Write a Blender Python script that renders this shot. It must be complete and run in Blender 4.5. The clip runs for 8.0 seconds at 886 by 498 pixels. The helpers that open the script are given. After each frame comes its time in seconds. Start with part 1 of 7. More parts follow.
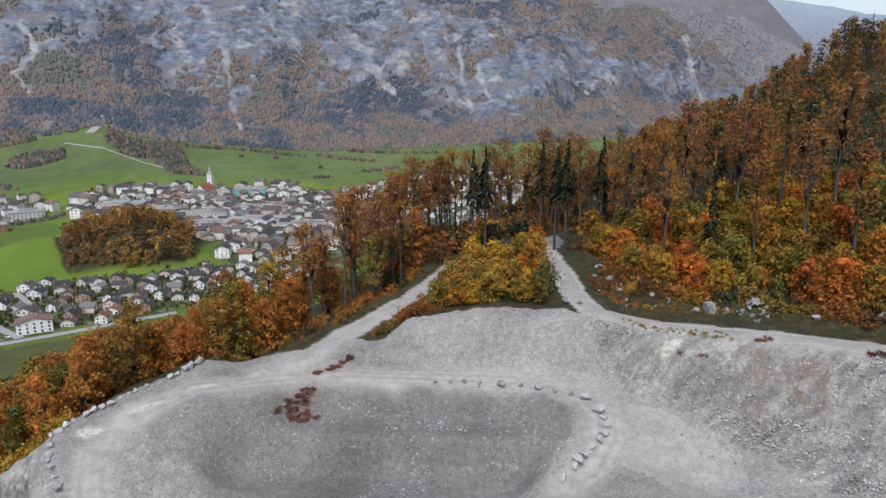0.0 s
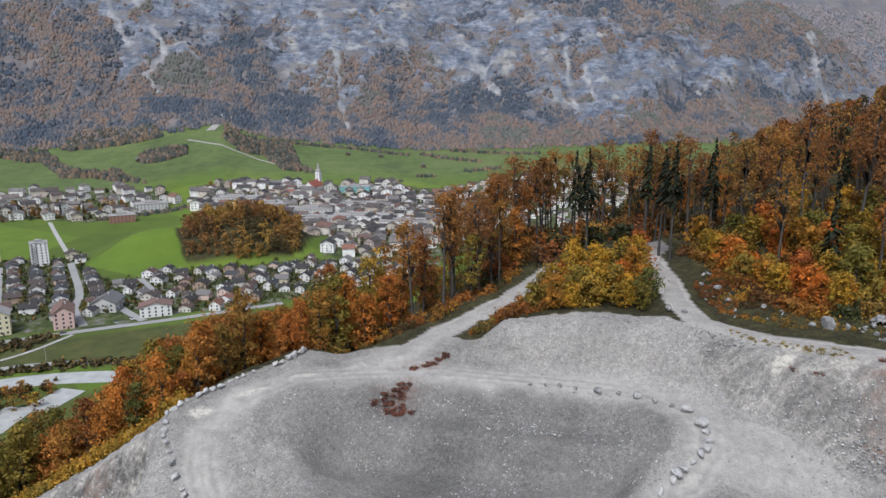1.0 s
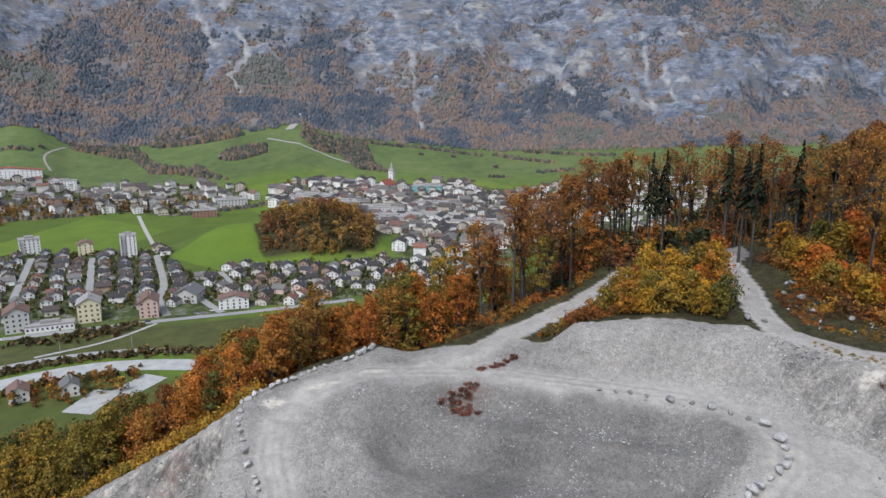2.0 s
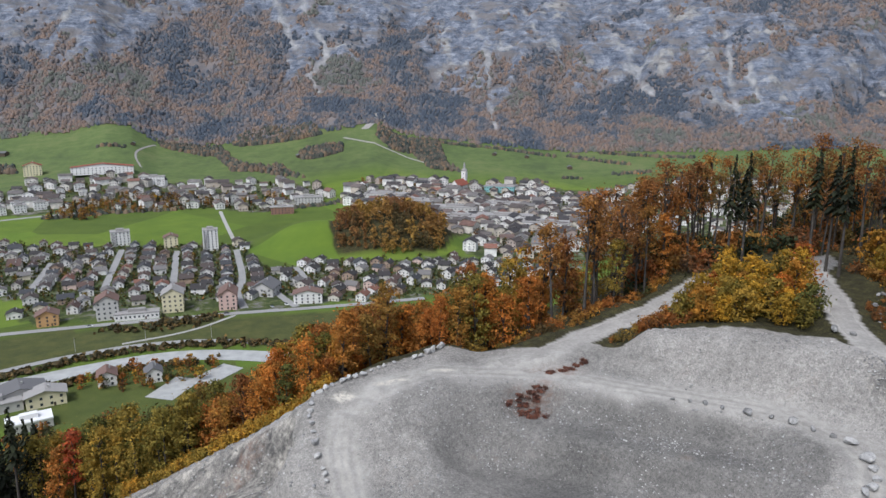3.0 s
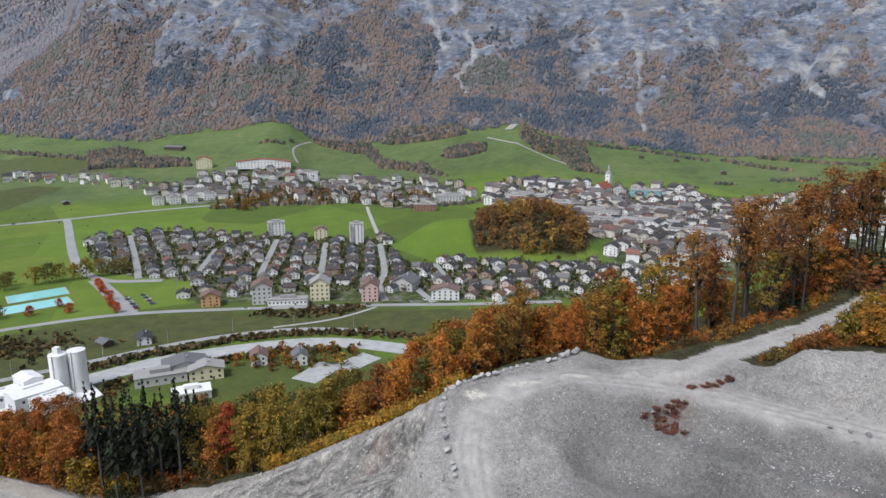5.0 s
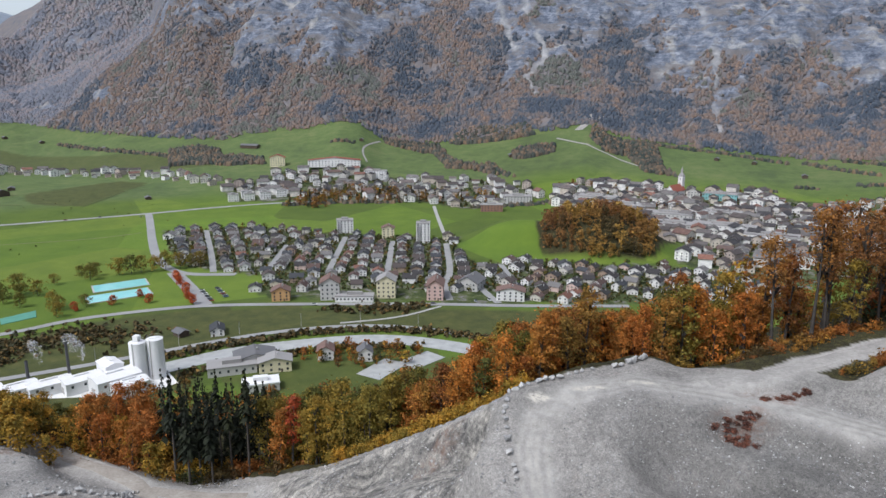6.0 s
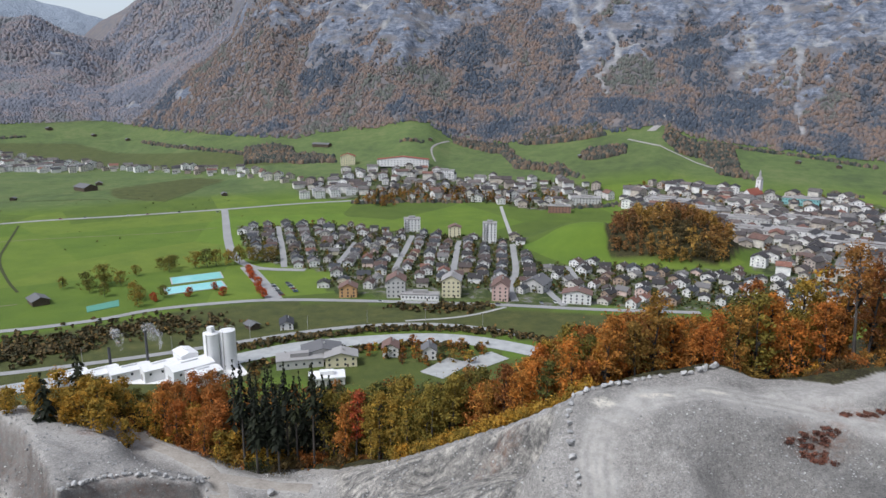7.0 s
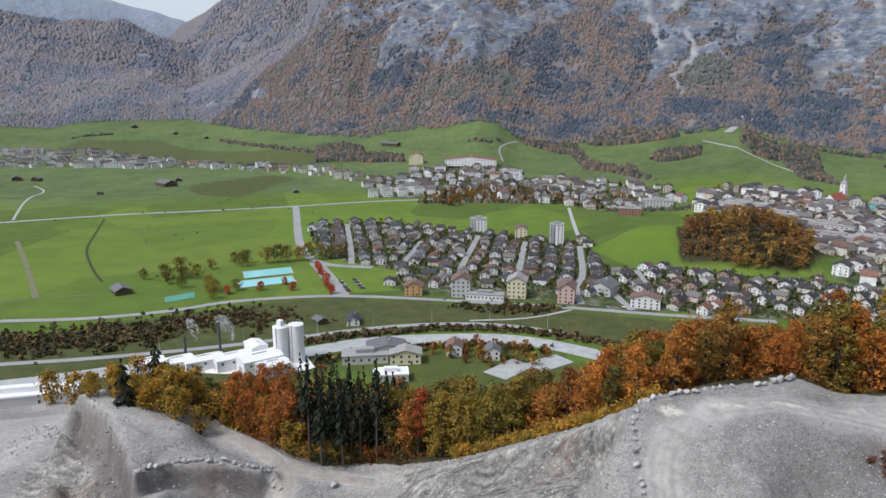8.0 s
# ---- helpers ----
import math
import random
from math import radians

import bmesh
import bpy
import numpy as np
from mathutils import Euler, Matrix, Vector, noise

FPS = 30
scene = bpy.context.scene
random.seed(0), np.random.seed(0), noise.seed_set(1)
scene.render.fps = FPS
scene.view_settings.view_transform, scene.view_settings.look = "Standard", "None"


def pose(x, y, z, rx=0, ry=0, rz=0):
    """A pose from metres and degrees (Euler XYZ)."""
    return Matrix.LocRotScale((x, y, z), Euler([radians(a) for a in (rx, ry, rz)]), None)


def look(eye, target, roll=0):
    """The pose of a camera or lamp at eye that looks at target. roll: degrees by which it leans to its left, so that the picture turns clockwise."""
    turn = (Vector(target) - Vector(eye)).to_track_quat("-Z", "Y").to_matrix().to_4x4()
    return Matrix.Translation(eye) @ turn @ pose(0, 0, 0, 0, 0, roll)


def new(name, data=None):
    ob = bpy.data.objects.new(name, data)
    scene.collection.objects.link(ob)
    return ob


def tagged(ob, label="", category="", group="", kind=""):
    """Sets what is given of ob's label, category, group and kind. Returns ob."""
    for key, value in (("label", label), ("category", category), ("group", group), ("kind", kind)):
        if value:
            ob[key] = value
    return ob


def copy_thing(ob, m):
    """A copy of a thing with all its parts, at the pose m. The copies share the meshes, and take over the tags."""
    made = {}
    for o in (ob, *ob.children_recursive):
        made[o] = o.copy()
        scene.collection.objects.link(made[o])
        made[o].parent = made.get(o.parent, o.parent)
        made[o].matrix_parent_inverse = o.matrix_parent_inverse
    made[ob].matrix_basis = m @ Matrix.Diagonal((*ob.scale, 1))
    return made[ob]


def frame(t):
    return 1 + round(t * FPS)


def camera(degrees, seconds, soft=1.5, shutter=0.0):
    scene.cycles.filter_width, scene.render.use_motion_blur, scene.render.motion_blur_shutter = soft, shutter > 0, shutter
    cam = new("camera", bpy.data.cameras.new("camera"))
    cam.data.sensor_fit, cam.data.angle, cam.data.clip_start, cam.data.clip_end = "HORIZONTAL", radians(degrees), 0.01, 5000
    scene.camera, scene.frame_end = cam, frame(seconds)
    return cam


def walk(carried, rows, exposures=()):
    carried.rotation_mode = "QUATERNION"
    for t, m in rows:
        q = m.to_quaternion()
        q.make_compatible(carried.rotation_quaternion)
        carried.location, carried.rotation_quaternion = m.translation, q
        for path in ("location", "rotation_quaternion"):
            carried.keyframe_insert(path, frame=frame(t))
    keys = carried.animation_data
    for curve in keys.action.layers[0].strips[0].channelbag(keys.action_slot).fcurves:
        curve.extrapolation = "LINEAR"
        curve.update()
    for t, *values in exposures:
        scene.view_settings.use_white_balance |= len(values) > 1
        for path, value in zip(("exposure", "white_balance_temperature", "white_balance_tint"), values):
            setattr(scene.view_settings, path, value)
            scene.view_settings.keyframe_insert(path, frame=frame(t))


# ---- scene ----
cam = camera(64.78, 8.0)
EXPOSURES = [(0.0, 0.45, 6100, 11), (8.0, 0.45, 6100, 11)]
PATH = [
    (0.0, pose(0, 0, 165, 76.89, 0.00, -26.09)),
    (0.5, pose(0, 0, 165, 76.89, 0.00, -21.76)),
    (1.0, pose(0, 0, 165, 76.91, 0.00, -17.75)),
    (1.5, pose(0, 0, 165, 76.92, 0.00, -14.72)),
    (3.0, pose(0, 0, 165, 76.95, 0.00, -5.85)),
    (3.5, pose(0, 0, 165, 76.96, 0.00, -2.89)),
    (4.0, pose(0, 0, 165, 76.96, 0.00, 0.06)),
    (4.5, pose(0, 0, 165, 76.97, 0.00, 2.95)),
    (6.0, pose(0, 0, 165, 76.99, 0.00, 11.31)),
    (6.5, pose(0, 0, 165, 76.99, 0.00, 14.10)),
    (7.0, pose(0, 0, 165, 76.99, 0.00, 16.87)),
    (7.5, pose(0, 0, 165, 76.98, 0.00, 19.64)),
    (8.0, pose(0, 0, 165, 76.98, 0.00, 22.41)),
]
walk(cam, PATH, EXPOSURES)


# ---- overcast daylight ----
SUN_ELEVATION, SUN_AZIMUTH = 55.0, 218.0  # azimuth clockwise from +y
world = bpy.data.worlds.new("overcast_sky")
scene.world = world
world.use_nodes = True
wn = world.node_tree
wn.nodes.clear()
sky = wn.nodes.new("ShaderNodeTexSky")
sky.sky_type = "NISHITA"
sky.sun_disc = False
sky.sun_elevation = radians(SUN_ELEVATION)
sky.sun_rotation = radians(SUN_AZIMUTH)
sky.altitude = 600
sky.air_density, sky.dust_density, sky.ozone_density = 1.0, 3.0, 1.0
cloud = wn.nodes.new("ShaderNodeHueSaturation")
cloud.inputs["Saturation"].default_value = 0.45
cloud.inputs["Value"].default_value = 1.0
background = wn.nodes.new("ShaderNodeBackground")
background.inputs["Strength"].default_value = 0.122
wout = wn.nodes.new("ShaderNodeOutputWorld")
wn.links.new(sky.outputs["Color"], cloud.inputs["Color"])
wn.links.new(cloud.outputs["Color"], background.inputs["Color"])
wn.links.new(background.outputs["Background"], wout.inputs["Surface"])
sun_data = bpy.data.lights.new("sun", "SUN")
sun_data.energy, sun_data.angle, sun_data.color = 1.85, radians(18), (1.0, 0.97, 0.94)
sun = new("sun", sun_data)
sun_from = Vector((math.sin(radians(SUN_AZIMUTH)) * math.cos(radians(SUN_ELEVATION)),
                   math.cos(radians(SUN_AZIMUTH)) * math.cos(radians(SUN_ELEVATION)), math.sin(radians(SUN_ELEVATION))))
sun.matrix_world = look(tuple(sun_from * 300), (0, 0, 0))


# ---- materials ----
class Nodes:
    """A node material, made line by line."""

    def __init__(self, name, rough=0.9):
        self.mat = bpy.data.materials.new(name)
        self.mat.use_nodes = True
        self.tree = self.mat.node_tree
        self.tree.nodes.clear()
        self.out = self.add("ShaderNodeOutputMaterial")
        self.bsdf = self.add("ShaderNodeBsdfPrincipled")
        self.bsdf.inputs["Roughness"].default_value = rough
        self.bsdf.inputs["Specular IOR Level"].default_value = 0.25
        self.link(self.bsdf.outputs[0], self.out.inputs["Surface"])
        self.coord = self.add("ShaderNodeNewGeometry").outputs["Position"]

    def add(self, kind, **settings):
        node = self.tree.nodes.new(kind)
        for key, value in settings.items():
            node.inputs[key].default_value = value
        return node

    def link(self, a, b):
        self.tree.links.new(a, b)

    def noise(self, scale, detail=4.0, rough=0.55, coord=None):
        node = self.add("ShaderNodeTexNoise", Scale=scale, Detail=detail, Roughness=rough)
        self.link(coord or self.coord, node.inputs["Vector"])
        return node.outputs["Fac"]

    def voronoi(self, scale, out="Color", coord=None):
        node = self.add("ShaderNodeTexVoronoi", Scale=scale)
        self.link(coord or self.coord, node.inputs["Vector"])
        return node.outputs[out]

    def stretched(self, x, y, z):
        node = self.add("ShaderNodeMapping", Scale=(x, y, z))
        self.link(self.coord, node.inputs["Vector"])
        return node.outputs["Vector"]

    def ramp(self, fac, stops, hard=False):
        node = self.add("ShaderNodeValToRGB")
        band = node.color_ramp
        band.interpolation = "CONSTANT" if hard else "LINEAR"
        while len(band.elements) < len(stops):
            band.elements.new(0.5)
        for element, (at, colour) in zip(band.elements, stops):
            element.position = at
            element.color = (*colour, 1) if len(colour) == 3 else colour
        self.link(fac, node.inputs["Fac"])
        return node.outputs["Color"]

    def step(self, fac, low, high):
        node = self.add("ShaderNodeMapRange", **{"From Min": low, "From Max": high})
        self.link(fac, node.inputs["Value"])
        return node.outputs["Result"]

    def mix(self, fac, a, b, blend="MIX"):
        node = self.tree.nodes.new("ShaderNodeMix")
        node.data_type, node.blend_type = "RGBA", blend
        for value, socket in ((fac, node.inputs[0]), (a, node.inputs[6]), (b, node.inputs[7])):
            if isinstance(value, (int, float)):
                socket.default_value = value
            elif isinstance(value, tuple):
                socket.default_value = (*value, 1)
            else:
                self.link(value, socket)
        return node.outputs[2]

    def maths(self, kind, a, b):
        node = self.tree.nodes.new("ShaderNodeMath")
        node.operation = kind
        for value, socket in ((a, node.inputs[0]), (b, node.inputs[1])):
            if isinstance(value, (int, float)):
                socket.default_value = value
            else:
                self.link(value, socket)
        return node.outputs[0]

    def attribute(self, name):
        node = self.tree.nodes.new("ShaderNodeAttribute")
        node.attribute_name = name
        return node.outputs["Fac"]

    def random(self, island=False):
        if island:
            return self.add("ShaderNodeNewGeometry").outputs["Random Per Island"]
        return self.add("ShaderNodeObjectInfo").outputs["Random"]

    def colour(self, socket):
        self.link(socket, self.bsdf.inputs["Base Color"])
        return self

    def bump(self, height, strength=0.5, distance=0.1):
        node = self.add("ShaderNodeBump", Strength=strength, Distance=distance)
        self.link(height, node.inputs["Height"])
        self.link(node.outputs["Normal"], self.bsdf.inputs["Normal"])
        return self


def speckled(name, stops, grain=3.0, patch=0.2, rough=0.9, bump=0.3, depth=0.05, tint=None):
    """A surface with stains at one scale and grain at another."""
    n = Nodes(name, rough)
    fac = n.mix(0.45, n.noise(patch, 5), n.noise(grain, 3))
    base = n.ramp(fac, stops)
    if tint:
        base = n.mix(n.step(n.random(), 0.0, 1.0), base, tint, "MULTIPLY")
    n.colour(base).bump(n.noise(grain * 1.5, 3), bump, depth)
    return n.mat


def leaves(name, stops, through_leaf=0.24, stand=0.0):
    """Foliage: one hue for each tree, or for each patch of a joined stand, lighter and darker sprays within it."""
    n = Nodes(name, 0.75)
    hue = n.maths("MULTIPLY", n.voronoi(stand, "Color", n.stretched(1, 1, 0)), 1.0) if stand else n.random()
    tree_hue = n.ramp(hue, stops)
    spray = n.ramp(n.random(island=True), [(0.0, (0.72, 0.74, 0.74)), (0.5, (1.0, 1.0, 0.98)), (1.0, (1.45, 1.42, 1.3))])
    base = n.mix(1.0, tree_hue, spray, "MULTIPLY")
    patch = n.ramp(n.noise(0.42, 4, 0.6), [(0.34, (0.5, 0.56, 0.52)), (0.5, (1.02, 0.98, 0.92)), (0.66, (1.5, 1.32, 1.1))])
    base = n.mix(1.0, base, patch, "MULTIPLY")
    n.colour(base)
    thin = n.add("ShaderNodeBsdfTranslucent")
    n.link(base, thin.inputs["Color"])
    both = n.add("ShaderNodeMixShader", Fac=through_leaf)
    n.link(n.bsdf.outputs[0], both.inputs[1])
    n.link(thin.outputs[0], both.inputs[2])
    n.link(both.outputs[0], n.out.inputs["Surface"])
    return n.mat


def island_tint(name, stops, rough=0.85, fine=0.25):
    """Many small things in one mesh, each with a colour of its own."""
    n = Nodes(name, rough)
    base = n.ramp(n.random(island=True), stops)
    base = n.mix(1.0, base, n.ramp(n.noise(fine, 4), [(0.3, (0.7, 0.7, 0.72)), (0.7, (1.2, 1.2, 1.15))]), "MULTIPLY")
    n.colour(base)
    return n


def object_tint(name, stops, rough=0.8, grain=2.0, hard=True):
    """Alike parts, each object with a colour of its own."""
    n = Nodes(name, rough)
    base = n.ramp(n.random(), stops, hard)
    base = n.mix(1.0, base, n.ramp(n.noise(grain, 4), [(0.3, (0.85, 0.85, 0.85)), (0.7, (1.08, 1.08, 1.06))]), "MULTIPLY")
    n.colour(base)
    return n.mat


def ground_material():
    """Meadow, gravel, leaf litter and limestone, laid by the ground's own attributes."""
    n = Nodes("ground_surface", 0.95)
    # meadow: mown strips and parcels
    parcel = n.ramp(n.maths("MULTIPLY", n.voronoi(0.0075, "Color", n.stretched(1, 0.7, 0)), 1.0),
                    [(0.1, (0.08, 0.118, 0.023)), (0.28, (0.1, 0.152, 0.024)), (0.5, (0.11, 0.178, 0.024)), (0.7, (0.135, 0.188, 0.03)), (0.9, (0.122, 0.2, 0.026))])
    grass = n.mix(1.0, parcel, n.ramp(n.noise(0.03, 7, 0.65), [(0.3, (0.78, 0.82, 0.85)), (0.7, (1.18, 1.12, 1.05))]), "MULTIPLY")
    # far meadows turn duller and bluer with distance: haze put into the colour
    hazed_meadow = n.ramp(n.mix(0.5, n.noise(0.012, 5, 0.6), n.noise(0.06, 5, 0.7)), [(0.38, (0.07, 0.098, 0.046)), (0.5, (0.102, 0.143, 0.053)), (0.62, (0.145, 0.17, 0.072))])
    grass = n.mix(n.attribute("hazed_meadow"), grass, hazed_meadow)
    rank = n.ramp(n.noise(0.08, 6, 0.7), [(0.3, (0.05, 0.06, 0.022)), (0.55, (0.08, 0.09, 0.028)), (0.75, (0.12, 0.11, 0.04))])
    grass = n.mix(n.attribute("bank"), grass, rank)
    lots = n.ramp(n.noise(0.07, 5, 0.7), [(0.36, (0.03, 0.042, 0.016)), (0.48, (0.06, 0.082, 0.025)), (0.54, (0.1, 0.115, 0.045)), (0.59, (0.15, 0.145, 0.135)), (0.7, (0.27, 0.265, 0.255))])
    grass = n.mix(n.attribute("yard"), grass, lots)
    # gravel of the quarry: fines, pebbles, worn tracks, painted shade, darker patches and coarse rubble
    tone = n.mix(0.5, n.noise(0.06, 6), n.noise(0.9, 8, 0.75))
    gravel = n.ramp(tone, [(0.34, (0.205, 0.198, 0.184)), (0.5, (0.315, 0.302, 0.28)), (0.66, (0.45, 0.432, 0.402))])
    pebble = n.ramp(n.voronoi(2.6, "Color"), [(0.0, (0.74, 0.74, 0.75)), (0.35, (0.93, 0.93, 0.93)), (0.8, (1.04, 1.04, 1.04)), (0.95, (1.15, 1.15, 1.14)), (0.99, (1.7, 1.69, 1.66))])
    fleck = n.ramp(n.voronoi(6.0, "Color"), [(0.0, (0.62, 0.62, 0.63)), (0.5, (1.0, 1.0, 1.0)), (0.93, (1.2, 1.19, 1.18)), (0.985, (1.75, 1.73, 1.7))])
    coarse = n.mix(1.0, n.mix(1.0, gravel, pebble, "MULTIPLY"), fleck, "MULTIPLY")
    dark = n.attribute("shade_and_patches")
    coarse = n.mix(n.maths("MULTIPLY", dark, n.step(n.noise(0.5, 6, 0.7), 0.1, 0.45)), coarse, n.mix(1.0, coarse, (0.5, 0.505, 0.51), "MULTIPLY"))
    heap = n.ramp(n.noise(0.35, 8, 0.8), [(0.38, (0.62, 0.62, 0.63)), (0.5, (0.96, 0.955, 0.94)), (0.62, (1.3, 1.28, 1.24))])
    runs = n.add("ShaderNodeMapping", Rotation=(0.0, 0.0, 0.95), Scale=(0.16, 1.1, 0.5))
    n.link(n.coord, runs.inputs["Vector"])
    streak = n.ramp(n.noise(0.55, 6, 0.7, runs.outputs["Vector"]), [(0.38, (0.42, 0.425, 0.44)), (0.5, (0.92, 0.92, 0.91)), (0.62, (1.42, 1.4, 1.36))])
    heap = n.mix(1.0, heap, streak, "MULTIPLY")
    coarse = n.mix(n.attribute("rubble"), coarse, n.mix(1.0, coarse, heap, "MULTIPLY"))
    rust = n.step(n.noise(0.13, 5, 0.7), 0.62, 0.72)
    coarse = n.mix(n.maths("MULTIPLY", rust, 0.3), coarse, (0.26, 0.2, 0.16))
    fines = n.ramp(n.noise(0.5, 7, 0.7, n.stretched(1, 1, 1)), [(0.3, (0.32, 0.308, 0.285)), (0.5, (0.435, 0.418, 0.388)), (0.7, (0.55, 0.53, 0.495))])
    fines = n.mix(1.0, fines, n.ramp(n.mix(0.5, n.attribute("rut"), n.noise(1.3, 4, 0.7)), [(0.3, (0.84, 0.84, 0.845)), (0.5, (1.0, 1.0, 1.0)), (0.7, (1.12, 1.115, 1.1))]), "MULTIPLY")
    gravel = n.mix(n.maths("MULTIPLY", n.attribute("worn"), 0.85), coarse, fines)
    spill = n.maths("MULTIPLY", n.attribute("spill"), n.step(n.noise(0.9, 5, 0.7), 0.36, 0.56))
    gravel = n.mix(spill, gravel, (0.6, 0.565, 0.49))
    stain = n.maths("MULTIPLY", n.attribute("stain"), n.step(n.noise(0.6, 6, 0.75), 0.42, 0.62))
    gravel = n.mix(n.maths("MULTIPLY", stain, 0.75), gravel, (0.2, 0.125, 0.095))
    # forest floor
    litter = n.ramp(n.mix(0.5, n.noise(0.5, 6, 0.7), n.noise(3.0, 4, 0.75)), [(0.38, (0.016, 0.016, 0.009)), (0.48, (0.036, 0.033, 0.016)), (0.56, (0.065, 0.062, 0.024)), (0.64, (0.13, 0.09, 0.04)), (0.72, (0.22, 0.18, 0.12))])
    # limestone: broken beds, dark upright clefts, pale fresh breaks, turf on the ledges; its blue cast is painted haze
    tilt = n.add("ShaderNodeMapping", Rotation=(0.12, 0.2, 0.0), Scale=(1.0, 1.0, 2.6))
    n.link(n.coord, tilt.inputs["Vector"])
    beds = n.mix(0.5, n.noise(0.03, 10, 0.75, tilt.outputs["Vector"]), n.noise(0.035, 10, 0.78, n.stretched(1, 1, 0.4)))
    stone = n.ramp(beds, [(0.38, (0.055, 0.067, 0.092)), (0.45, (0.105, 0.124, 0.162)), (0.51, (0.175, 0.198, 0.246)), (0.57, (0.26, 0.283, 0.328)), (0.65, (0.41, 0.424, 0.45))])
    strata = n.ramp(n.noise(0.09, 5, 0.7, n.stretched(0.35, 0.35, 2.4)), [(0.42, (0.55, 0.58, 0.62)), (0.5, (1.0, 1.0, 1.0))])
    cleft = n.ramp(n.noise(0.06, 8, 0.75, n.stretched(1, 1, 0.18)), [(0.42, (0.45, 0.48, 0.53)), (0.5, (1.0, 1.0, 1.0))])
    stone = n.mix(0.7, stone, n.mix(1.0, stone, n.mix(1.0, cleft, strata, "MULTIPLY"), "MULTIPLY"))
    fresh = n.step(n.noise(0.014, 7, 0.65, n.stretched(1, 1, 0.5)), 0.56, 0.66)
    stone = n.mix(n.maths("MULTIPLY", fresh, 0.7), stone, (0.4, 0.385, 0.345))
    turf = n.step(n.noise(0.017, 10, 0.72, tilt.outputs["Vector"]), 0.5, 0.58)
    stone = n.mix(n.maths("MULTIPLY", turf, 0.8), stone, (0.165, 0.153, 0.148))
    # floor under the far woods, its colours also blued to suggest haze
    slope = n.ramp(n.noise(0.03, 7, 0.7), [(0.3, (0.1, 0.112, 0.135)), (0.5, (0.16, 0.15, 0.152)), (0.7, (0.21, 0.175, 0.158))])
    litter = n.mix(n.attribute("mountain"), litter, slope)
    surface = n.mix(n.attribute("litter"), grass, litter)
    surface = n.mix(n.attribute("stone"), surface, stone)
    run = n.ramp(n.noise(0.06, 7, 0.7), [(0.35, (0.2, 0.21, 0.225)), (0.65, (0.42, 0.42, 0.41))])
    surface = n.mix(n.attribute("scree"), surface, run)
    surface = n.mix(n.attribute("gravel"), surface, gravel)
    n.colour(surface)
    near = n.maths("MULTIPLY", n.mix(0.5, n.noise(3.0, 5, 0.75), n.noise(0.3, 5, 0.6)), 0.6)
    crag = n.maths("MULTIPLY", n.maths("MULTIPLY", n.noise(0.035, 8, 0.66, n.stretched(1, 1, 0.5)), n.attribute("stone")), 9.0)
    n.bump(n.maths("ADD", near, crag), 0.8, 1.0)
    return n.mat


GROUND = ground_material()
ASPHALT = speckled("asphalt", [(0.3, (0.25, 0.25, 0.25)), (0.7, (0.36, 0.36, 0.352))], 2.0, 0.05)
TRACK = speckled("gravel_track", [(0.3, (0.225, 0.216, 0.2)), (0.5, (0.32, 0.307, 0.285)), (0.7, (0.43, 0.413, 0.385))], 1.6, 0.22, bump=0.4)
ROCK = speckled("limestone_boulder", [(0.3, (0.2, 0.2, 0.2)), (0.46, (0.44, 0.435, 0.42)), (0.66, (0.66, 0.65, 0.625))], 3.0, 0.9, bump=0.9, depth=0.12, tint=(0.72, 0.725, 0.74))
GREY_ROCK = speckled("weathered_grey_rock", [(0.3, (0.1, 0.1, 0.1)), (0.46, (0.25, 0.248, 0.24)), (0.66, (0.46, 0.455, 0.44))], 2.5, 0.9, bump=0.9, depth=0.12, tint=(0.75, 0.755, 0.77))
BROWN_TRACK = speckled("brown_gravel_track", [(0.3, (0.24, 0.215, 0.185)), (0.5, (0.34, 0.31, 0.27)), (0.7, (0.44, 0.41, 0.37))], 1.6, 0.22, bump=0.4)
STONES = island_tint("loose_stones", [(0.0, (0.17, 0.17, 0.175)), (0.4, (0.3, 0.3, 0.3)), (0.8, (0.41, 0.407, 0.4)), (1.0, (0.56, 0.555, 0.54))]).mat
BARK = speckled("bark", [(0.3, (0.035, 0.031, 0.027)), (0.7, (0.11, 0.1, 0.088))], 5.0, 0.6, bump=0.7)
BEECH = leaves("beech_leaves", [(0.0, (0.2, 0.085, 0.03)), (0.2, (0.37, 0.135, 0.03)), (0.4, (0.43, 0.18, 0.034)), (0.55, (0.28, 0.12, 0.034)), (0.7, (0.42, 0.215, 0.036)), (0.85, (0.3, 0.165, 0.038)), (1.0, (0.16, 0.12, 0.035))])
MIXED = leaves("mixed_autumn_leaves", [(0.15, (0.06, 0.07, 0.028)), (0.28, (0.13, 0.065, 0.026)), (0.4, (0.26, 0.1, 0.026)), (0.52, (0.3, 0.135, 0.03)), (0.64, (0.16, 0.13, 0.032)), (0.74, (0.33, 0.17, 0.032)), (0.85, (0.36, 0.24, 0.036))], stand=0.16)
HILL = leaves("hillside_leaves", [(0.3, (0.041, 0.053, 0.026)), (0.37, (0.127, 0.066, 0.033)), (0.45, (0.255, 0.097, 0.033)), (0.52, (0.301, 0.123, 0.033)), (0.64, (0.137, 0.109, 0.036)), (0.74, (0.255, 0.127, 0.036)), (0.88, (0.328, 0.203, 0.041))], stand=0.16)
KNOLL_LEAF = leaves("knoll_leaves", [(0.2, (0.11, 0.085, 0.04)), (0.4, (0.22, 0.115, 0.052)), (0.6, (0.27, 0.145, 0.056)), (0.8, (0.34, 0.22, 0.06))], stand=0.05)
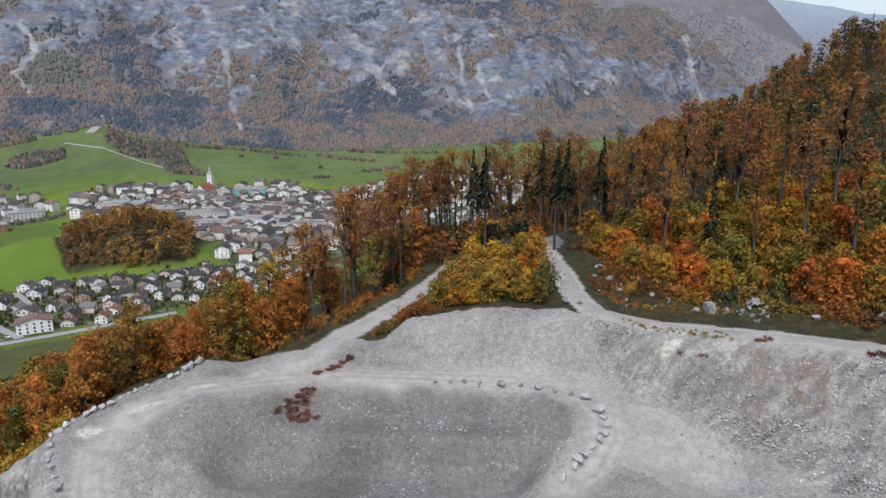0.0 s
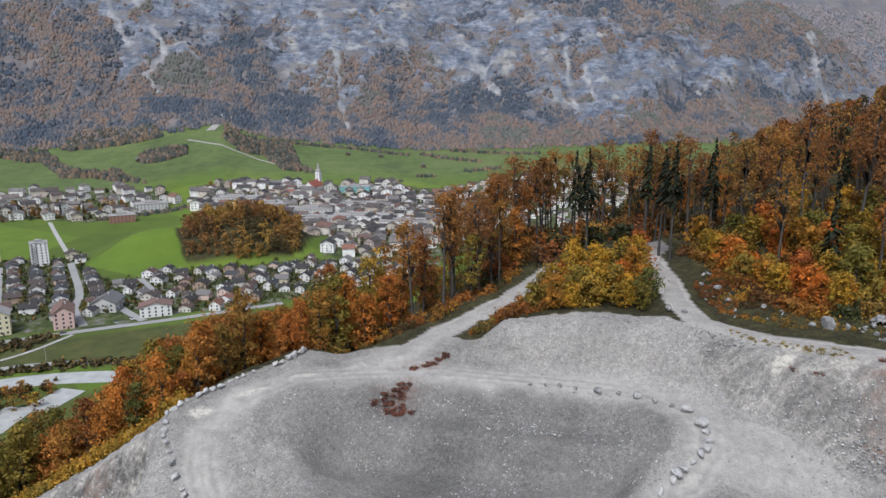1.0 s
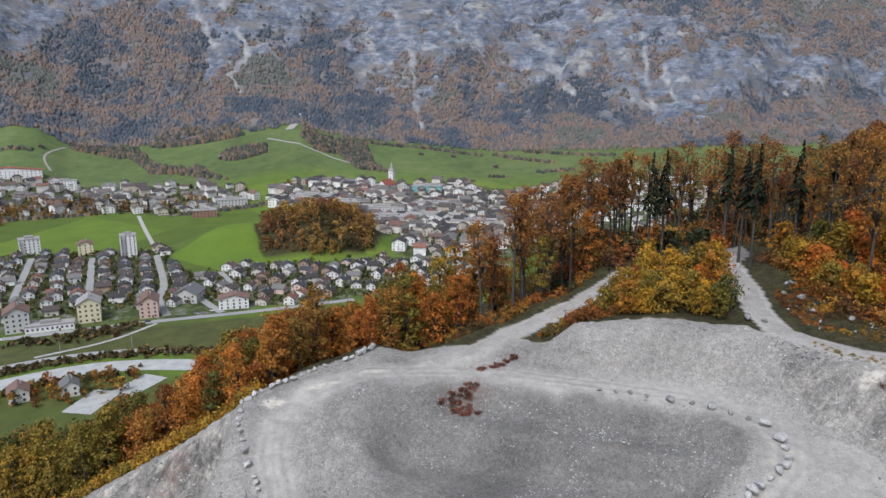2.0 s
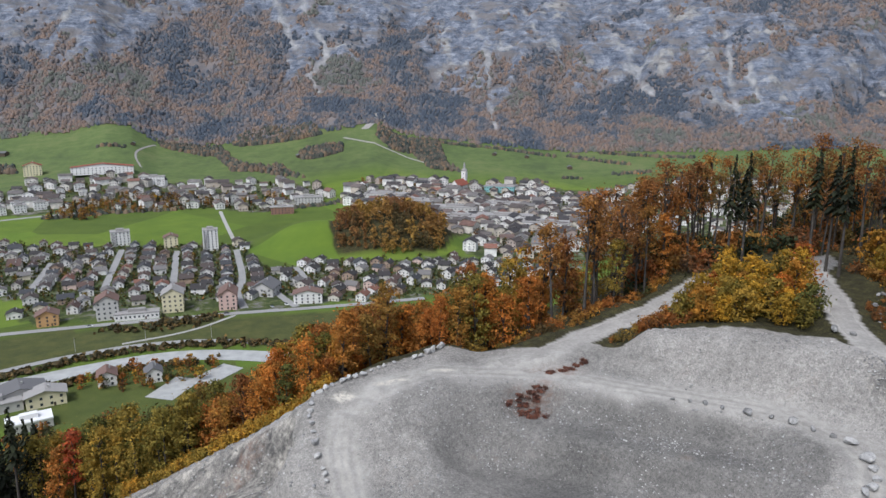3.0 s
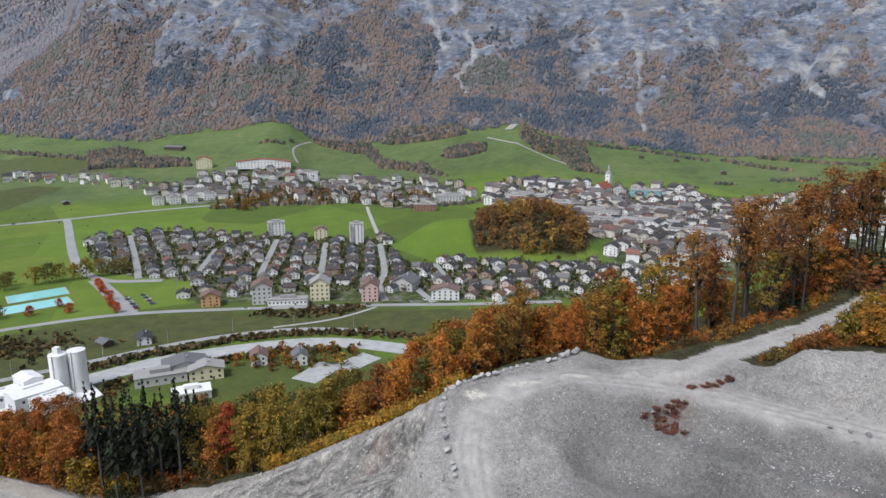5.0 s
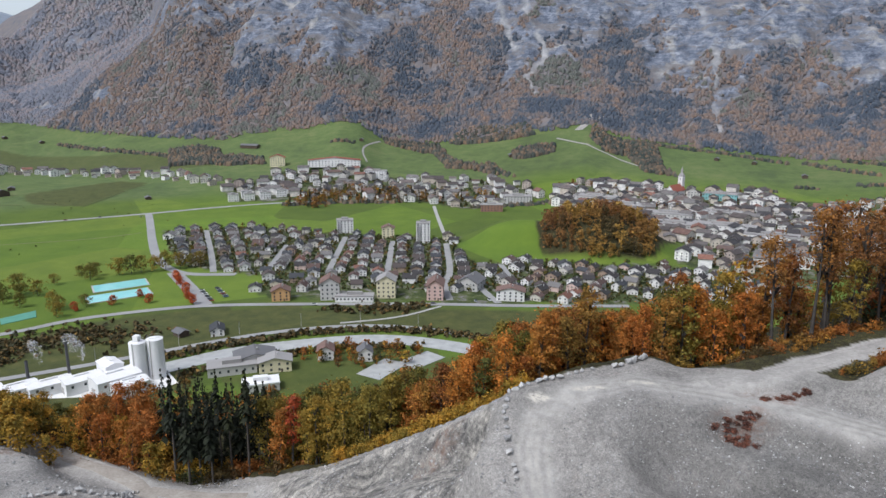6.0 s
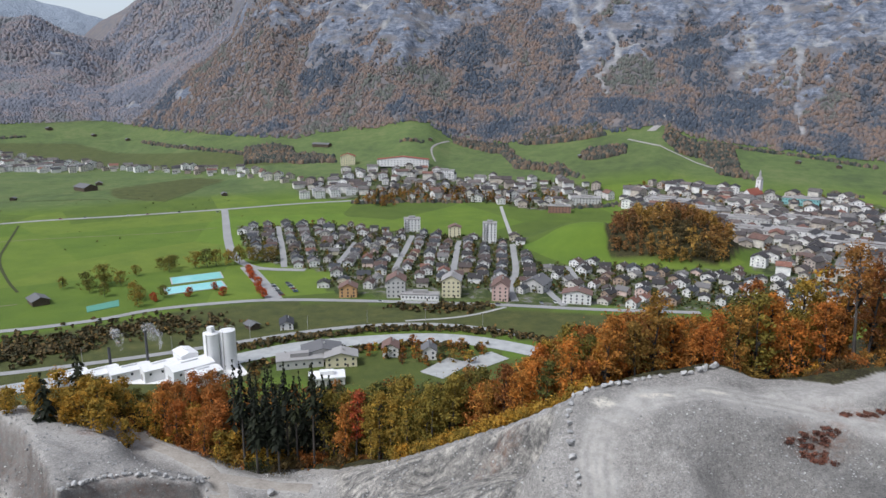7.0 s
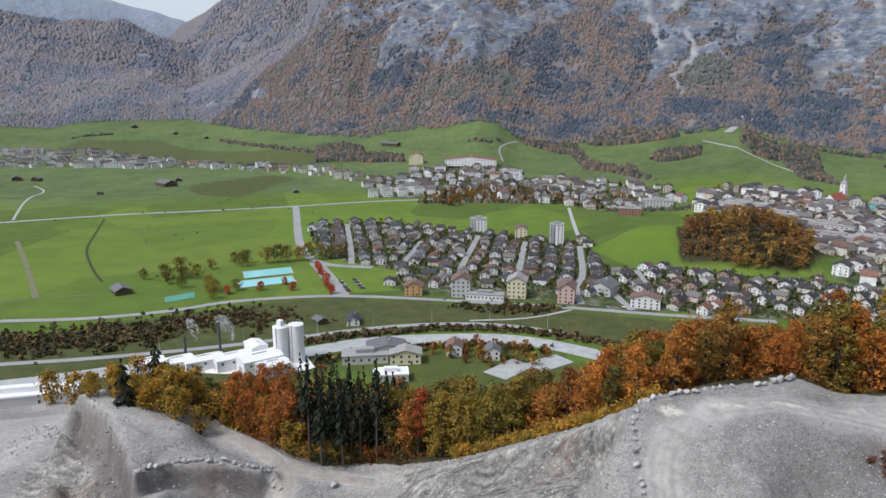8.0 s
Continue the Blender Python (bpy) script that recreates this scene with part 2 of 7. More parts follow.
GARDEN = leaves("garden_leaves", [(0.2, (0.03, 0.05, 0.02)), (0.45, (0.06, 0.08, 0.026)), (0.65, (0.11, 0.11, 0.03)), (0.8, (0.22, 0.16, 0.03)), (0.92, (0.2, 0.07, 0.03))], stand=0.15)
MAPLE = leaves("maple_leaves", [(0.0, (0.085, 0.085, 0.02)), (0.12, (0.28, 0.18, 0.024)), (0.28, (0.42, 0.25, 0.028)), (0.45, (0.15, 0.115, 0.022)), (0.58, (0.42, 0.185, 0.024)), (0.72, (0.22, 0.125, 0.024)), (0.84, (0.45, 0.145, 0.024)), (1.0, (0.32, 0.1, 0.026))])
GREEN = leaves("turning_leaves", [(0.0, (0.1, 0.11, 0.028)), (0.3, (0.17, 0.155, 0.034)), (0.6, (0.3, 0.2, 0.036)), (0.8, (0.17, 0.15, 0.034)), (1.0, (0.08, 0.095, 0.028))])
EMBERS = leaves("copper_leaves", [(0.0, (0.36, 0.12, 0.03)), (0.5, (0.3, 0.13, 0.035)), (1.0, (0.4, 0.17, 0.035))])
RED = leaves("red_leaves", [(0.0, (0.42, 0.1, 0.03)), (1.0, (0.34, 0.075, 0.035))])
COPPER = leaves("tall_beech_leaves", [(0.0, (0.16, 0.075, 0.03)), (0.3, (0.28, 0.115, 0.032)), (0.5, (0.21, 0.1, 0.036)), (0.75, (0.31, 0.15, 0.036)), (1.0, (0.13, 0.1, 0.034))])
NEEDLES = leaves("spruce_needles", [(0.0, (0.009, 0.013, 0.007)), (1.0, (0.019, 0.025, 0.011))], 0.08)
DRY = leaves("dry_scrub", [(0.0, (0.13, 0.06, 0.05)), (1.0, (0.19, 0.095, 0.075))])
GOLD = leaves("golden_scrub", [(0.0, (0.4, 0.22, 0.03)), (0.5, (0.33, 0.21, 0.035)), (1.0, (0.24, 0.19, 0.04))], stand=0.3)


def far_wood(name, lift):
    """Mountain forest: patches of beech, larch and dark spruce, each crown a little different, with haze painted in."""
    n = Nodes(name, 0.95)
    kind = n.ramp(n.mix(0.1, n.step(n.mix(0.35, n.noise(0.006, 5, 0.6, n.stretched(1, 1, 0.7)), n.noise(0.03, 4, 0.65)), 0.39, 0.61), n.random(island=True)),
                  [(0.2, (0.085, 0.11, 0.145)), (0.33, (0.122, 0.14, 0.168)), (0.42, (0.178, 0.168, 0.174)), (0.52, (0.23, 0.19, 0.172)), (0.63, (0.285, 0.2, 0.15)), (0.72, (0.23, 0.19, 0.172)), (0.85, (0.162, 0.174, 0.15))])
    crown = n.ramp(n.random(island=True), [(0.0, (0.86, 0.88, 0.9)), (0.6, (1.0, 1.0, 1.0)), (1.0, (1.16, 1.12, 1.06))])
    # lift mixes painted haze blue into the crowns, strongest on the side hills
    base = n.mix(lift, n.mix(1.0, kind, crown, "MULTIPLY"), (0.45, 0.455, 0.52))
    n.colour(base)
    thin = n.add("ShaderNodeBsdfTranslucent")
    n.link(base, thin.inputs["Color"])
    both = n.add("ShaderNodeMixShader", Fac=0.35)
    n.link(n.bsdf.outputs[0], both.inputs[1])
    n.link(thin.outputs[0], both.inputs[2])
    n.link(both.outputs[0], n.out.inputs["Surface"])
    return n.mat


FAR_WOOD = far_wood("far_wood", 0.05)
FAN_WOOD = island_tint("fan_wood", [(0.0, (0.04, 0.055, 0.05)), (0.4, (0.075, 0.075, 0.062)), (0.75, (0.13, 0.1, 0.075)), (1.0, (0.19, 0.13, 0.08))], fine=0.04).mat
SIDE_WOOD = far_wood("hazed_side_wood", 0.4)
HEDGE = island_tint("hedge_trees", [(0.0, (0.035, 0.048, 0.042)), (0.4, (0.07, 0.075, 0.06)), (0.7, (0.12, 0.1, 0.075)), (1.0, (0.2, 0.14, 0.085))], fine=0.04).mat
SHRUB = island_tint("garden_shrubs", [(0.0, (0.025, 0.04, 0.014)), (0.4, (0.05, 0.065, 0.018)), (0.7, (0.085, 0.08, 0.028)), (0.9, (0.15, 0.105, 0.03)), (1.0, (0.22, 0.1, 0.03))], fine=0.6).mat
BANK = island_tint("bank_bushes", [(0.0, (0.035, 0.04, 0.02)), (0.4, (0.07, 0.06, 0.028)), (0.7, (0.115, 0.082, 0.036)), (0.92, (0.16, 0.105, 0.04)), (1.0, (0.24, 0.15, 0.04))], fine=0.12).mat
PLASTER = object_tint("house_plaster", [(0.0, (0.74, 0.73, 0.71)), (0.35, (0.82, 0.81, 0.8)), (0.62, (0.62, 0.59, 0.54)), (0.8, (0.66, 0.6, 0.47)), (0.87, (0.4, 0.3, 0.23)), (0.93, (0.7, 0.54, 0.48))], 0.9, 0.6)
TILES = object_tint("roof_tiles", [(0.0, (0.05, 0.047, 0.048)), (0.3, (0.085, 0.07, 0.066)), (0.5, (0.06, 0.063, 0.07)), (0.7, (0.11, 0.075, 0.066)), (0.84, (0.17, 0.163, 0.16)), (0.95, (0.2, 0.1, 0.075))], 0.85, 1.2)
GLASS = Nodes("window_glass", 0.15)
GLASS.bsdf.inputs["Base Color"].default_value = (0.05, 0.06, 0.07, 1)
GLASS.bsdf.inputs["Specular IOR Level"].default_value = 0.6
GLASS = GLASS.mat
WHITE_METAL = speckled("white_painted_metal", [(0.3, (0.72, 0.72, 0.72)), (0.7, (0.83, 0.83, 0.825))], 1.0, 0.08, 0.55, 0.05)
CONCRETE = speckled("concrete", [(0.3, (0.3, 0.3, 0.29)), (0.7, (0.48, 0.47, 0.45))], 2.0, 0.12)
WATER = Nodes("river_water", 0.25)
WATER.colour(WATER.ramp(WATER.noise(0.15, 5), [(0.35, (0.36, 0.37, 0.355)), (0.7, (0.47, 0.475, 0.46))])).bump(WATER.noise(1.2, 4), 0.25, 0.1)
WATER = WATER.mat
POOL = speckled("pool_water", [(0.3, (0.2, 0.56, 0.55)), (0.7, (0.34, 0.66, 0.64))], 1.0, 0.1, 0.12, 0.05)
GRASS_PATH = speckled("worn_grass_path", [(0.3, (0.13, 0.14, 0.06)), (0.7, (0.21, 0.2, 0.13))], 1.0, 0.1)
WOOD = speckled("weathered_boards", [(0.3, (0.06, 0.045, 0.035)), (0.7, (0.15, 0.115, 0.085))], 3.0, 0.4)


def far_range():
    """Brown-blue wooded slopes, grey rock above, a little snow near the top, under a blue haze glow."""
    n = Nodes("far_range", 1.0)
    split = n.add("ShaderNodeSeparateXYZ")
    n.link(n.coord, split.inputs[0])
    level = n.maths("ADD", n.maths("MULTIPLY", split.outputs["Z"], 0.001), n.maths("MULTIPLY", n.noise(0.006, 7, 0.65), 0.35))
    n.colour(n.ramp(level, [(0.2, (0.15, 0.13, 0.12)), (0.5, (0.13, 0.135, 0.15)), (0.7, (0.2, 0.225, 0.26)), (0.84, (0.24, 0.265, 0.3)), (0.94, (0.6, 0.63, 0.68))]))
    # no lamp: weak blue emission stands in for the air before the range
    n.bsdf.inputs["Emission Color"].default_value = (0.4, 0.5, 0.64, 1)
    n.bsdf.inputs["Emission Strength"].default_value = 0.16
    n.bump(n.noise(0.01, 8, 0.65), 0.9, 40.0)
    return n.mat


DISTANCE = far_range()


# ---- the shape of the land ----
def part(name, mesh, material, parent=None, label=""):
    """Links a mesh as one object under a thing or part."""
    ob = new(name, mesh)
    if material is not None:
        mesh.materials.append(material)
    ob.parent = parent
    return tagged(ob, label)


def mesh_of(name, verts, faces, smooth=False):
    data = bpy.data.meshes.new(name)
    data.from_pydata([tuple(v) for v in verts], [], [tuple(f) for f in faces])
    if smooth:
        data.polygons.foreach_set("use_smooth", [True] * len(data.polygons))
    data.update()
    return data


def mesh_from_arrays(name, verts, quads, smooth=False):
    """A mesh from arrays, whose faces all have the same number of corners."""
    verts, quads = np.asarray(verts, np.float32), np.asarray(quads, np.int32)
    data = bpy.data.meshes.new(name)
    corners = quads.shape[1]
    data.vertices.add(len(verts))
    data.vertices.foreach_set("co", verts.ravel())
    data.loops.add(quads.size)
    data.loops.foreach_set("vertex_index", quads.ravel())
    data.polygons.add(len(quads))
    data.polygons.foreach_set("loop_start", np.arange(0, quads.size, corners, dtype=np.int32))
    data.polygons.foreach_set("use_smooth", np.full(len(quads), smooth, bool))
    data.update(calc_edges=True)
    return data


def lattice(ix, iy, seed):
    h = (ix.astype(np.int64) * 374761393 + iy.astype(np.int64) * 668265263 + seed * 974634777) & 0x7FFFFFFF
    h = ((h ^ (h >> 13)) * 1274126177) & 0x7FFFFFFF
    return ((h ^ (h >> 16)) & 0xFFFF) / 65535.0


def rough(x, y, size, octaves=4, seed=0, gain=0.5):
    """Fractal noise from -1 to 1, with features of that size in metres."""
    total, weight, norm = 0.0, 1.0, 0.0
    for k in range(octaves):
        u, v = np.asarray(x) / size * 2**k + 31.7 * k, np.asarray(y) / size * 2**k + 11.3 * k
        i, j = np.floor(u), np.floor(v)
        a, b = u - i, v - j
        a, b = a * a * (3 - 2 * a), b * b * (3 - 2 * b)
        n = (lattice(i, j, seed + k) * (1 - a) + lattice(i + 1, j, seed + k) * a) * (1 - b) \
            + (lattice(i, j + 1, seed + k) * (1 - a) + lattice(i + 1, j + 1, seed + k) * a) * b
        total, norm, weight = total + weight * (2 * n - 1), norm + weight, weight * gain
    return total / norm


def smooth(v, low, high):
    s = np.clip((np.asarray(v, float) - low) / (high - low), 0, 1)
    return s * s * (3 - 2 * s)


# lines along which the quarry was shaped: benches, tracks, crests and toes (x, y, z)
QUARRY = {
    "loop_bench": [(11.5, 121.5, 113.5), (23.1, 120.6, 113), (36.4, 118.8, 112.3), (52.2, 110, 112), (68.3, 100.1, 112), (73, 91.1, 112), (71.9, 84.3, 111.5), (67.8, 79.2, 110.3), (62.3, 76.9, 107.5), (58, 76.6, 105)],
    "bowl_toe": [(17.3, 105.4, 101.5), (38.3, 96, 101), (52.5, 87.2, 102)],
    "bowl_face": [(27.6, 111.3, 107.5), (41.7, 104, 106.6), (57.5, 95.9, 106.8)],
    "left_track": [(9, 120.6, 113.3), (0.7, 118.1, 112), (-5.2, 112.7, 109.5), (-6.4, 107.1, 106), (-4.6, 100, 102.5), (0, 85, 96)],
    "crest": [(13.1, 132.5, 113.5), (7.8, 127.4, 113.3), (0.7, 123.7, 112.7), (-4.6, 121.6, 112), (-10.1, 118.5, 111), (-10.6, 112.4, 109.5), (-9.2, 107, 106), (-6.9, 99.9, 102.5)],
    "ridge": [(-13.4, 118.4, 109), (-18.9, 122.6, 104), (-28.4, 127.5, 97), (-39.5, 133.3, 89), (-55.1, 139.3, 79), (-73.3, 145.8, 69.5), (-91.9, 148.6, 66), (-104.9, 146.3, 67), (-128, 152, 68)],
    "scree": [(-17.9, 113.5, 97), (-29.4, 119, 90), (-43, 125, 82)],
    "scree_foot": [(-20, 95, 82), (-45, 105, 73), (-68, 122, 69), (-76, 138, 68.5)],
    "low_track": [(-134, 146.5, 70.3), (-128.7, 143.8, 70), (-115.8, 140.8, 70), (-107, 138.4, 69.8), (-99, 134, 69.4), (-94.5, 127.5, 68.8), (-92, 119, 68), (-90, 108, 67)],
    "foot_track": [(-100, 135.5, 69.5), (-92, 135.8, 69), (-84, 137, 68.6), (-76, 138.2, 69)],
    "plateau": [(-129.8, 127.3, 78), (-145.2, 123.6, 80), (-156.9, 126.8, 80.5)],
    "plateau_back": [(-140, 142, 76), (-160, 140, 78)],
    "pit_rim": [(-119.8, 104.7, 79), (-118.4, 113.1, 78), (-108.8, 121.7, 76), (-99.2, 128.5, 72)],
    "hollow": [(-106, 112, 69), (-98, 118, 68)],
    "wall_top": [(-162.5, 130.5, 80), (-150.9, 127.5, 80), (-136, 118.5, 80), (-124.5, 110.5, 79.5), (-113.5, 102, 79)],
    "wall_foot": [(-178, 117, 60), (-162, 103, 60), (-138, 86, 61)],
    "pit_floor": [(-186.5, 129.8, 60), (-172, 105, 60), (-205, 125, 56), (-223.6, 145.2, 52), (-234.7, 161.2, 47), (-244, 172, 42)],
    "up_track": [(23.8, 123.6, 113.6), (34.3, 126.4, 114.5), (46.3, 133.9, 115.5), (60.2, 141.9, 117), (75.2, 153.2, 118.5), (83, 159, 119.6)],
    "face_top": [(55.9, 123, 119.5), (66.3, 118.2, 121), (80.2, 108.5, 121.5)],
    "right_track": [(104.6, 152.7, 122.5), (94.2, 127.9, 122), (87.7, 115.9, 122), (84.2, 104.7, 121.8), (88, 92.9, 122), (97.7, 82.3, 122.5), (106, 72, 123), (110.9, 63.9, 123.5), (118, 50, 124)],
    "right_face": [(73.8, 76.2, 111.3), (75.7, 66, 107.5), (93.2, 66.2, 113.5), (86.7, 56.1, 110), (97.3, 54.5, 113.5)],
}
# the wooded slopes round it
SLOPES = {
    "under_crest": [(24, 143, 107), (8, 142, 101), (-12, 134, 99), (-35, 146, 80), (-60, 154, 68), (-90, 160, 58)],
    "mid_slope": [(60, 160, 110), (30, 170, 88), (0, 180, 68), (-40, 180, 58), (-80, 185, 48), (-130, 180, 55), (-175, 165, 58)],
    "low_slope": [(70, 240, 70), (30, 240, 38), (-40, 230, 30), (-100, 225, 24), (-160, 215, 26), (-205, 205, 30), (-248, 195, 32), (-280, 165, 36)],
    "slope_foot": [(60, 340, 6), (0, 310, 3), (-80, 285, 2), (-160, 265, 2), (-235, 262, 2), (-290, 235, 3), (-350, 180, 5)],
    "col": [(85, 175, 120), (105, 170, 122), (125, 165, 124)],
    "behind_col": [(100, 220, 106), (150, 240, 112), (140, 330, 70), (120, 420, 20)],
    "wood_edge": [(112, 140, 123), (104, 118, 123.5), (103, 104, 123.5), (112, 92, 124.5), (122, 80, 126), (130, 66, 128)],
    "hillside": [(125, 128, 129), (140, 110, 134), (155, 90, 139), (165, 160, 131), (190, 140, 141), (200, 110, 151), (215, 215, 127), (255, 180, 148)],
    "hill_crest": [(230, 260, 119), (270, 240, 138), (310, 215, 163), (330, 190, 176), (400, 240, 184), (360, 130, 200), (250, 60, 190)],
    "hill_back": [(300, 340, 110), (400, 400, 120), (520, 330, 190), (550, 150, 260)],
    "behind": [(0, 40, 92), (60, 20, 105), (-80, 60, 70), (-60, -40, 90), (0, -120, 130), (120, -60, 150), (200, -150, 230), (-150, -150, 130), (-250, 20, 70), (-330, -80, 60), (0, -350, 260), (300, -300, 330)],
}


def feature_points():
    rows = []
    for group in (QUARRY, SLOPES):
        for name, line in group.items():
            apart = 3.0 if group is QUARRY else 14.0
            for a, b in zip(line, line[1:]):
                n = max(1, int(math.dist(a, b) / apart)) if name != "behind" else 1
                rows += [[p + (q - p) * k / n for p, q in zip(a, b)] for k in range(n)]
            rows.append(list(line[-1]))
    return np.array(rows)


FEATURES = feature_points()


def hill_height(x, y):
    """The near hill with the quarry, between its lines."""
    out = np.empty(len(x))
    for k in range(0, len(x), 20000):
        d = (x[k:k + 20000, None] - FEATURES[:, 0])**2 + (y[k:k + 20000, None] - FEATURES[:, 1])**2
        w = 1 / (d + 1.5)**2
        out[k:k + 20000] = (w * FEATURES[:, 2]).sum(1) / w.sum(1)
    return out


PIT_WALL = [(-162.5, 129.7), (-150.9, 126.5), (-137.0, 117.3), (-125.4, 109.4), (-114.4, 101.0)]


HOLLOW_RIM = [(-121, 100), (-119.4, 108), (-117.6, 113.6), (-108.8, 121.2), (-101, 127)]


def beside(x, y, line):
    """Distance from a line, positive to its right, and how far past its ends."""
    best, over, side = np.full(x.shape, 1e9), np.zeros(x.shape), np.zeros(x.shape)
    for k, ((ax, ay), (bx, by)) in enumerate(zip(line, line[1:])):
        long = math.dist((ax, ay), (bx, by))
        t = ((x - ax) * (bx - ax) + (y - ay) * (by - ay)) / long**2
        c = np.clip(t, 0, 1)
        d = np.hypot(x - ax - c * (bx - ax), y - ay - c * (by - ay))
        near = d < best
        side = np.where(near, np.sign((x - ax) * (by - ay) - (y - ay) * (bx - ax)), side)
        over = np.where(near, np.maximum(-t if k == 0 else 0, t - 1 if k == len(line) - 2 else 0) * long, over)
        best = np.minimum(best, d)
    return best * side, over


def pit_wall(x, y, z):
    """Cuts the steep broken faces below the plateau and round the hollow. Also where they are bare."""
    d, over = beside(x, y, PIT_WALL)
    d = d + 1.1 * rough(x, y, 6, 3, 49)
    share = smooth(d, -1.5, 0.0) * (1 - smooth(d, 11, 20)) * (1 - smooth(over, 0, 7))
    z = z * (1 - share) + (79.3 - 10.5 * smooth(d, 0.0, 1.8) - 8.0 * smooth(d, 1.5, 12.0)) * share
    bare = smooth(d, -0.3, 0.4) * (1 - smooth(d, 3.0, 7.5)) * (1 - smooth(over, 0, 7))
    d, over = beside(x, y, HOLLOW_RIM)
    d = d - 0.4 + 0.5 * rough(x, y, 4, 3, 52)
    end = 1 - smooth(over, 0, 5)
    z = z - 4.2 * smooth(d, 0.0, 1.6) * (1 - smooth(d, 5, 11)) * end
    return z, np.maximum(bare, smooth(d, -0.2, 0.4) * (1 - smooth(d, 2.0, 4.5)) * end)


def bearing(x, y):
    """Degrees to the left of +y."""
    return np.degrees(np.arctan2(-x, y))


# the foot of the mountain wall by bearing: its distance, and the angle under which it lies from the hill
FOOT_AT = [-180, -62, -55, -50, -40, -30, -10, 5, 20, 30, 36, 42, 60, 90, 180]
FOOT_FAR = [2600, 2600, 2500, 2000, 1550, 1400, 1400, 1450, 1500, 1600, 1850, 2300, 2400, 2300, 2600]
FOOT_DIP = ([-180, -60, -45, -27, -20, -16, -12, -7, -3, -0.3, 4, 8.5, 13, 16.3, 18, 19.5, 22, 25, 27, 28.5, 32, 35.4, 39.2, 42.3, 49.4, 51.4, 54.5, 60, 180],
            [-2.5, -3.2, -3.8, -4.8, -5.05, -5.2, -4.85, -4.4, -3.9, -2.9, -3.5, -4.1, -4.45, -4.0, -2.9, -2.6, -3.2, -3.45, -3.65, -4.05, -3.8, -3.5, -3.1, -2.42, -2.46, -2.9, -2.7, -2.6, -2.5])
WALL_TOP = ([-180, -60, -55, -53, -50, -46, 20, 31, 33, 35, 38, 40, 42, 46, 60, 90, 180],
            [300, 150, 210, 300, 520, 800, 900, 900, 400, 270, 195, 140, 80, 150, 230, 260, 300])
# above these angles the wood gives way to rock, and above the others the rock to high wood again
ROCK_FROM = ([-60, -49.4, -46, -42, -39.8, -33.6, -29.5, -26, -23.8, -22, -19.8, -17, -13.8, -8.7, -5, -2, 1.1, 2.9, 5.6, 8, 12.4, 15.8, 18.9, 21.2, 24.4, 28, 31, 32.6, 33.4, 34.5, 60],
             [-0.3, -0.2, -0.8, -0.8, -2.2, -1.4, -1.5, -1.8, -1.5, -0.5, -0.4, 1.2, 1.6, 0.6, 2.6, 5.2, 4.0, 2.0, 1.6, 5.8, 5.4, 3.8, 1.8, 1.4, 3.5, 3.2, 4.6, 3.4, 5.0, 9.0, 9.0])
ROCK_TO = ([-60, -50, -42, -37, -33, -28, -20, 60], [1.2, 1.4, 2.0, 4.0, 4.6, 6.5, 12, 12])
SIDE_HILLS = ([30, 35, 38, 40, 41.7, 43.7, 45.6, 50, 54, 60, 90], [700, 700, 545, 452, 335, 372, 425, 415, 436, 470, 480])


